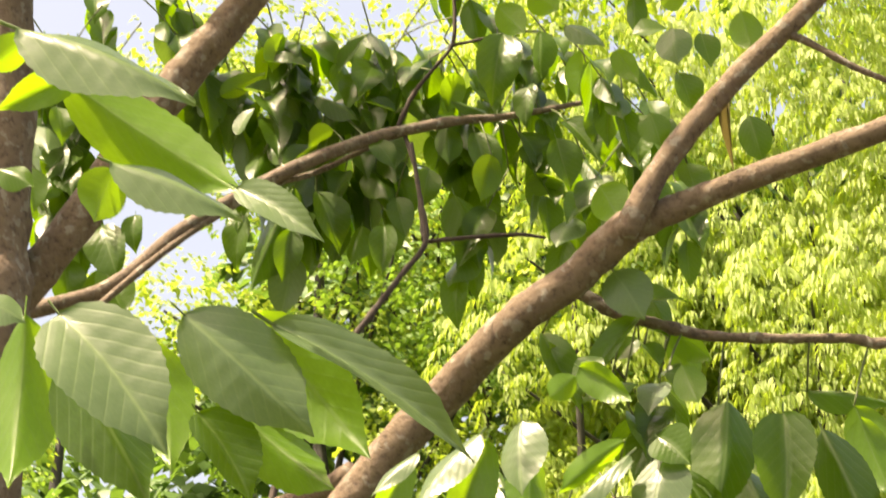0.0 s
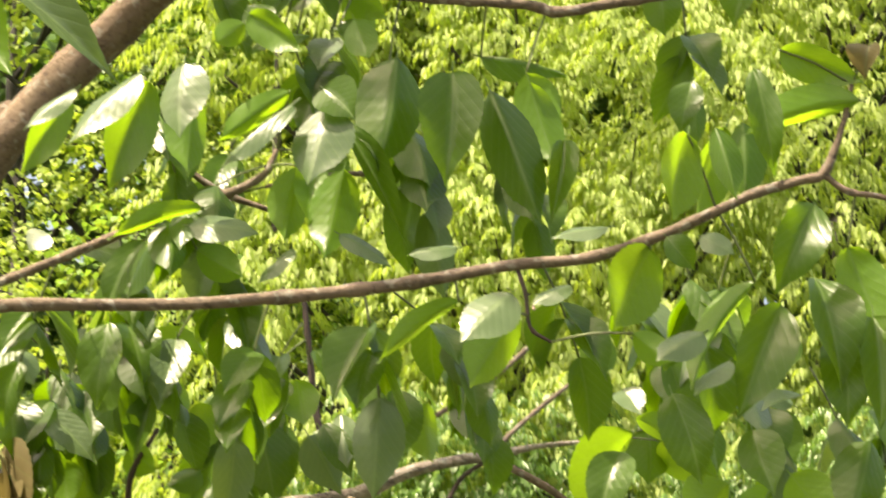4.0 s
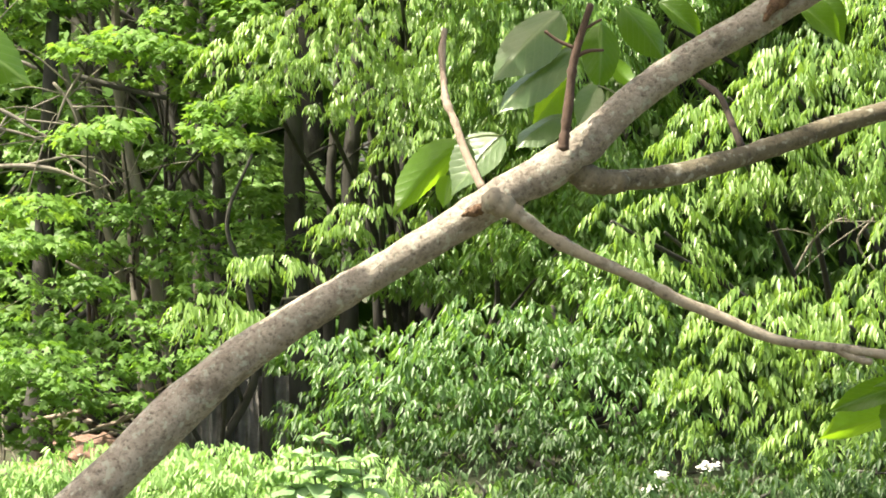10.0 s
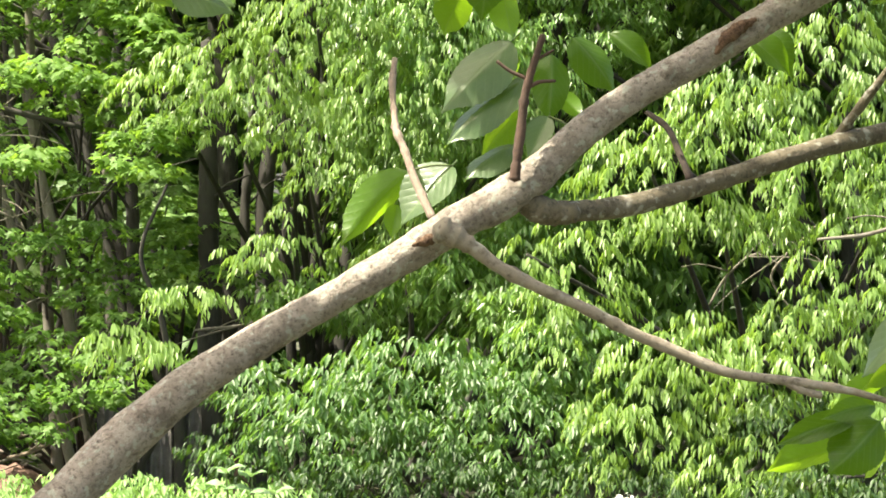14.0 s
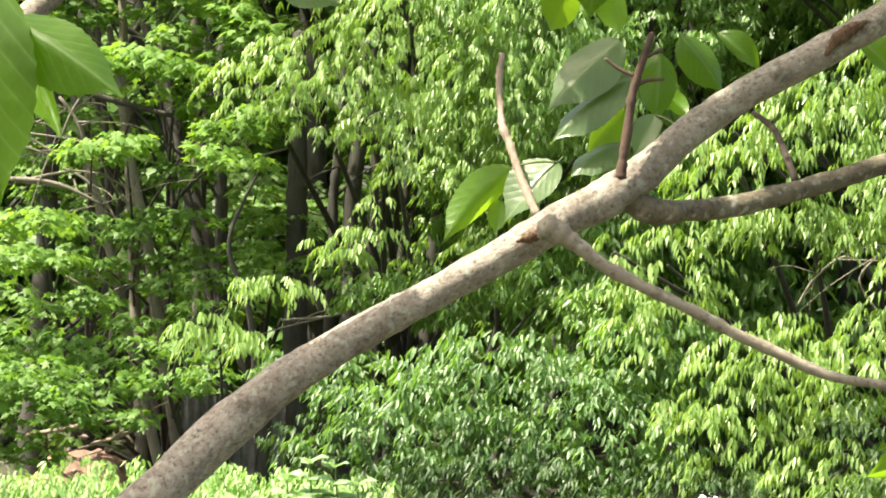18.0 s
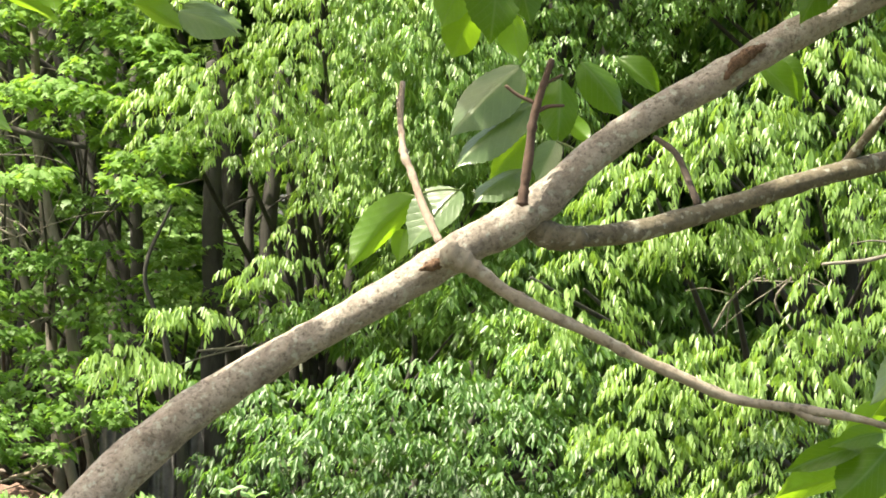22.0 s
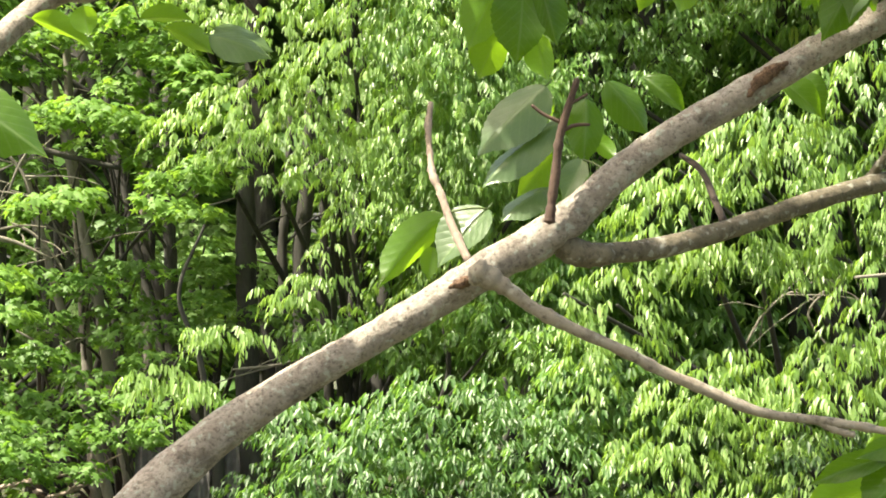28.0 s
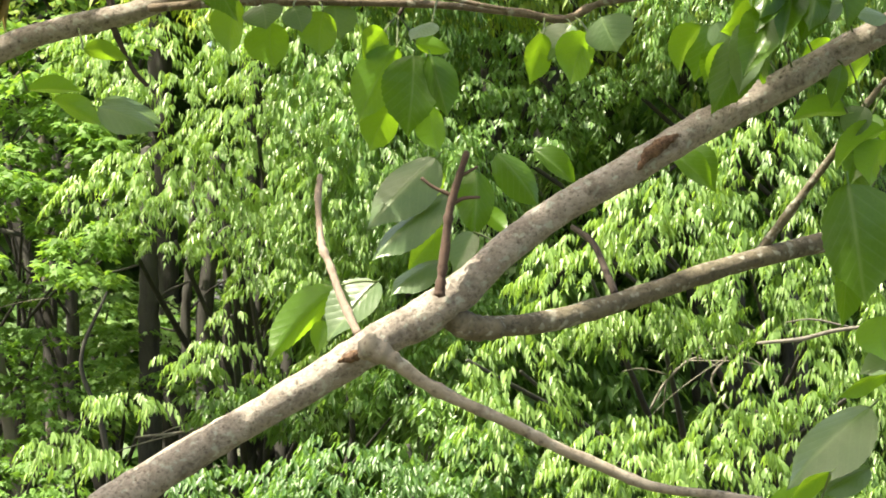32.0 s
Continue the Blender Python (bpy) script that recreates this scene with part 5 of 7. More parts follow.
# compound leaves along the branches
for at, way, count, size, where in (
    ((-0.167, 2.700, 2.405), (0.3, 0.1, -0.6), 5, 0.075, rising_twig),
    ((-0.065, 2.750, 2.394), (-0.3, 0.1, -0.7), 7, 0.075, rising_twig),
    ((0.074, 2.750, 2.432), (0.3, 0.1, -0.7), 7, 0.08, rising_twig),
    ((0.170, 2.800, 2.425), (0.4, 0.1, -0.6), 7, 0.075, rising_twig),
    ((-0.031, 2.800, 2.498), (0.3, 0.1, -0.6), 7, 0.07, hang_twig),
    ((0.028, 2.800, 2.536), (-0.2, 0.1, -0.8), 7, 0.07, hang_twig),
    ((0.381, 2.800, 2.533), (0.1, 0.1, -0.9), 5, 0.07, hang_twig),
    ((-0.099, 2.800, 2.300), (0.2, 0.1, -0.7), 7, 0.075, rising_twig),
    ((-0.191, 2.800, 2.263), (0.1, 0.1, -0.8), 7, 0.075, rising_twig),
    ((-0.040, 2.700, 2.318), (-0.6, -0.2, -0.2), 7, 0.085, rising_twig),
    ((-0.168, 2.750, 2.266), (-0.3, -0.2, -0.8), 5, 0.08, rising_twig),
    ((-0.254, 2.800, 2.243), (-0.3, 0.2, -0.6), 5, 0.08, rising_twig),
    ((0.046, 2.500, 2.148), (0.2, -0.1, -0.9), 5, 0.08, level_branch),
    ((-0.036, 2.600, 2.161), (-0.3, 0.1, -0.9), 7, 0.075, level_branch),
    ((-0.112, 2.800, 2.199), (-0.5, 0.1, -0.7), 5, 0.075, level_branch),
    ((0.318, 2.400, 2.168), (0.3, 0.3, -0.8), 5, 0.07, level_branch),
    ((0.399, 2.600, 2.225), (-0.3, 0.3, -0.8), 7, 0.07, level_branch),
    ((0.217, 2.600, 2.193), (0.3, 0.3, -0.4), 5, 0.07, level_branch),
    ((0.297, 2.700, 2.216), (0.5, 0.3, -0.4), 5, 0.07, level_branch),
    ((0.370, 3.200, 2.269), (0.5, 0.1, -0.3), 5, 0.08, level_branch),
    ((0.431, 3.000, 2.219), (0.5, 0.1, -0.5), 7, 0.08, level_branch),
    ((0.522, 2.900, 2.168), (0.4, 0.1, -0.6), 7, 0.08, level_branch),
    ((0.570, 2.900, 2.096), (-0.4, 0.1, -0.5), 7, 0.08, level_branch),
    ((0.622, 2.900, 2.042), (-0.6, 0.1, -0.2), 7, 0.085, right_fork),
    ((0.600, 3.000, 2.210), (0.2, 0.1, -0.8), 7, 0.085, level_branch),
    ((-0.005, 3.400, 2.306), (-0.5, 0.1, -0.3), 5, 0.075, arch_branch),
    ((-0.173, 3.300, 2.293), (-0.5, 0.1, -0.3), 7, 0.08, arch_branch),
    ((-0.318, 3.200, 2.267), (0.4, 0.1, -0.4), 7, 0.08, arch_branch),
    ((-0.248, 3.300, 2.292), (-0.4, 0.1, -0.6), 7, 0.08, arch_branch),
    ((0.663, 3.050, 1.818), (-0.3, 0.1, -0.5), 5, 0.075, right_fork),
    ((0.681, 3.100, 1.919), (-0.3, 0.1, -0.5), 5, 0.07, right_fork),
    ((-0.237, 3.600, 3.272), (-0.6, 0.1, -0.2), 5, 0.07, sky_branch),
    ((-0.384, 3.600, 3.122), (-0.2, 0.1, -0.8), 5, 0.07, sky_branch),
    ((-0.160, 3.600, 3.158), (0.4, 0.1, -0.7), 7, 0.07, sky_branch),
    ((-0.047, 3.600, 3.174), (0.5, 0.1, -0.4), 7, 0.07, sky_branch),
    ((-0.231, 3.600, 3.344), (0.6, 0.1, -0.2), 7, 0.07, sky_branch),
    ((-0.365, 3.600, 3.351), (0.2, 0.1, -0.7), 7, 0.07, sky_branch),
    ((-0.447, 3.600, 3.338), (-0.2, 0.1, -0.7), 7, 0.07, sky_branch),
    ((-0.503, 3.650, 3.329), (0.3, 0.1, -0.5), 7, 0.09, sky_branch),
    ((-0.437, 3.650, 3.280), (-0.3, 0.1, -0.5), 7, 0.09, sky_branch),
    ((-0.338, 3.650, 3.275), (0.4, 0.1, -0.4), 7, 0.09, sky_branch),
    ((-0.527, 3.650, 3.204), (0.4, 0.1, -0.4), 7, 0.09, sky_branch),
    ((-0.399, 3.600, 3.175), (0.3, 0.1, -0.5), 7, 0.085, sky_branch),
    ((-0.257, 3.650, 3.234), (0.3, 0.1, -0.5), 7, 0.085, sky_branch),
    ((-0.288, 3.650, 3.353), (-0.4, 0.1, -0.5), 7, 0.09, sky_branch),
    ((-0.432, 3.600, 3.073), (-0.3, 0.1, -0.6), 5, 0.085, sky_branch),
    ((-0.792, 3.600, 3.321), (0.4, 0.1, -0.5), 7, 0.085, left_limb),
    ((-0.685, 3.600, 3.333), (-0.4, 0.1, -0.4), 7, 0.085, left_limb),
    ((-0.839, 3.600, 3.243), (0.3, 0.1, -0.7), 7, 0.085, left_limb),
    ((-0.748, 3.600, 3.203), (-0.4, 0.1, -0.6), 7, 0.085, left_limb),
    ((-0.619, 3.600, 3.366), (0.2, 0.1, -0.6), 5, 0.085, left_limb),
    ((-0.537, 3.600, 3.262), (0.3, 0.1, -0.5), 7, 0.085, left_limb),
    ((-0.545, 3.600, 3.362), (0.5, 0.1, -0.4), 7, 0.085, left_limb),
    ((-0.480, 3.600, 3.179), (-0.3, 0.1, -0.5), 7, 0.085, sky_branch),
    ((-0.383, 3.600, 3.236), (0.3, 0.1, -0.5), 7, 0.085, sky_branch),
    ((-0.301, 3.600, 3.294), (-0.5, 0.1, -0.3), 7, 0.085, sky_branch),
    ((-0.171, 3.600, 3.304), (0.3, 0.1, -0.5), 7, 0.085, sky_branch),
    ((-0.834, 3.600, 3.085), (0.3, 0.1, -0.5), 5, 0.085, left_limb),
    ((-0.162, 3.600, 3.076), (-0.3, 0.1, -0.4), 7, 0.085, sky_branch),
    ((-0.003, 3.500, 3.067), (-0.4, 0.1, -0.4), 7, 0.085, sky_branch),
    ((-0.859, 3.600, 3.371), (0.4, 0.1, -0.5), 7, 0.08, left_limb),
    ((-0.743, 3.600, 3.364), (-0.4, 0.1, -0.4), 7, 0.08, left_limb),
    ((-0.652, 3.650, 3.365), (0.3, 0.1, -0.5), 7, 0.085, left_limb),
    ((-0.808, 3.650, 3.237), (0.2, 0.1, -0.7), 7, 0.085, left_limb),
    ((-0.872, 3.650, 3.169), (0.5, 0.1, -0.5), 7, 0.085, left_limb),
    ((-0.585, 3.650, 3.334), (0.3, 0.1, -0.7), 7, 0.085, sky_branch),
    ((-0.735, 3.600, 3.002), (0.1, 0.1, -0.9), 3, 0.09, left_limb),
    ((-0.073, 3.400, 3.185), (0.5, 0.1, -0.5), 7, 0.07, sky_branch),
):
    spray(where, at, way, count, size, 0.8)

spray_rng = random.Random(12)
corner, right, below = Vector((-0.582, 3.680, 3.459)), Vector((0.077, 3.680, 3.421)), Vector((-0.580, 3.680, 3.176))
for i in range(20):
    at = corner + (right - corner) * ((i + spray_rng.random()) / 20) + (below - corner) * spray_rng.random() + Vector((0, spray_rng.uniform(-0.12, 0.12), 0))
    spray(sky_branch, at, (spray_rng.uniform(-0.7, 0.7), 0.1, -spray_rng.uniform(0.3, 0.8)), spray_rng.choice((5, 7)), spray_rng.uniform(0.065, 0.085), 0.8)
corner, right, below = Vector((-0.931, 3.680, 3.480)), Vector((-0.582, 3.680, 3.459)), Vector((-0.918, 3.680, 3.122))
for i in range(12):
    at = corner + (right - corner) * ((i + spray_rng.random()) / 12) + (below - corner) * spray_rng.random() * (1 - i / 16) + Vector((0, spray_rng.uniform(-0.12, 0.12), 0))
    spray(left_limb, at, (spray_rng.uniform(-0.7, 0.7), 0.1, -spray_rng.uniform(0.3, 0.8)), spray_rng.choice((5, 7)), spray_rng.uniform(0.065, 0.085), 0.8)
corner, right, below = Vector((-0.350, 3.050, 2.269)), Vector((0.156, 3.050, 2.279)), Vector((-0.339, 3.050, 2.057))
for i in range(9):
    at = corner + (right - corner) * ((i + spray_rng.random()) / 9) + (below - corner) * spray_rng.random() ** 1.4 * 0.3 + Vector((0, spray_rng.uniform(-0.12, 0.2), 0))
    spray(level_branch, at, (spray_rng.uniform(-0.8, 0.8), 0.1, -spray_rng.uniform(0.2, 0.7)), spray_rng.choice((5, 7)), spray_rng.uniform(0.06, 0.08), 0.8)


# unseen sprays set on the sun's path to shade the right fork
for i in range(16):
    spray(shade_limb_b, (-0.72 + 0.03 * i, 2.72 + shade_rng.uniform(-0.08, 0.08), 3.72 + shade_rng.uniform(0, 0.15)), (shade_rng.uniform(0.1, 1), shade_rng.uniform(-0.5, 0.5), -0.1), 7, 0.09, 0.3)
# unseen limb added to shade the lower left of the main limb
shade_limb_d = branch([(-0.718, 2.850, 2.928, 0.03), (-1.0, 2.8, 3.1, 0.02), (-1.3, 2.75, 3.2, 0.014), (-1.6, 2.7, 3.3, 0.008)], BARK_BROWN, "", 10, 53)
for i in range(34):
    s = shade_rng.uniform(0.0, 0.6)
    dz = shade_rng.uniform(1.75, 2.1)
    spray(shade_limb_d, (-0.75 + 0.62 * s - 0.479 * dz + shade_rng.uniform(-0.06, 0.06), 2.97 - 0.174 * dz + shade_rng.uniform(-0.08, 0.12), 1.0 + 0.45 * s + dz), (shade_rng.uniform(-1, 0.2), shade_rng.uniform(-1, 1), -0.1), 7, 0.1, 0.3)


def gather(limbs, name, parent, material):
    """Join the leaves and stalks of the unseen shade limbs over the camera's head into one mesh."""
    verts, faces = [], []
    for limb in limbs:
        for ob in [o for o in limb.children if o.name.startswith("leaf")]:
            first = len(verts)
            m = ob.matrix_world
            verts.extend(tuple(m @ v.co) for v in ob.data.vertices)
            faces.extend(tuple(first + i for i in p.vertices) for p in ob.data.polygons)
            bpy.data.objects.remove(ob)
    child(name, mesh_of(name, verts, faces, material), parent, kind="stuff")


bpy.context.view_layer.update()
# this crown is added only to cast shade
gather((shade_limb, shade_limb_b, shade_limb_c, shade_limb_d), "crown", near, LEAF)

# ---- ground ----
def ground_height(x, y):
    rise = max(0.0, y - 8.0)
    return 0.045 * min(rise, 60) + 0.05 * math.sin(x * 0.9) * math.sin(y * 0.7)


def build_ground():
    xs = np.concatenate([np.linspace(-900, -40, 10), np.linspace(-30, 30, 61), np.linspace(40, 900, 10)])
    ys = np.concatenate([np.linspace(-900, -20, 10), np.linspace(-12, 40, 66), np.linspace(46, 90, 10), [150, 300, 900]])
    verts = [(x, y, min(ground_height(x, y), 16.0)) for y in ys for x in xs]
    w = len(xs)
    faces = [(j * w + i, j * w + i + 1, (j + 1) * w + i + 1, (j + 1) * w + i) for j in range(len(ys) - 1) for i in range(w - 1)]
    tagged(child("ground", mesh_of("ground", verts, faces, GROUND), None), "shaded woodland floor of brown leaf litter", "ground", kind="structure")


build_ground()

# ---- leaf clouds ----
def lance(curve=0.18):
    v = [(0, 0, 0), (0.3, 0.42, 0.05), (0.3, 0, -0.02), (0.3, -0.42, 0.05), (0.68, 0.36, 0.0 - curve * 0.4), (0.68, 0, -0.05 - curve * 0.4), (0.68, -0.36, -curve * 0.4), (1, 0, -curve)]
    f = [(0, 2, 1), (0, 3, 2), (1, 2, 5, 4), (2, 3, 6, 5), (4, 5, 7), (5, 6, 7)]
    return np.array(v), f


def lobed():
    outline = [(0, 0), (0.02, 0.36), (0.18, 0.2), (0.55, 0.58), (0.48, 0.17), (1.0, 0.0), (0.48, -0.17), (0.55, -0.58), (0.18, -0.2), (0.02, -0.36)]
    v = [(0.3, 0, 0.03)] + [(a, b, -0.1 * a * a - 0.12 * abs(b)) for a, b in outline]
    f = [(0, i, i % 10 + 1) for i in range(1, 11)]
    return np.array(v), f


LANCE, LOBED = lance(), lobed()
SLIM = (np.array([(0, 0, 0), (0.4, 0.42, 0.04), (0.45, 0, -0.03), (0.4, -0.42, 0.04), (1, 0, -0.2)]), [(0, 2, 1), (0, 3, 2), (1, 2, 4), (2, 3, 4)])
SIMPLE = (np.array([(0, 0, 0), (0.45, 0.45, 0.04), (1, 0, -0.15), (0.45, -0.45, 0.04)]), [(0, 3, 1), (1, 3, 2)])


def leaf_cloud(name, base, way, normal, length, width, shape, material):
    """One mesh of many leaves, each with its own stalk point, direction, upper side and size."""
    template, faces = shape
    way = way / np.linalg.norm(way, axis=1)[:, None]
    normal = normal - way * (normal * way).sum(1)[:, None]
    normal = normal / (np.linalg.norm(normal, axis=1)[:, None] + 1e-9)
    across = np.cross(normal, way)
    n, k = len(base), len(template)
    v = base[:, None] + template[None, :, :1] * (way * length[:, None])[:, None] + template[None, :, 1:2] * (across * width[:, None])[:, None] + template[None, :, 2:] * (normal * length[:, None])[:, None]
    starts = np.arange(n) * k
    loops = np.concatenate([np.array(f) for f in faces])
    sizes = np.array([len(f) for f in faces])
    me = bpy.data.meshes.new(name)
    me.vertices.add(n * k)
    me.vertices.foreach_set("co", v.astype(np.float32).ravel())
    me.loops.add(n * len(loops))
    me.loops.foreach_set("vertex_index", (starts[:, None] + loops[None]).astype(np.int32).ravel())
    me.polygons.add(n * len(faces))
    first = np.concatenate([[0], np.cumsum(sizes)[:-1]])
    me.polygons.foreach_set("loop_start", ((np.arange(n) * len(loops))[:, None] + first[None]).astype(np.int32).ravel())
    me.polygons.foreach_set("loop_total", np.tile(sizes, n).astype(np.int32))
    me.update(calc_edges=True)
    me.validate()
    me.materials.append(material)
    return me


def whorls(lobes, per_area, rng, kind, size):
    """Leaves of many sprays that fill the outer shells of rounded or layered boughs (x, y, z, rx, ry, rz)."""
    cs, os = [], []
    for x, y, z, rx, ry, rz in lobes:
        n = max(6, int(per_area * (rx * rz + 0.5 * rx * ry) * 3.1))
        d = rng.normal(size=(3 * n, 3))
        d /= np.linalg.norm(d, axis=1)[:, None]
        d = d[(d[:, 1] < 0.45)][:n]
        r = 1 - 0.5 * rng.random(len(d)) ** 1.6
        ragged = 1 + 0.22 * np.sin(5 * d[:, 0] + x * 3) * np.cos(6 * d[:, 2] + z * 2)
        cs.append(np.array([x, y, z]) + d * (r * ragged)[:, None] * [rx, ry, rz])
        os.append(d * [1, 1, 0.4])
    c, o = np.vstack(cs), np.vstack(os)
    k = {"droop": 7, "long": 6, "lobed": 3}[kind]
    n = len(c)
    turn = np.arctan2(o[:, 1], o[:, 0])[:, None] + rng.uniform(-1.9, 1.9, (n, k))
    flat = np.stack([np.cos(turn), np.sin(turn), 0 * turn], -1)
    fall = rng.uniform(0.4, 1.5, (n, k)) if kind == "droop" else rng.uniform(0.5, 2.2, (n, k)) if kind == "long" else rng.uniform(0.15, 1.1, (n, k))
    way = flat + np.array([0, 0, -1.0]) * fall[..., None]
    spread = {"droop": 0.025, "long": 0.05, "lobed": 0.07}[kind] * size / 0.12
    base = c[:, None] + flat * spread * rng.uniform(0.3, 1.4, (n, k))[..., None] + rng.normal(0, 0.012, (n, k, 3))
    up = {"droop": 0.9, "long": 0.5, "lobed": 0.8}[kind]
    normal = flat * 0.6 + np.array([0, 0, up]) + rng.normal(0, 0.28, (n, k, 3))
    length = size * rng.uniform(0.65, 1.2, (n, k))
    ratio = {"droop": 0.31, "long": 0.25, "lobed": 0.95}[kind]
    width = length * ratio * rng.uniform(0.85, 1.2, (n, k))
    return base.reshape(-1, 3), way.reshape(-1, 3), normal.reshape(-1, 3), length.ravel(), width.ravel()


def sprays(lobes, per_area, rng, size):
    """Feathered leaves on the outer shells of boughs: an arching midrib with leaflets that hang from it in pairs."""
    cs, os = [], []
    for x, y, z, rx, ry, rz in lobes:
        n = max(4, int(per_area * (rx * rz + 0.5 * rx * ry) * 3.1))
        d = rng.normal(size=(3 * n, 3))
        d /= np.linalg.norm(d, axis=1)[:, None]
        d = d[(d[:, 1] < 0.45)][:n]
        r = 0.95 - 0.5 * rng.random(len(d)) ** 1.4
        cs.append(np.array([x, y, z]) + d * r[:, None] * [rx, ry, rz])
        os.append(d)
    c, o = np.vstack(cs), np.vstack(os)
    n = len(c)
    turn = np.arctan2(o[:, 1], o[:, 0]) + rng.normal(0, 0.7, n)
    out = np.stack([np.cos(turn), np.sin(turn), 0 * turn], 1)
    side = np.stack([-np.sin(turn), np.cos(turn), 0 * turn], 1)
    pairs = 5
    along = np.array([0.12 + 0.88 * (i // 2) / pairs for i in range(2 * pairs)] + [1.0])
    hand = np.array([1.0 if i % 2 else -1.0 for i in range(2 * pairs)] + [0.0])
    reach = size * rng.uniform(1.6, 3.0, n)
    arch = rng.uniform(0.5, 1.1, n)
    rise = rng.uniform(0.05, 0.45, n)
    base = c[:, None] + out[:, None] * (reach[:, None] * along * (1 - 0.25 * along))[..., None]
    base[..., 2] += reach[:, None] * (rise[:, None] * along - arch[:, None] * along**2)
    k = len(along)
    hang = rng.uniform(0.75, 1.25, (n, k))
    way = out[:, None] * (0.25 + 0.35 * along)[None, :, None] + side[:, None] * (hand * 0.5)[None, :, None] + np.array([0, 0, -1.0]) * hang[..., None] + rng.normal(0, 0.12, (n, k, 3))
    normal = side[:, None] * (hand * 0.55)[None, :, None] + out[:, None] * 0.55 + np.array([0, 0, 0.65]) + rng.normal(0, 0.2, (n, k, 3))
    length = size * (1.05 - 0.5 * np.abs(along - 0.45)) * rng.uniform(0.8, 1.15, (n, k))
    width = length * rng.uniform(0.24, 0.33, (n, k))
    return base.reshape(-1, 3), way.reshape(-1, 3), normal.reshape(-1, 3), length.ravel(), width.ravel()


def woodland_tree(label, foot, top, radius, lobes, kind, per_area, size, material, wood, seed, name="tree", limbs=0.5, bend=0.12, shape=None):
    """A tree: a tapered trunk from foot to top, limbs that reach for its boughs, and a crown of single leaves."""
    rng = np.random.default_rng(seed)
    x, y = foot
    z = ground_height(x, y) - 0.05
    tree = thing(name, (x, y, z), label, "tree", "woodland trees")
    tx, ty, tz = top
    line = [(x + (tx - x) * s + rng.normal(0, bend) * math.sin(math.pi * s), y + (ty - y) * s, z + (tz - z) * s, radius * (1.25 - 0.95 * s) if s else radius * 1.5) for s in (0, 0.12, 0.35, 0.6, 0.8, 1.0)]
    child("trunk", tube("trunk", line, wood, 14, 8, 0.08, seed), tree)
    at = spline(line, 8)
    for lobe in lobes:
        if rng.random() > limbs:
            continue
        goal = np.array(lobe[:3])
        below = at[at[:, 2] < goal[2] - 0.1]
        if not len(below):
            continue
        s = below[np.argmin(np.abs(goal[2] - 0.5 - np.hypot(below[:, 0] - goal[0], below[:, 1] - goal[1]) * 0.45 - below[:, 2]))]
        mid = (s[:3] + goal) / 2 + rng.normal(0, 0.12, 3) + np.array([0, 0, 0.12])
        r = min(s[3] * 0.5, 0.035)
        child("limb", tube("limb", [(*s[:3], r), (*mid, r * 0.7), (*goal, r * 0.3)], wood, 6, 5, 0.08, seed), tree)
    if lobes:
        child("crown", leaf_cloud("crown", *(sprays(lobes, per_area, rng, size) if kind == "pinnate" else whorls(lobes, per_area, rng, kind, size)), shape or (LOBED if kind == "lobed" else LANCE), material), tree, kind="stuff")
    return tree


def open_sky(x, z):
    """Where the woods' outline leaves the sky free, at 20 m."""
    edge = -3.35 + 0.35 * math.sin(z * 2.1)
    return x < edge and z > 9.0 + 0.75 * (x + 4.7) + 0.3 * math.sin(x * 5)


def boughs(seed, count, xs, ys, zs, rs, flat=0.7, slope=0.0):
    rng = np.random.default_rng(seed)
    out = []
    while len(out) < count:
        x, y, z, r = rng.uniform(*xs), rng.uniform(*ys), rng.uniform(*zs), rng.uniform(*rs)
        y += slope * (z - zs[0])
        k = 20.0 / y
        if not open_sky((x - 0.5 * r) * k, (z + r * flat * 0.8 - 1.5) * k + 1.5):
            out.append((x, y, z, r, r * 0.8, r * flat))
    return out


# boughs that face the clearing
MAPLE = [(-2.33, 18.60, 3.35, 0.23, 0.30, 0.07), (-2.00, 18.70, 3.39, 0.26, 0.30, 0.08), (-1.77, 18.80, 3.33, 0.19, 0.30, 0.06), (-2.14, 18.90, 3.47, 0.19, 0.30, 0.05),
         (-2.30, 18.30, 2.75, 0.22, 0.30, 0.07), (-2.09, 18.40, 2.82, 0.19, 0.30, 0.07), (-1.50, 18.30, 2.77, 0.18, 0.30, 0.07), (-1.29, 18.20, 2.70, 0.11, 0.30, 0.04),
         (-1.39, 18.50, 2.93, 0.26, 0.30, 0.07), (-1.20, 18.60, 3.02, 0.23, 0.30, 0.08), (-2.62, 18.20, 2.29, 0.28, 0.30, 0.07), (-2.75, 18.00, 2.04, 0.22, 0.30, 0.09),
         (-2.46, 18.10, 2.03, 0.15, 0.30, 0.05), (-2.88, 19.00, 3.96, 0.23, 0.30, 0.10), (-1.68, 18.90, 4.09, 0.23, 0.30, 0.08), (-1.28, 18.70, 3.60, 0.23, 0.30, 0.09),
         (-1.40, 18.80, 3.73, 0.15, 0.30, 0.07)]
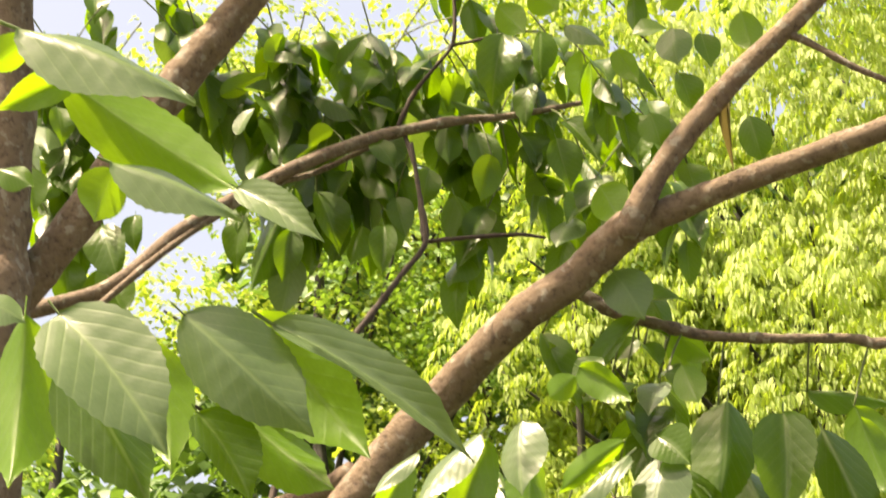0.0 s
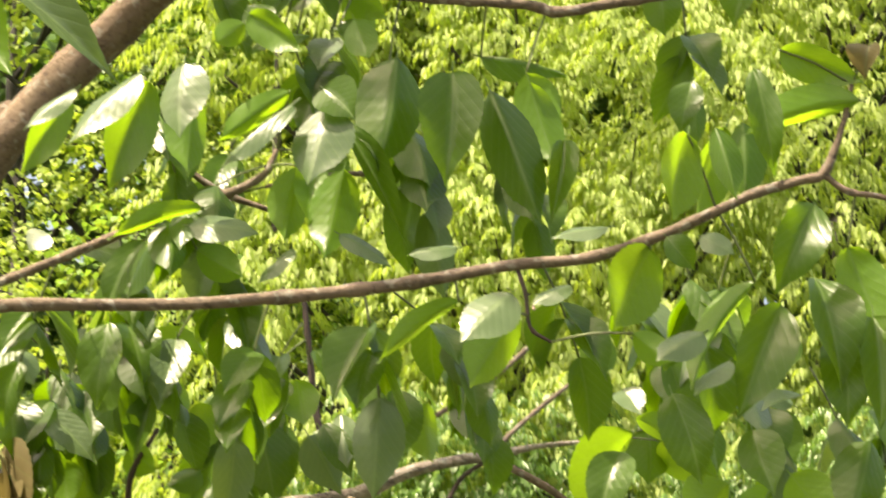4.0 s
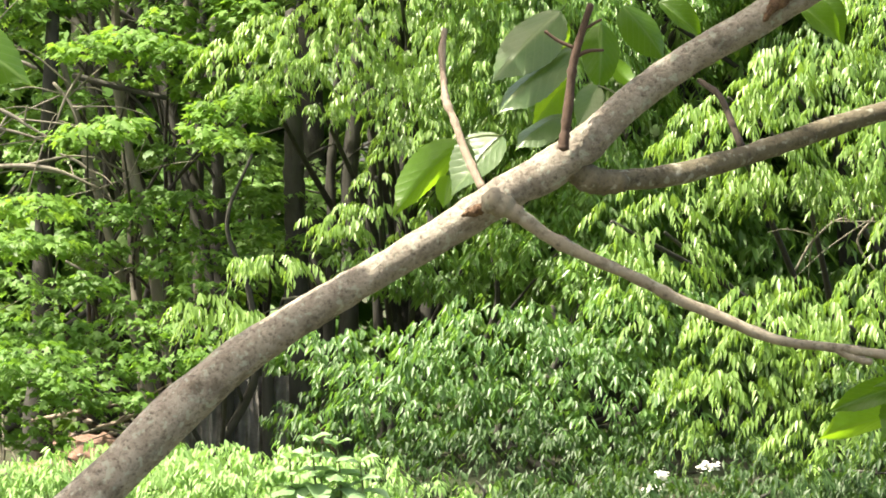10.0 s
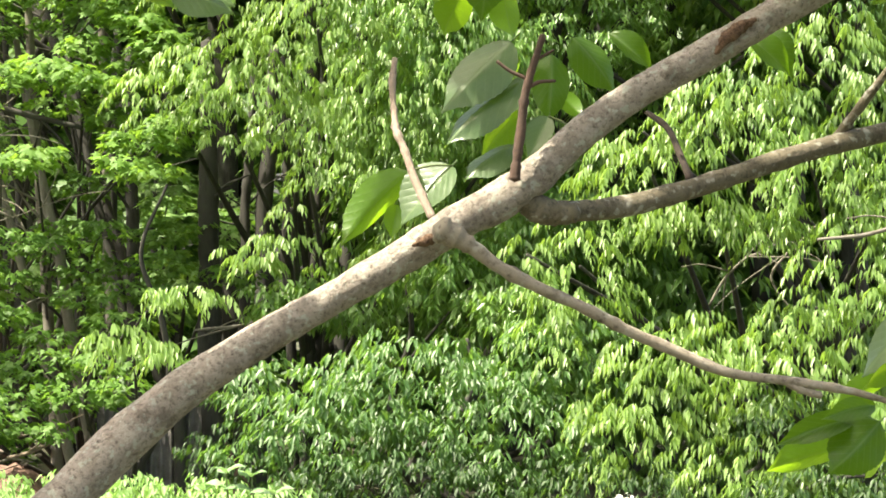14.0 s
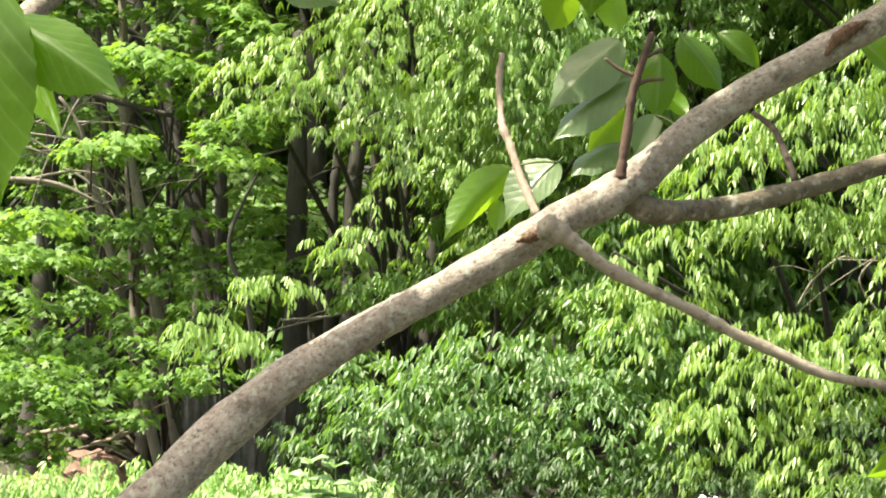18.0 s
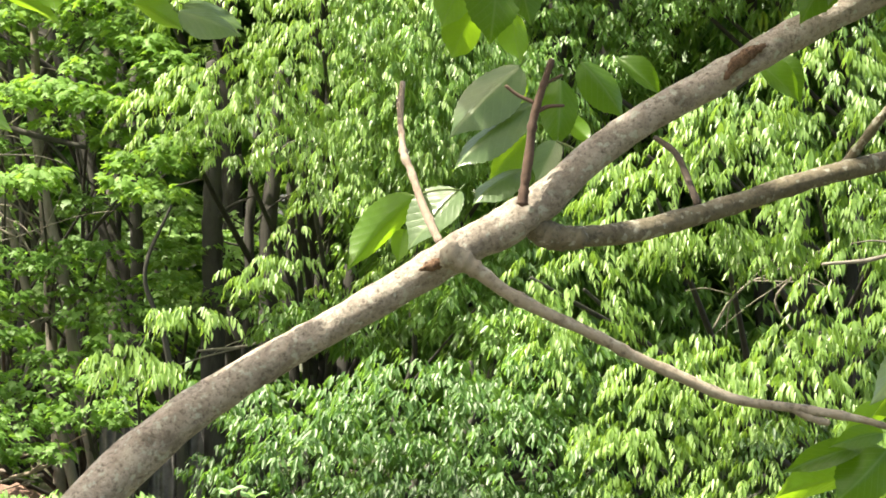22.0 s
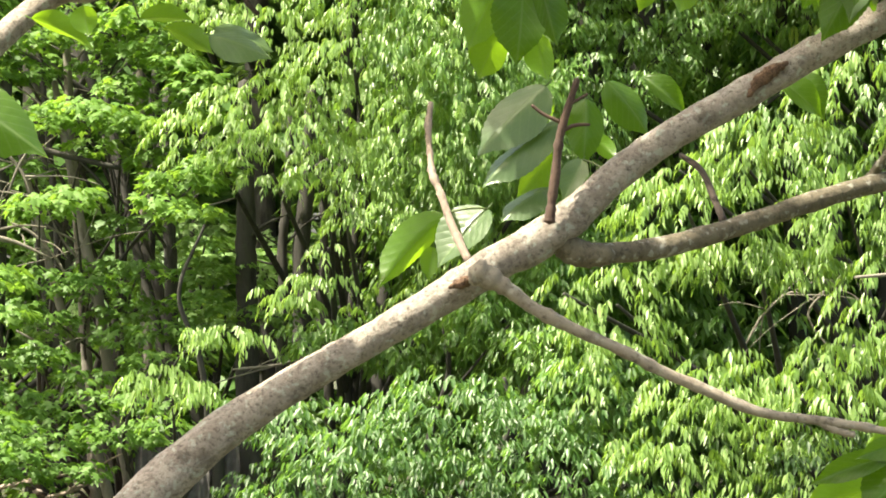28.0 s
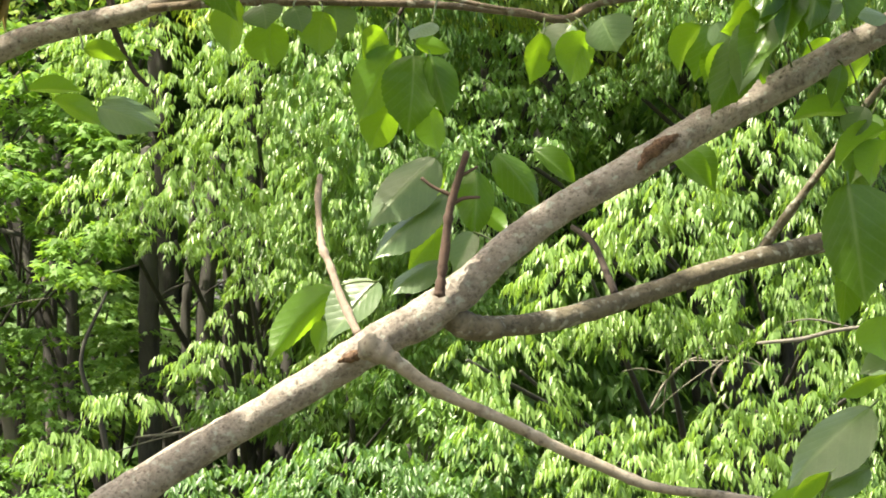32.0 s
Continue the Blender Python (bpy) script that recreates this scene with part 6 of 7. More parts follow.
MAPLE_LOW = [(-2.82, 19.60, 4.08, 0.32, 0.30, 0.16), (-2.27, 19.70, 4.12, 0.36, 0.30, 0.16), (-1.89, 19.50, 3.85, 0.28, 0.30, 0.12), (-2.59, 19.40, 3.77, 0.31, 0.30, 0.10),
         (-1.37, 19.30, 3.47, 0.23, 0.30, 0.10), (-1.52, 19.20, 3.22, 0.23, 0.30, 0.07), (-1.87, 19.60, 2.70, 0.24, 0.30, 0.08), (-1.83, 19.20, 2.12, 0.27, 0.30, 0.10),
         (-1.57, 19.00, 1.96, 0.31, 0.30, 0.08), (-1.28, 19.60, 2.38, 0.28, 0.30, 0.10), (-1.33, 19.20, 2.13, 0.23, 0.30, 0.09), (-2.53, 18.60, 1.75, 0.30, 0.30, 0.08),
         (-2.73, 18.40, 1.51, 0.26, 0.30, 0.13), (-2.05, 18.30, 1.44, 0.30, 0.30, 0.13), (-2.27, 18.00, 1.22, 0.33, 0.30, 0.15), (-1.77, 18.10, 1.26, 0.26, 0.30, 0.12),
         (-2.64, 17.80, 1.17, 0.29, 0.30, 0.13), (-2.04, 17.90, 1.03, 0.25, 0.30, 0.07), (-1.60, 18.30, 1.48, 0.22, 0.30, 0.11), (-2.96, 18.00, 1.31, 0.25, 0.30, 0.18),
         (-2.44, 18.20, 1.47, 0.22, 0.30, 0.10), (-1.50, 18.00, 1.30, 0.18, 0.30, 0.11), (-2.35, 17.80, 1.02, 0.18, 0.30, 0.06), (-1.59, 18.60, 1.74, 0.23, 0.30, 0.09),
         (-3.08, 18.00, 0.84, 0.25, 0.30, 0.15), (-2.79, 18.00, 0.91, 0.25, 0.30, 0.12), (-3.17, 18.20, 1.06, 0.22, 0.30, 0.15), (-2.53, 17.60, 1.30, 0.28, 0.30, 0.13),
         (-2.31, 17.50, 1.15, 0.21, 0.30, 0.12), (-2.75, 17.60, 1.23, 0.21, 0.30, 0.13), (-2.59, 18.00, 0.78, 0.15, 0.30, 0.07), (-2.00, 18.60, 1.64, 0.23, 0.30, 0.05),
         (-2.72, 19.40, 2.55, 0.24, 0.30, 0.05), (-1.99, 19.40, 2.40, 0.18, 0.30, 0.06), (-2.03, 18.90, 2.25, 0.23, 0.30, 0.08), (-2.38, 18.90, 2.29, 0.27, 0.30, 0.08),
         (-2.59, 18.80, 2.10, 0.27, 0.30, 0.08), (-2.30, 18.90, 2.04, 0.15, 0.30, 0.05), (-2.35, 18.70, 1.79, 0.23, 0.30, 0.08), (-1.80, 18.80, 1.90, 0.19, 0.30, 0.07),
         (-2.53, 19.20, 3.08, 0.19, 0.30, 0.05), (-2.76, 19.20, 2.77, 0.19, 0.30, 0.05), (-1.71, 19.10, 2.37, 0.15, 0.30, 0.07), (-1.33, 19.80, 2.59, 0.16, 0.30, 0.06),
         (-2.86, 18.80, 1.83, 0.19, 0.30, 0.08), (-2.35, 19.30, 1.95, 0.18, 0.30, 0.05), (-0.88, 20.40, 2.52, 0.16, 0.30, 0.06), (-0.84, 19.60, 2.06, 0.20, 0.30, 0.09)]
CASCADE = [(-0.78, 18.60, 3.96, 0.34, 0.30, 0.19), (-0.44, 18.50, 3.57, 0.30, 0.30, 0.19), (-0.85, 18.40, 3.49, 0.26, 0.30, 0.17), (-0.62, 18.30, 3.21, 0.26, 0.30, 0.17),
         (-0.96, 18.30, 3.14, 0.22, 0.30, 0.13), (-1.13, 18.70, 3.94, 0.23, 0.30, 0.14), (-0.77, 18.20, 2.94, 0.22, 0.30, 0.10), (-0.48, 18.40, 2.92, 0.22, 0.30, 0.10),
         (-0.25, 18.20, 3.12, 0.22, 0.30, 0.17), (-0.29, 18.40, 3.89, 0.26, 0.30, 0.19), (-1.25, 18.90, 4.12, 0.23, 0.30, 0.11), (-0.29, 18.00, 2.67, 0.15, 0.30, 0.09),
         (-0.40, 17.90, 2.44, 0.08, 0.30, 0.07)]
LEFT_TOP = [(-2.85, 19.30, 4.20, 0.27, 0.30, 0.12), (-2.49, 19.20, 3.98, 0.27, 0.30, 0.10), (-1.94, 19.20, 4.02, 0.23, 0.30, 0.10), (-1.57, 19.00, 3.87, 0.23, 0.30, 0.09),
         (-2.78, 19.30, 3.68, 0.23, 0.30, 0.09), (-1.81, 19.10, 3.61, 0.19, 0.30, 0.08), (-1.51, 19.10, 3.45, 0.19, 0.30, 0.08), (-2.92, 19.20, 3.48, 0.19, 0.30, 0.06),
         (-2.02, 19.20, 3.23, 0.16, 0.30, 0.05), (-1.65, 19.00, 3.09, 0.15, 0.30, 0.05), (-2.26, 19.30, 4.43, 0.47, 0.33, 0.19), (-1.43, 19.20, 4.40, 0.47, 0.33, 0.19),
         (-2.98, 19.40, 4.53, 0.47, 0.33, 0.24), (-3.20, 19.00, 3.07, 0.23, 0.30, 0.23), (-3.19, 19.00, 3.77, 0.23, 0.30, 0.23)]
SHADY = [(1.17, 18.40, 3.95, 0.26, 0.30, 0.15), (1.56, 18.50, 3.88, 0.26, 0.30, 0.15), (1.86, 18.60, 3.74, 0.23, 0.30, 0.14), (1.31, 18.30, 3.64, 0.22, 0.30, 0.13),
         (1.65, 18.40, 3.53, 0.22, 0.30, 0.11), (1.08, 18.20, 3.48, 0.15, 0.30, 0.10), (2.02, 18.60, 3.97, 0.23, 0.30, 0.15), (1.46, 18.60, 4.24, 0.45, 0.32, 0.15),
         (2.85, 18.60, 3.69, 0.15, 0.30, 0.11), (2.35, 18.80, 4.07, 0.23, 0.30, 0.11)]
CURTAIN_MORE = [(2.19, 16.20, 1.62, 0.22, 0.30, 0.10), (2.50, 16.30, 1.69, 0.19, 0.30, 0.12), (2.00, 16.10, 1.51, 0.18, 0.30, 0.09), (2.35, 16.00, 1.46, 0.21, 0.30, 0.10),
         (2.60, 16.00, 1.50, 0.16, 0.30, 0.12), (2.72, 16.40, 1.77, 0.15, 0.30, 0.11), (1.84, 16.30, 1.67, 0.11, 0.30, 0.09), (1.85, 17.20, 2.38, 0.21, 0.30, 0.13),
         (2.18, 17.10, 2.41, 0.24, 0.30, 0.12), (2.48, 17.00, 2.26, 0.21, 0.30, 0.17), (2.63, 16.80, 1.91, 0.17, 0.30, 0.17), (2.55, 17.20, 2.55, 0.21, 0.30, 0.13),
         (2.80, 17.20, 2.76, 0.17, 0.30, 0.17), (1.45, 17.00, 2.27, 0.14, 0.30, 0.06), (1.04, 16.80, 2.10, 0.12, 0.30, 0.15), (1.10, 16.60, 1.79, 0.12, 0.30, 0.12),
         (1.19, 16.50, 1.58, 0.13, 0.30, 0.10), (2.34, 16.40, 1.24, 0.27, 0.30, 0.13), (2.68, 16.30, 0.88, 0.30, 0.30, 0.20), (3.11, 16.60, 1.26, 0.27, 0.30, 0.17),
         (2.34, 16.20, 0.75, 0.23, 0.30, 0.16), (3.19, 16.40, 0.80, 0.27, 0.30, 0.20), (1.81, 17.40, 2.89, 0.21, 0.30, 0.13), (2.16, 17.40, 2.99, 0.21, 0.30, 0.13),
         (2.48, 17.40, 3.13, 0.21, 0.30, 0.13), (1.90, 16.60, 1.48, 0.17, 0.30, 0.13), (1.53, 16.20, 1.15, 0.16, 0.30, 0.16)]
LIT_BEHIND = [(-1.43, 22.60, 2.68, 0.21, 0.30, 0.13), (-2.03, 22.60, 2.32, 0.18, 0.30, 0.10), (-2.44, 22.80, 2.79, 0.14, 0.30, 0.12), (-0.97, 22.60, 2.74, 0.13, 0.30, 0.09),
         (-0.54, 22.40, 2.23, 0.18, 0.30, 0.10), (-3.29, 22.80, 2.92, 0.28, 0.30, 0.09), (-1.53, 22.00, 1.87, 0.27, 0.30, 0.08), (-2.80, 22.60, 2.72, 0.18, 0.30, 0.09),
         (-2.85, 21.60, 3.15, 0.22, 0.30, 0.10), (-2.15, 21.60, 3.01, 0.17, 0.30, 0.10), (-1.40, 21.40, 2.81, 0.26, 0.30, 0.10), (-1.02, 21.60, 2.47, 0.17, 0.30, 0.13),
         (-1.93, 21.50, 2.65, 0.17, 0.30, 0.10), (-3.28, 21.50, 2.49, 0.22, 0.30, 0.10), (-1.54, 21.50, 2.47, 0.17, 0.30, 0.10), (-2.29, 21.20, 2.12, 0.21, 0.30, 0.09),
         (-1.26, 21.30, 2.12, 0.22, 0.30, 0.10), (-0.67, 21.60, 2.73, 0.13, 0.30, 0.13), (-0.58, 21.40, 2.46, 0.17, 0.30, 0.10)]
LOWBOUGH = [(-1.00, 17.60, 1.90, 0.22, 0.30, 0.06), (-1.17, 17.50, 1.91, 0.11, 0.30, 0.04), (-1.35, 17.20, 1.58, 0.23, 0.30, 0.08), (-1.49, 17.20, 1.65, 0.14, 0.30, 0.06),
         (-1.17, 17.10, 1.50, 0.10, 0.30, 0.04), (-0.66, 17.90, 2.15, 0.20, 0.30, 0.06), (-0.46, 18.00, 2.26, 0.16, 0.30, 0.05)]
CENTRE = [(-0.77, 18.00, 3.34, 0.55, 0.38, 0.29), (-0.23, 18.00, 3.60, 0.55, 0.38, 0.29), (-0.33, 18.00, 2.98, 0.40, 0.35, 0.22), (-0.08, 17.80, 2.69, 0.29, 0.35, 0.16), (0.25, 18.00, 3.16, 0.51, 0.36, 0.44),
          (0.59, 18.30, 3.71, 0.59, 0.41, 0.30), (0.77, 18.30, 2.75, 0.44, 0.35, 0.30), (-1.22, 18.20, 3.21, 0.40, 0.35, 0.22), (1.14, 18.80, 3.16, 0.49, 0.35, 0.34), (-0.97, 18.20, 4.14, 0.59, 0.41, 0.33), (0.14, 18.20, 4.18, 0.66, 0.46, 0.33), (0.60, 18.80, 2.32, 0.46, 0.35, 0.23), (0.15, 18.90, 2.10, 0.46, 0.35, 0.19)]
HOLLOW = [(-0.08, 18.60, 1.86, 0.41, 0.35, 0.19), (0.63, 18.40, 1.97, 0.45, 0.35, 0.19), (1.08, 18.50, 2.20, 0.41, 0.35, 0.26), (1.09, 18.00, 1.81, 0.40, 0.35, 0.18), (-0.38, 18.60, 1.86, 0.34, 0.35, 0.15), (1.31, 18.60, 2.47, 0.34, 0.35, 0.23)]
DOME = [(0.37, 17.0, 1.28, 0.76, 0.53, 0.38), (-0.2, 16.8, 1.01, 0.64, 0.45, 0.31), (0.91, 16.8, 1.01, 0.68, 0.48, 0.37), (-0.73, 17.2, 1.35, 0.38, 0.35, 0.16), (1.23, 17.0, 1.49, 0.41, 0.35, 0.27)]
DOME_FOOT = [(-0.62, 17.0, 0.91, 0.41, 0.35, 0.21), (0.33, 16.6, 0.69, 0.87, 0.61, 0.3), (1.62, 16.4, 0.63, 0.73, 0.51, 0.3)]
CURTAIN = [(1.36, 16.80, 2.03, 0.31, 0.35, 0.37), (1.82, 17.00, 2.59, 0.45, 0.35, 0.38), (2.34, 17.00, 2.94, 0.52, 0.36, 0.31), (2.83, 16.80, 2.61, 0.41, 0.35, 0.37), (1.90, 16.50, 1.52, 0.43, 0.35, 0.27),
           (2.60, 16.50, 1.39, 0.50, 0.35, 0.33), (2.96, 16.60, 2.03, 0.30, 0.35, 0.40), (1.69, 16.40, 1.06, 0.46, 0.35, 0.30), (2.35, 16.20, 0.87, 0.56, 0.39, 0.26), (2.26, 17.20, 2.32, 0.49, 0.35, 0.17), (2.90, 17.00, 3.35, 0.45, 0.35, 0.31), (3.31, 16.50, 1.69, 0.50, 0.35, 0.53), (3.37, 16.80, 2.72, 0.51, 0.36, 0.54), (3.70, 16.60, 2.10, 0.50, 0.35, 0.50), (3.58, 16.40, 1.22, 0.56, 0.39, 0.40), (3.06, 16.30, 1.06, 0.49, 0.35, 0.30)]

woodland_tree("maple whose upper boughs close over the trunks", (-2.2, 21.8), (-2.0, 21.0, 6.5), 0.04, LEFT_TOP, "lobed", 230, 0.085, LEAF_MAPLE, BARK_WOODS, 31, "maple_tree", 0.5)
woodland_tree("broadleaf tree with cascading feathered sprays over the trunks", (-0.3, 20.9), (-0.5, 20.4, 7.0), 0.06, CASCADE, "pinnate", 105, 0.072, LEAF_FRESH, BARK_WOODS, 12, "broadleaf_tree", 0.3, shape=SLIM)
woodland_tree("maple with layered bright green leaves in the sun", (-2.6, 21.4), (-2.5, 20.6, 6.2), 0.03, MAPLE, "lobed", 330, 0.085, LEAF_MAPLE, BARK_WOODS, 3, "maple_tree")
woodland_tree("spreading maple understorey with layered shaded leaves", (-2.0, 20.8), (-2.1, 20.4, 3.4), 0.03, MAPLE_LOW, "lobed", 260, 0.072, LEAF_UNDER_SHADE, BARK_WOODS, 9, "maple_tree", 0.5)
# lighter herb green stands in for sunlight that doesn't reach these leaves
woodland_tree("small tree behind the trunks, leaves lightened as if sunlit", (-1.6, 23.4), (-1.6, 23.0, 3.6), 0.04, LIT_BEHIND, "lobed", 150, 0.1, LEAF_HERB, BARK_WOODS, 11, "sapling", 0.4)
woodland_tree("bushy green sapling in the hollow", (0.3, 19.6), (0.4, 19.0, 2.4), 0.03, HOLLOW, "droop", 240, 0.08, LEAF_DROOP, BARK_WOODS, 10, "sapling", 0.4)
woodland_tree("young tree with bright sprays over the trunks' feet", (-1.5, 18.6), (-1.2, 18.0, 2.6), 0.03, LOWBOUGH, "pinnate", 130, 0.08, LEAF_FRESH, BARK_WOODS, 4, "sapling")
woodland_tree("dark-trunked tree with cascading compound leaves", (-0.25, 20.9), (-0.3, 20.6, 10.0), 0.06, CENTRE, "pinnate", 88, 0.075, LEAF_FRESH, BARK_WOODS, 5, "broadleaf_tree", 0.3, 0.02, shape=SLIM)
# shaded foot of the rounded shrub, its shade put into the leaf colour
woodland_tree("green shrub at the foot of the thicket, leaves darkened for shade", (0.9, 17.3), (0.9, 17.2, 1.0), 0.03, DOME_FOOT, "droop", 240, 0.07, LEAF_LOW_SHADE, BARK_WOODS, 14, "shrub", shape=SLIM)
woodland_tree("dense rounded green shrub at the wood's edge", (0.6, 17.6), (0.7, 17.4, 1.6), 0.04, DOME, "droop", 260, 0.072, LEAF_SHRUB, BARK_WOODS, 6, "shrub")
woodland_tree("tree with long hanging yellow-green leaves", (3.0, 20.4), (2.9, 20.0, 6.0), 0.07, CURTAIN, "pinnate", 80, 0.09, LEAF_FRESH, BARK_WOODS, 7, "drooping_tree", shape=SLIM)
woodland_tree("tree hung with bright feathered sprays", (3.4, 19.2), (3.3, 18.6, 4.6), 0.05, CURTAIN_MORE, "pinnate", 70, 0.085, LEAF_FRESH, BARK_WOODS, 13, "drooping_tree", 0.4, shape=SLIM)
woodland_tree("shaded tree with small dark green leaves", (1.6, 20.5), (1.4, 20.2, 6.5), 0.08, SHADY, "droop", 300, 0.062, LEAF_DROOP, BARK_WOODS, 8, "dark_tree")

# the upper woods
woodland_tree("tall woodland tree with fine yellow-green leaves", (-1.0, 22.5), (-1.2, 23.8, 11.5), 0.11, boughs(28, 85, (-5.6, 0.4), (19.8, 21.2), (4.8, 12.8), (0.4, 0.8), slope=0.3), "lobed", 110, 0.072, LEAF_YELLOW, BARK_WOODS, 28, "tall_tree", 0.25, shape=SLIM)
woodland_tree("tall woodland tree with fine green leaves and dark gaps", (-2.8, 22.5), (-2.6, 23.8, 11.5), 0.11, boughs(21, 42, (-5.4, 0.4), (19.6, 21.2), (4.6, 12.8), (0.4, 0.8), slope=0.3), "lobed", 110, 0.072, LEAF_MAPLE, BARK_WOODS, 21, "tall_tree", 0.25, shape=SLIM)
woodland_tree("tall tree covered in drooping yellow-green leaves", (2.0, 21.5), (1.8, 23.5, 11.5), 0.11, boughs(22, 125, (-0.9, 3.2), (18.4, 19.8), (4.6, 12.8), (0.45, 0.85), slope=0.3), "pinnate", 26, 0.115, LEAF_YELLOW, BARK_WOODS, 22, "tall_drooping_tree", 0.2, shape=SLIM)
woodland_tree("tall tree with pale drooping leaves beside the clearing", (4.6, 21.0), (4.5, 23.5, 10.5), 0.11, boughs(23, 105, (2.4, 6.2), (18.2, 19.6), (4.4, 12.6), (0.5, 0.9), slope=0.3), "pinnate", 23, 0.115, LEAF_YELLOW, BARK_WOODS, 23, "tall_drooping_tree", 0.2, shape=SLIM)
woodland_tree("tree behind the clearing with mid-green drooping leaves", (0.9, 22.5), (0.8, 23.5, 8.5), 0.10, boughs(24, 85, (0.1, 5.6), (19.0, 20.4), (0.8, 5.4), (0.5, 0.9), slope=0.3), "droop", 44, 0.14, LEAF_DROOP, BARK_WOODS, 24, "broadleaf_tree", 0.2, shape=SLIM)
woodland_tree("small shaded maple under the taller trees", (-3.6, 22.0), (-3.4, 22.0, 4.5), 0.05, boughs(25, 40, (-5.2, -0.6), (21.2, 23.0), (0.7, 4.4), (0.35, 0.7), flat=0.4), "lobed", 45, 0.12, LEAF_MAPLE, BARK_WOODS, 25, "maple_tree", 0.3)

woodland_tree("leafy tree that closes the gap above the shrub", (3.6, 20.6), (3.2, 19.6, 5.4), 0.06, [b for b in boughs(26, 70, (-0.3, 3.9), (18.2, 19.1), (3.1, 5.3), (0.35, 0.7)) if math.hypot((b[0] - 1.55) / 0.85, (b[2] - 3.85) / 0.75) > 1.0], "pinnate", 60, 0.08, LEAF_DROOP, BARK_WOODS, 26, "broadleaf_tree", 0.2, shape=SLIM)

woodland_tree("low yellow-green tree with drooping sprays", (2.6, 21.0), (2.2, 20.0, 6.0), 0.06, boughs(30, 14, (0.0, 4.0), (18.3, 19.0), (4.9, 6.9), (0.4, 0.65)) + boughs(33, 24, (0.6, 3.7), (18.9, 19.5), (6.9, 8.8), (0.4, 0.65)), "pinnate", 30, 0.112, LEAF_YELLOW, BARK_WOODS, 30, "drooping_tree", 0.2, shape=SLIM)
woodland_tree("yellow-green tree behind the drooping ones", (1.2, 23.5), (1.2, 24.0, 12.5), 0.11, boughs(29, 60, (-1.0, 6.6), (21.6, 22.4), (4.8, 14.2), (0.7, 1.1), slope=0.25), "droop", 45, 0.17, LEAF_YELLOW, BARK_WOODS, 29, "tall_tree", 0.1, shape=SIMPLE)

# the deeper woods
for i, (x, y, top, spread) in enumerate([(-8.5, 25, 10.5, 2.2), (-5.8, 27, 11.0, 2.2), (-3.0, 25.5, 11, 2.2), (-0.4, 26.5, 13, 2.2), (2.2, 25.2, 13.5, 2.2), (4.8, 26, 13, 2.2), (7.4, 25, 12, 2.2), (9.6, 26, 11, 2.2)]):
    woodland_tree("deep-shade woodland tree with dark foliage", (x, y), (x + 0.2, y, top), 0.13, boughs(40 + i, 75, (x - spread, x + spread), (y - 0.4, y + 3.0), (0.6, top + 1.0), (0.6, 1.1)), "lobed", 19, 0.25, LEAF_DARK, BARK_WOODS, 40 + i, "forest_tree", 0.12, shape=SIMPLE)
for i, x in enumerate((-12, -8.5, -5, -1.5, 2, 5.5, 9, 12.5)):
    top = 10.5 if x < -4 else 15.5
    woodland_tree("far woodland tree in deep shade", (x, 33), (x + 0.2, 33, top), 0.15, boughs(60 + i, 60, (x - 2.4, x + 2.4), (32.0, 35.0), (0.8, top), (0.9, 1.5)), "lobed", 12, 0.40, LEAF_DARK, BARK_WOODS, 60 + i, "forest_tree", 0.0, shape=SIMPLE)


# slender trunks in the gap
def stem(low, high, radius, wood, label, seed, reach=6.0, limbs=3):
    """A bare lower trunk that leans from low to high, carried down to the ground and up into the leaves."""
    rng = np.random.default_rng(seed)
    low, high = np.array(low), np.array(high)
    way = (high - low) / (high[2] - low[2])
    foot = low + way * (ground_height(low[0], low[1]) - 0.05 - low[2])
    tip = high + way * max(0.3, reach - high[2])
    tree = thing("slender_tree", foot, label, "tree", "woodland trees")
    spots = [foot, low, (low + high) / 2 + rng.normal(0, 0.025, 3), high, tip]
    child("trunk", tube("trunk", [(*p, radius * s) for p, s in zip(spots, (1.35, 1.08, 1.0, 0.92, 0.6))], wood, 12, 8, 0.07, seed), tree)
    for i in range(limbs):
        s = rng.uniform(0.3, 1.0)
        p = low + (high - low) * s
        d = np.array([rng.choice((-1, 1)) * rng.uniform(0.3, 0.8), rng.uniform(-0.4, 0.1), rng.uniform(0.1, 0.7)])
        child("limb", tube("limb", [(*p, radius * 0.3), (*(p + d * 0.4 + rng.normal(0, 0.04, 3)), radius * 0.2), (*(p + d), radius * 0.08)], wood, 6, 5, 0.08, seed + i), tree)


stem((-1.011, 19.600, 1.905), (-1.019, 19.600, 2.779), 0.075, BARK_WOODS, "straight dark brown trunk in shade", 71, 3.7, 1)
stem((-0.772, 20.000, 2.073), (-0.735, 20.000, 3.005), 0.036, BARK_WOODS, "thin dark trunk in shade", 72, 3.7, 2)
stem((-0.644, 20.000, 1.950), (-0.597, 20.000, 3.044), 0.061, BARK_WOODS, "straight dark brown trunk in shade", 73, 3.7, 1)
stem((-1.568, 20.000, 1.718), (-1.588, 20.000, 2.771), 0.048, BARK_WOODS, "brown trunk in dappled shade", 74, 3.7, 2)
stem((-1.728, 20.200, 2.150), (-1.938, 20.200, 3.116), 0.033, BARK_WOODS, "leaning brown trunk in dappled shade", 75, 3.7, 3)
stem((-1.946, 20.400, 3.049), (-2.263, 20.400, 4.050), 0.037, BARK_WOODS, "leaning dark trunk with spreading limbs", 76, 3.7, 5)
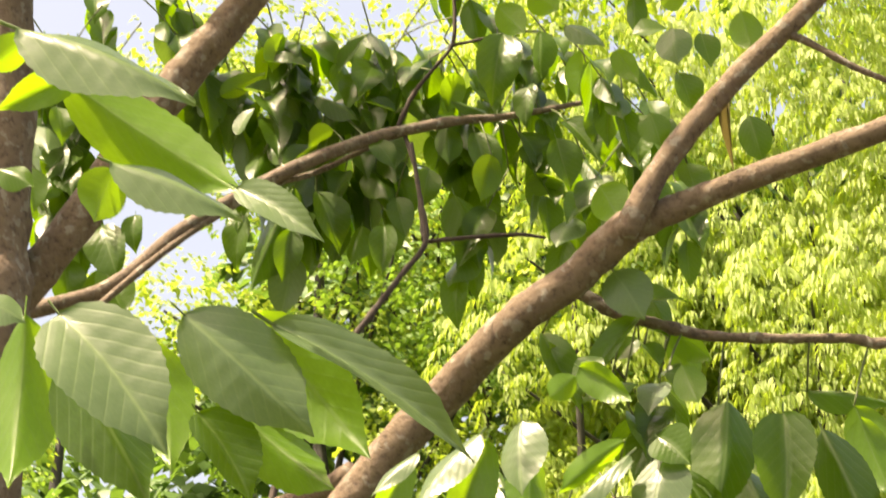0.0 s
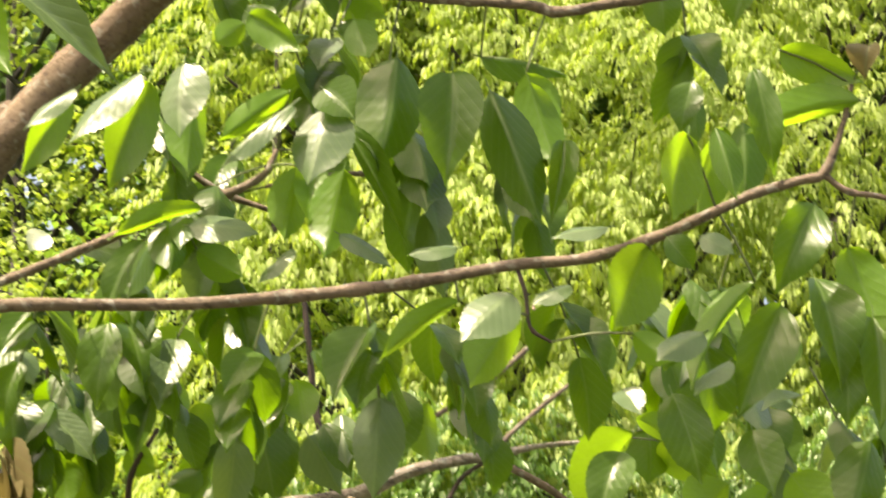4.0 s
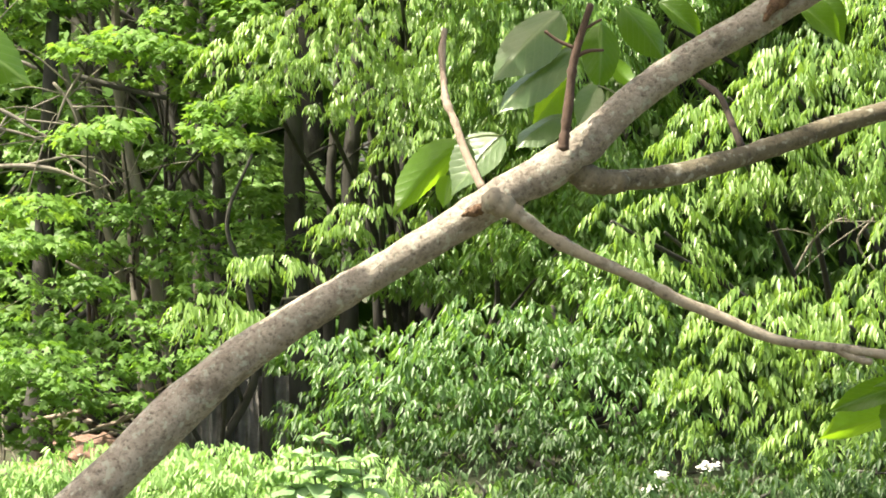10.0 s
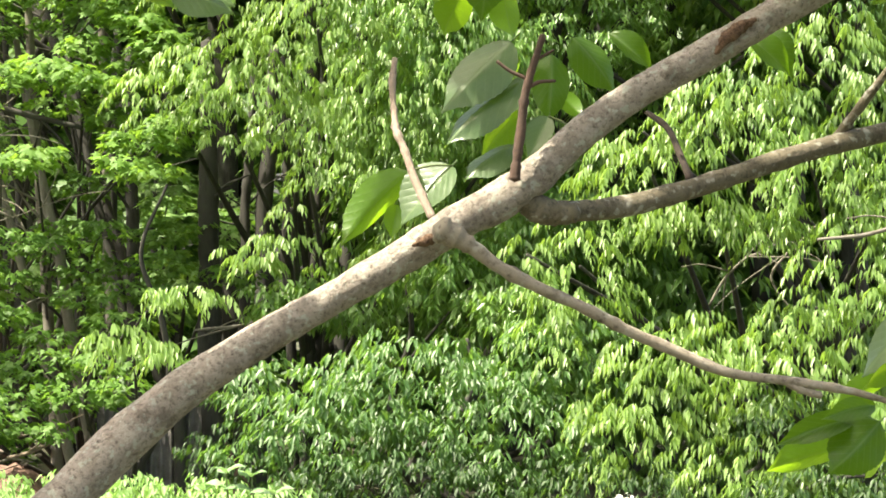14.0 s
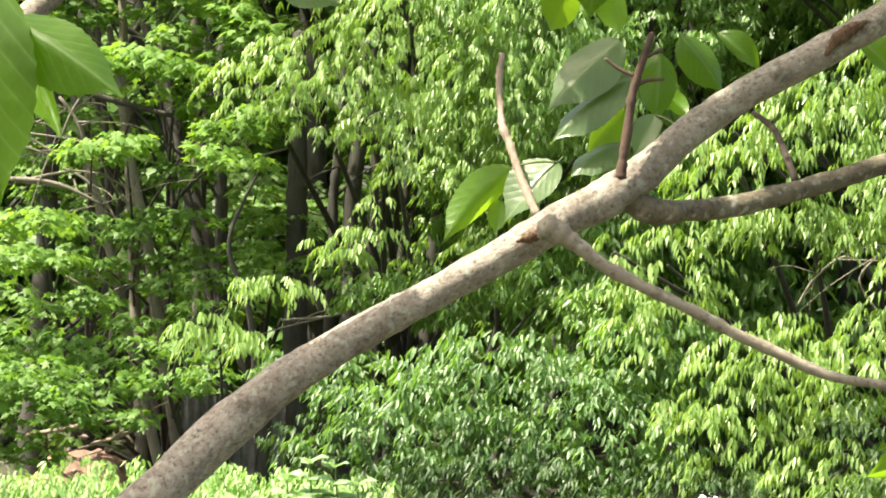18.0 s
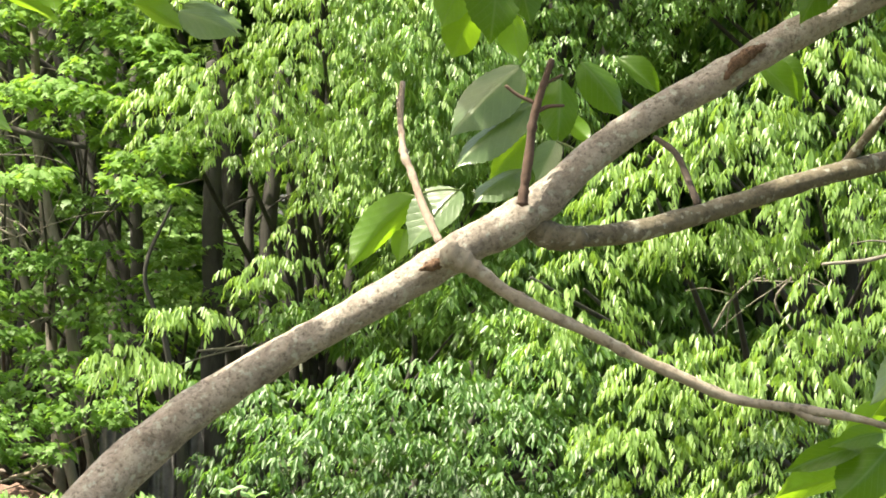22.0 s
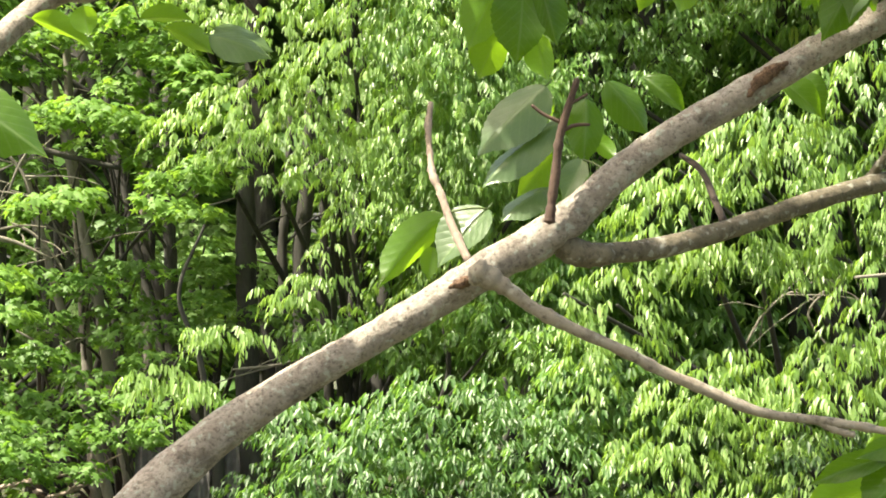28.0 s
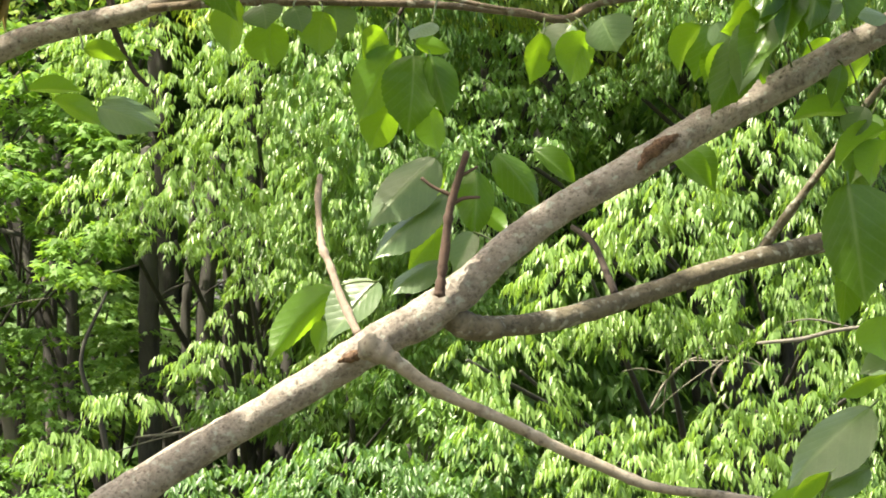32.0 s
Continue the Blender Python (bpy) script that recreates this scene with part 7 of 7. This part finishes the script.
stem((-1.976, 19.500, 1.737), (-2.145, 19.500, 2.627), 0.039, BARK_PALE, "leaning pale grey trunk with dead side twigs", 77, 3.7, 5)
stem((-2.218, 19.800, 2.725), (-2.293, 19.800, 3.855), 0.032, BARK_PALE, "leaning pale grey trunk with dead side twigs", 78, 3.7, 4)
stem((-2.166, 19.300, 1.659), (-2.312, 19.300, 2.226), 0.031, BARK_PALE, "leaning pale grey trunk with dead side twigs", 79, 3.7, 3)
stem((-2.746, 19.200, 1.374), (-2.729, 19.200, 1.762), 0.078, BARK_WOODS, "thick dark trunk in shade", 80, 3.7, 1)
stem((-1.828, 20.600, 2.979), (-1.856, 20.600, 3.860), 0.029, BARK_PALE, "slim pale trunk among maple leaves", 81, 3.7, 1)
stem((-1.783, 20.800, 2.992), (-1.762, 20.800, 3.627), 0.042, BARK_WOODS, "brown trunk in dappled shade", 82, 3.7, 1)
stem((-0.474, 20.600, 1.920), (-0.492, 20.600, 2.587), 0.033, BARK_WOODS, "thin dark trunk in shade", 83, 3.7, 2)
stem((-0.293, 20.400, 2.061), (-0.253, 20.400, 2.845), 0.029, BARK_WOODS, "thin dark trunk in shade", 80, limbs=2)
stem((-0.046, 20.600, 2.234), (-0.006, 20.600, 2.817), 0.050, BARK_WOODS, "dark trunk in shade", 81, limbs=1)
stem((3.132, 19.800, 3.439), (3.118, 19.800, 3.826), 0.052, BARK_WOODS, "dark trunk behind the drooping leaves", 82, limbs=1)


def bare_branch(points, wood, label, seed, forks=3):
    """A leafless branch caught in the undergrowth, with a few forked twigs."""
    rng = np.random.default_rng(seed)
    at = Vector(points[0][:3])
    ob = thing("bare_branch", at, label, "branch")
    child("stem", tube("stem", points, wood, 6, 5, 0.06, seed), ob)
    line = spline(points, 5)
    for i in range(forks):
        p = line[rng.integers(len(line) // 3, len(line))]
        d = rng.normal(0, 1, 3) * [0.3, 0.1, 0.2]
        child("twig", tube("twig", [(*p[:3], p[3] * 0.6), (*(p[:3] + d * 0.6), p[3] * 0.45), (*(p[:3] + d + [0, 0, -0.05]), p[3] * 0.25)], wood, 5, 4, 0.05, seed + i), ob)


bare_branch([(-2.469, 18.900, 3.203, 0.0267), (-2.182, 18.900, 3.123, 0.0229), (-1.837, 18.900, 3.043, 0.0191)], BARK_WOODS, "dark leafless branch among maple leaves", 1, 1)
bare_branch([(-3.128, 18.600, 3.040, 0.0150), (-2.864, 18.600, 2.924, 0.0150), (-2.732, 18.600, 2.839, 0.0113), (-2.582, 18.600, 2.755, 0.0075)], BARK_PALE, "pale dead branch among maple leaves", 2, 6)
bare_branch([(-3.128, 18.600, 2.870, 0.0113), (-2.826, 18.600, 2.803, 0.0113), (-2.619, 18.600, 2.740, 0.0075)], BARK_PALE, "pale dead branch among maple leaves", 3, 6)
bare_branch([(-3.166, 18.600, 2.550, 0.0150), (-2.827, 18.600, 2.576, 0.0188), (-2.545, 18.600, 2.543, 0.0150), (-2.263, 18.600, 2.419, 0.0075)], BARK_PALE, "pale dead branch among maple leaves", 4, 5)
bare_branch([(-2.385, 18.700, 3.211, 0.0113), (-2.492, 18.700, 3.041, 0.0113), (-2.569, 18.700, 2.845, 0.0076)], BARK_PALE, "pale dead twigs among maple leaves", 5, 6)
bare_branch([(-2.575, 18.700, 3.137, 0.0113), (-2.470, 18.700, 3.003, 0.0113), (-2.406, 18.700, 2.850, 0.0076)], BARK_PALE, "pale dead twigs among maple leaves", 6, 5)
bare_branch([(-2.553, 18.800, 2.668, 0.0076), (-2.401, 18.800, 2.590, 0.0114), (-2.231, 18.800, 2.405, 0.0076)], BARK_PALE, "pale dead twigs among maple leaves", 7, 5)
bare_branch([(-2.532, 18.900, 1.947, 0.0076), (-2.341, 18.900, 1.830, 0.0115), (-2.197, 18.900, 1.645, 0.0115)], BARK_PALE, "thin pale dead branch in the shade", 8, 3)
bare_branch([(-2.703, 18.800, 3.243, 0.0152), (-2.856, 18.800, 3.302, 0.0114), (-3.161, 18.800, 3.325, 0.0114)], BARK_PALE, "thin pale dead branch in the shade", 9, 4)
bare_branch([(2.666, 16.000, 2.156, 0.0097), (2.929, 16.000, 2.181, 0.0145), (3.127, 16.000, 2.228, 0.0129), (3.392, 16.000, 2.259, 0.0097)], BARK_PALE, "thin grey branch among drooping leaves", 5, 2)
bare_branch([(2.240, 17.600, 1.809, 0.0071), (2.348, 17.600, 1.987, 0.0089), (2.527, 17.600, 2.130, 0.0071), (2.706, 17.600, 2.059, 0.0053)], BARK_PALE, "pale dead twigs in a dark hollow", 6, 6)
bare_branch([(2.776, 17.600, 1.756, 0.0071), (2.634, 17.600, 1.988, 0.0089), (2.778, 17.600, 2.166, 0.0071), (2.922, 17.600, 2.310, 0.0053)], BARK_PALE, "pale dead twigs in a dark hollow", 7, 6)
bare_branch([(-1.075, 19.000, 1.676, 0.0096), (-0.731, 19.000, 1.715, 0.0115), (-0.463, 19.000, 1.830, 0.0077)], BARK_PALE, "fallen grey branch in the shade", 8, 3)


# the earth bank with its sheet of tin
def earth_bank(centre, half, seed):
    rng = np.random.default_rng(seed)
    cx, cy, top = centre
    n, m = 26, 12
    verts, faces = [], []
    for j in range(m + 1):
        for i in range(n + 1):
            u, v = i / n * 2 - 1, j / m * 2 - 1
            x, y = cx + u * half[0], cy + v * half[1]
            lift = max(0.0, 1 - abs(u) ** 2.6) * max(0.0, 1 - abs(v) ** 2)
            g = ground_height(x, y) - 0.04
            verts.append((x, y, g + (top - g) * lift * (0.85 + 0.15 * noise.noise(Vector((x * 3, y * 3, 0)))) + 0.09 * noise.noise(Vector((x * 7, y * 7, 3))) * lift))
    for j in range(m):
        for i in range(n):
            a = j * (n + 1) + i
            faces.append((a, a + 1, a + n + 2, a + n + 1))
    tagged(child("earth_bank", mesh_of("earth_bank", verts, faces, EARTH), None), "bare bank of reddish earth under the trees", "bank", kind="structure")


earth_bank((-2.5, 19.7, 0.80), (0.5, 0.9), 3)
bare_branch([(-2.627, 18.900, 0.895, 0.0153), (-2.438, 18.900, 0.936, 0.0172), (-2.230, 18.900, 0.985, 0.0115)], BARK_DEAD, "short weathered log on the earth bank", 9, 1)

bare_branch([(-2.724, 18.600, 0.878, 0.0150), (-2.537, 18.600, 0.910, 0.0188), (-2.330, 18.600, 0.950, 0.0150)], BARK_DEAD, "weathered dead stick lying on the earth bank", 20, 1)
bare_branch([(-2.291, 18.600, 0.830, 0.0113), (-2.160, 18.600, 0.861, 0.0150), (-1.992, 18.600, 0.931, 0.0113)], BARK_DEAD, "weathered dead stick lying on the earth bank", 21, 1)
bare_branch([(-2.385, 18.600, 0.791, 0.0113), (-2.253, 18.600, 0.823, 0.0113), (-2.122, 18.600, 0.802, 0.0075)], BARK_PALE, "weathered dead stick lying on the earth bank", 22, 1)
bare_branch([(-2.969, 18.600, 0.883, 0.0113), (-2.929, 18.600, 0.696, 0.0113), (-2.889, 18.600, 0.546, 0.0113)], BARK_PALE, "weathered dead stick lying on the earth bank", 23, 1)
bare_branch([(-2.913, 18.600, 0.921, 0.0075), (-2.903, 18.600, 0.733, 0.0113), (-2.916, 18.600, 0.564, 0.0113)], BARK_PALE, "weathered dead stick lying on the earth bank", 24, 1)
bare_branch([(-2.663, 18.600, 0.511, 0.0075), (-2.608, 18.600, 0.605, 0.0075), (-2.534, 18.600, 0.681, 0.0075)], BARK_PALE, "weathered dead stick lying on the earth bank", 25, 1)


def stone(at, radius, seed):
    """A rough angular stone."""
    bm = bmesh.new()
    bmesh.ops.create_icosphere(bm, subdivisions=2, radius=radius)
    for v in bm.verts:
        v.co *= 1 + 0.35 * noise.noise(v.co * 1.6 / radius + Vector((seed, 0, 0)))
        v.co.z *= 0.6
    me = bpy.data.meshes.new("stone")
    bm.to_mesh(me)
    bm.free()
    me.materials.append(STONE)
    ob = tagged(new("stone", me), "rough reddish grey stone on the earth bank", "stone", "stones on the bank")
    ob.location = at


for i, (at, radius) in enumerate((((-2.612, 18.750, 0.750), 0.034), ((-2.498, 18.750, 0.724), 0.027), ((-2.367, 18.750, 0.866), 0.030), ((-2.261, 18.750, 0.886), 0.023), ((-2.670, 18.750, 0.836), 0.023), ((-2.460, 18.750, 0.778), 0.023), ((-2.195, 18.750, 0.788), 0.030), ((-2.101, 18.750, 0.842), 0.023), ((-2.554, 18.750, 0.656), 0.030), ((-2.421, 18.750, 0.638), 0.023))):
    stone(at, radius, i * 3.7)


def tin_sheet(centre, width, height):
    """An upright sheet of corrugated tin against two posts."""
    x0, y0, z0 = centre
    ob = thing("tin_sheet", (x0, y0, z0 - height / 2), "dark weathered corrugated tin sheet against posts", "sheet")
    n, rows = 60, 2
    verts, faces = [], []
    for layer in (0, 0.004):
        for r in range(rows):
            for i in range(n + 1):
                verts.append((x0 + (i / n - 0.5) * width, y0 + layer + 0.012 * math.sin(i / n * math.pi * 22), z0 + (r - 0.5) * height))
    w = n + 1
    for i in range(n):
        faces.append((i, i + 1, w + i + 1, w + i))
        faces.append((2 * w + i + 1, 2 * w + i, 3 * w + i, 3 * w + i + 1))
        faces.append((w + i, w + i + 1, 3 * w + i + 1, 3 * w + i))
    child("sheet", mesh_of("sheet", verts, faces, TIN), ob)
    for dx in (-0.08, 0.3):
        child("post", tube("post", [(x0 + dx * width, y0 - 0.05, ground_height(x0, y0) - 0.05, 0.045), (x0 + dx * width, y0 - 0.05, z0, 0.043), (x0 + dx * width, y0 - 0.05, z0 + height * 0.62, 0.04)], BARK_WOODS, 10, 4, 0.04, 5), ob)


tin_sheet((-1.415, 19.400, 0.772), 0.72, 0.75)
earth_bank((-1.195, 20.000, 1.110), (0.5, 0.4), 4)

# low plants along the clearing's edge
HERBS = [(-0.66, 15.00, 0.63, 0.33, 0.35, 0.24), (-0.39, 15.00, 0.57, 0.27, 0.35, 0.18), (-1.41, 15.50, 0.64, 0.28, 0.35, 0.16), (-2.25, 15.50, 0.59, 0.34, 0.35, 0.14), (-1.03, 15.00, 0.52, 0.33, 0.35, 0.18), (-2.51, 15.50, 0.62, 0.38, 0.35, 0.19), (-2.01, 15.50, 0.60, 0.34, 0.35, 0.16), (-0.86, 15.00, 0.66, 0.36, 0.35, 0.18), (-2.89, 15.50, 0.75, 0.31, 0.35, 0.22), (-2.06, 15.50, 0.68, 0.38, 0.35, 0.17), (-1.55, 15.40, 0.68, 0.34, 0.35, 0.19), (-1.10, 15.20, 0.66, 0.34, 0.35, 0.20), (-0.66, 15.00, 0.65, 0.27, 0.35, 0.15)]
LOW = [(1.26, 15.60, 0.49, 0.44, 0.35, 0.19), (1.96, 15.60, 0.53, 0.47, 0.35, 0.19), (2.54, 15.70, 0.63, 0.44, 0.35, 0.25), (0.48, 15.60, 0.48, 0.44, 0.35, 0.16), (3.00, 15.80, 0.82, 0.38, 0.35, 0.29), (2.57, 16.30, 1.06, 0.36, 0.35, 0.30)]
woodland_tree("low shrub with drooping leaves at the wood's edge", (2.3, 16.4), (2.3, 16.2, 1.0), 0.03, LOW, "droop", 190, 0.075, LEAF_LOW_SHADE, BARK_WOODS, 27, "shrub", shape=SLIM)
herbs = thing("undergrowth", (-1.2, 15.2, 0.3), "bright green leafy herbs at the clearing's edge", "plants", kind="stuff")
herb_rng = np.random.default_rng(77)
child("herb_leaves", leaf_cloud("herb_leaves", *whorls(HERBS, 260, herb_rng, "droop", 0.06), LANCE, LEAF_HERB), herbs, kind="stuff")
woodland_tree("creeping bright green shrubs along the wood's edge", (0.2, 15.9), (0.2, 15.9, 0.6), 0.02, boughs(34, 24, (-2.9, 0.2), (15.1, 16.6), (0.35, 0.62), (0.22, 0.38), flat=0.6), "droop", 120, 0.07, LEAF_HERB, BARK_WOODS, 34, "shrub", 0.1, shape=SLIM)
woodland_tree("creeping dull green shrubs along the wood's edge", (1.8, 15.9), (1.8, 15.9, 0.6), 0.02, boughs(36, 22, (0.3, 3.3), (15.1, 16.6), (0.35, 0.62), (0.22, 0.38), flat=0.6), "droop", 120, 0.07, LEAF_LOW_SHADE, BARK_WOODS, 36, "shrub", 0.1, shape=SLIM)
woodland_tree("low leafy growth under the maples", (-2.4, 17.6), (-2.4, 17.6, 0.7), 0.02, boughs(35, 18, (-3.4, -1.4), (16.8, 18.4), (0.38, 0.52), (0.22, 0.36), flat=0.5), "droop", 110, 0.075, LEAF_UNDER_SHADE, BARK_WOODS, 35, "shrub", 0.1, shape=SLIM)
for i in range(40):
    x, y, z, rx, ry, rz = HERBS[i % len(HERBS)]
    px, py = x + herb_rng.uniform(-0.7, 0.7) * rx, y + herb_rng.uniform(-0.5, 0.5) * ry
    child("stalk", tube("stalk", [(px, py, ground_height(px, py) - 0.03, 0.006), (px + 0.03, py, (z + ground_height(px, py)) / 2, 0.005), (px, py, z + rz * 0.6, 0.003)], STALK, 5, 3, 0.02, i), herbs)


def flowering_plant(at, radius, seed):
    """A flat cluster of small cream flowers on a stalk."""
    rng = np.random.default_rng(seed)
    at = np.array(at)
    g = ground_height(at[0], at[1])
    ob = thing("flowering_plant", (at[0], at[1], g), "tall herb with a flat cluster of cream flowers", "plant", "flowering herbs")
    child("stalk", tube("stalk", [(at[0], at[1], g - 0.03, 0.006), (at[0] + 0.02, at[1], (g + at[2]) / 2, 0.005), (*at, 0.003)], STALK, 6, 4, 0.02, seed), ob)
    n = 90
    a, r = rng.random(n) * 6.283, radius * np.sqrt(rng.random(n))
    base = at + np.stack([np.cos(a) * r, np.sin(a) * r * 0.8, 0.012 + rng.normal(0, 0.012, n) - 0.4 * r * r / radius], 1)
    way = np.stack([np.cos(a * 5), np.sin(a * 5), rng.uniform(-0.1, 0.5, n)], 1)
    child("flower_head", leaf_cloud("flower_head", base, way, np.tile([0, -0.5, 0.9], (n, 1)) + rng.normal(0, 0.3, (n, 3)), np.full(n, 0.024), np.full(n, 0.022), LANCE, PETAL), ob, "flat head of cream white flowers")


for i, (at, radius) in enumerate((((1.174, 15.400, 0.568), 0.055), ((1.214, 15.400, 0.639), 0.030), ((1.467, 15.400, 0.695), 0.050), ((1.561, 15.400, 0.461), 0.050), ((1.639, 15.400, 0.468), 0.030), ((1.401, 15.400, 0.453), 0.030))):
    flowering_plant(at, radius, 90 + i)


def broad_weed(tip, seed):
    """An upright weed with pairs of broad, pale, toothed leaves up a soft stem."""
    rng = np.random.default_rng(seed)
    x, y, z = tip
    g = ground_height(x, y)
    ob = thing("broad_leaved_weed", (x, y, g), "upright weed with broad pale blue-green leaves", "plant", "broad-leaved weeds")
    child("stem", tube("stem", [(x, y, g - 0.03, 0.008), (x + 0.02, y, (g + z) / 2, 0.007), (x, y, z, 0.003)], STALK, 6, 4, 0.02, seed), ob)
    for level in range(4):
        for k in range(3):
            a = level * 1.1 + k * 2.094 + rng.uniform(-0.3, 0.3)
            long = (0.10 + 0.035 * level) * rng.uniform(0.85, 1.15)
            along = Vector((math.cos(a), math.sin(a), 0.35 - 0.28 * level)).normalized()
            up = Vector((rng.uniform(-0.2, 0.2), -0.2, 1.0))
            up = (up - along * up.dot(along)).normalized()
            m = Matrix((along, up.cross(along), up)).transposed().to_4x4()
            m.translation = Vector((x, y, z - 0.01 - 0.075 * level))
            blade = child("leaf", WEED[(level + k) % 2], ob)
            blade.matrix_world = m @ Matrix.Diagonal((long, long * 0.62, long, 1))


WEED = [leaflet_mesh(s, LEAF_WEED, f, 0.12, 0.014, 0.03) for s, f in ((41, 0.2), (42, -0.2))]
for i, tip in enumerate(((-0.780, 14.500, 0.813), (-0.664, 14.500, 0.902), (-0.532, 14.500, 0.883), (-0.414, 14.500, 0.788), (-0.618, 14.500, 0.713), (-0.743, 14.500, 0.653), (-0.480, 14.500, 0.656))):
    broad_weed(tip, 140 + i)
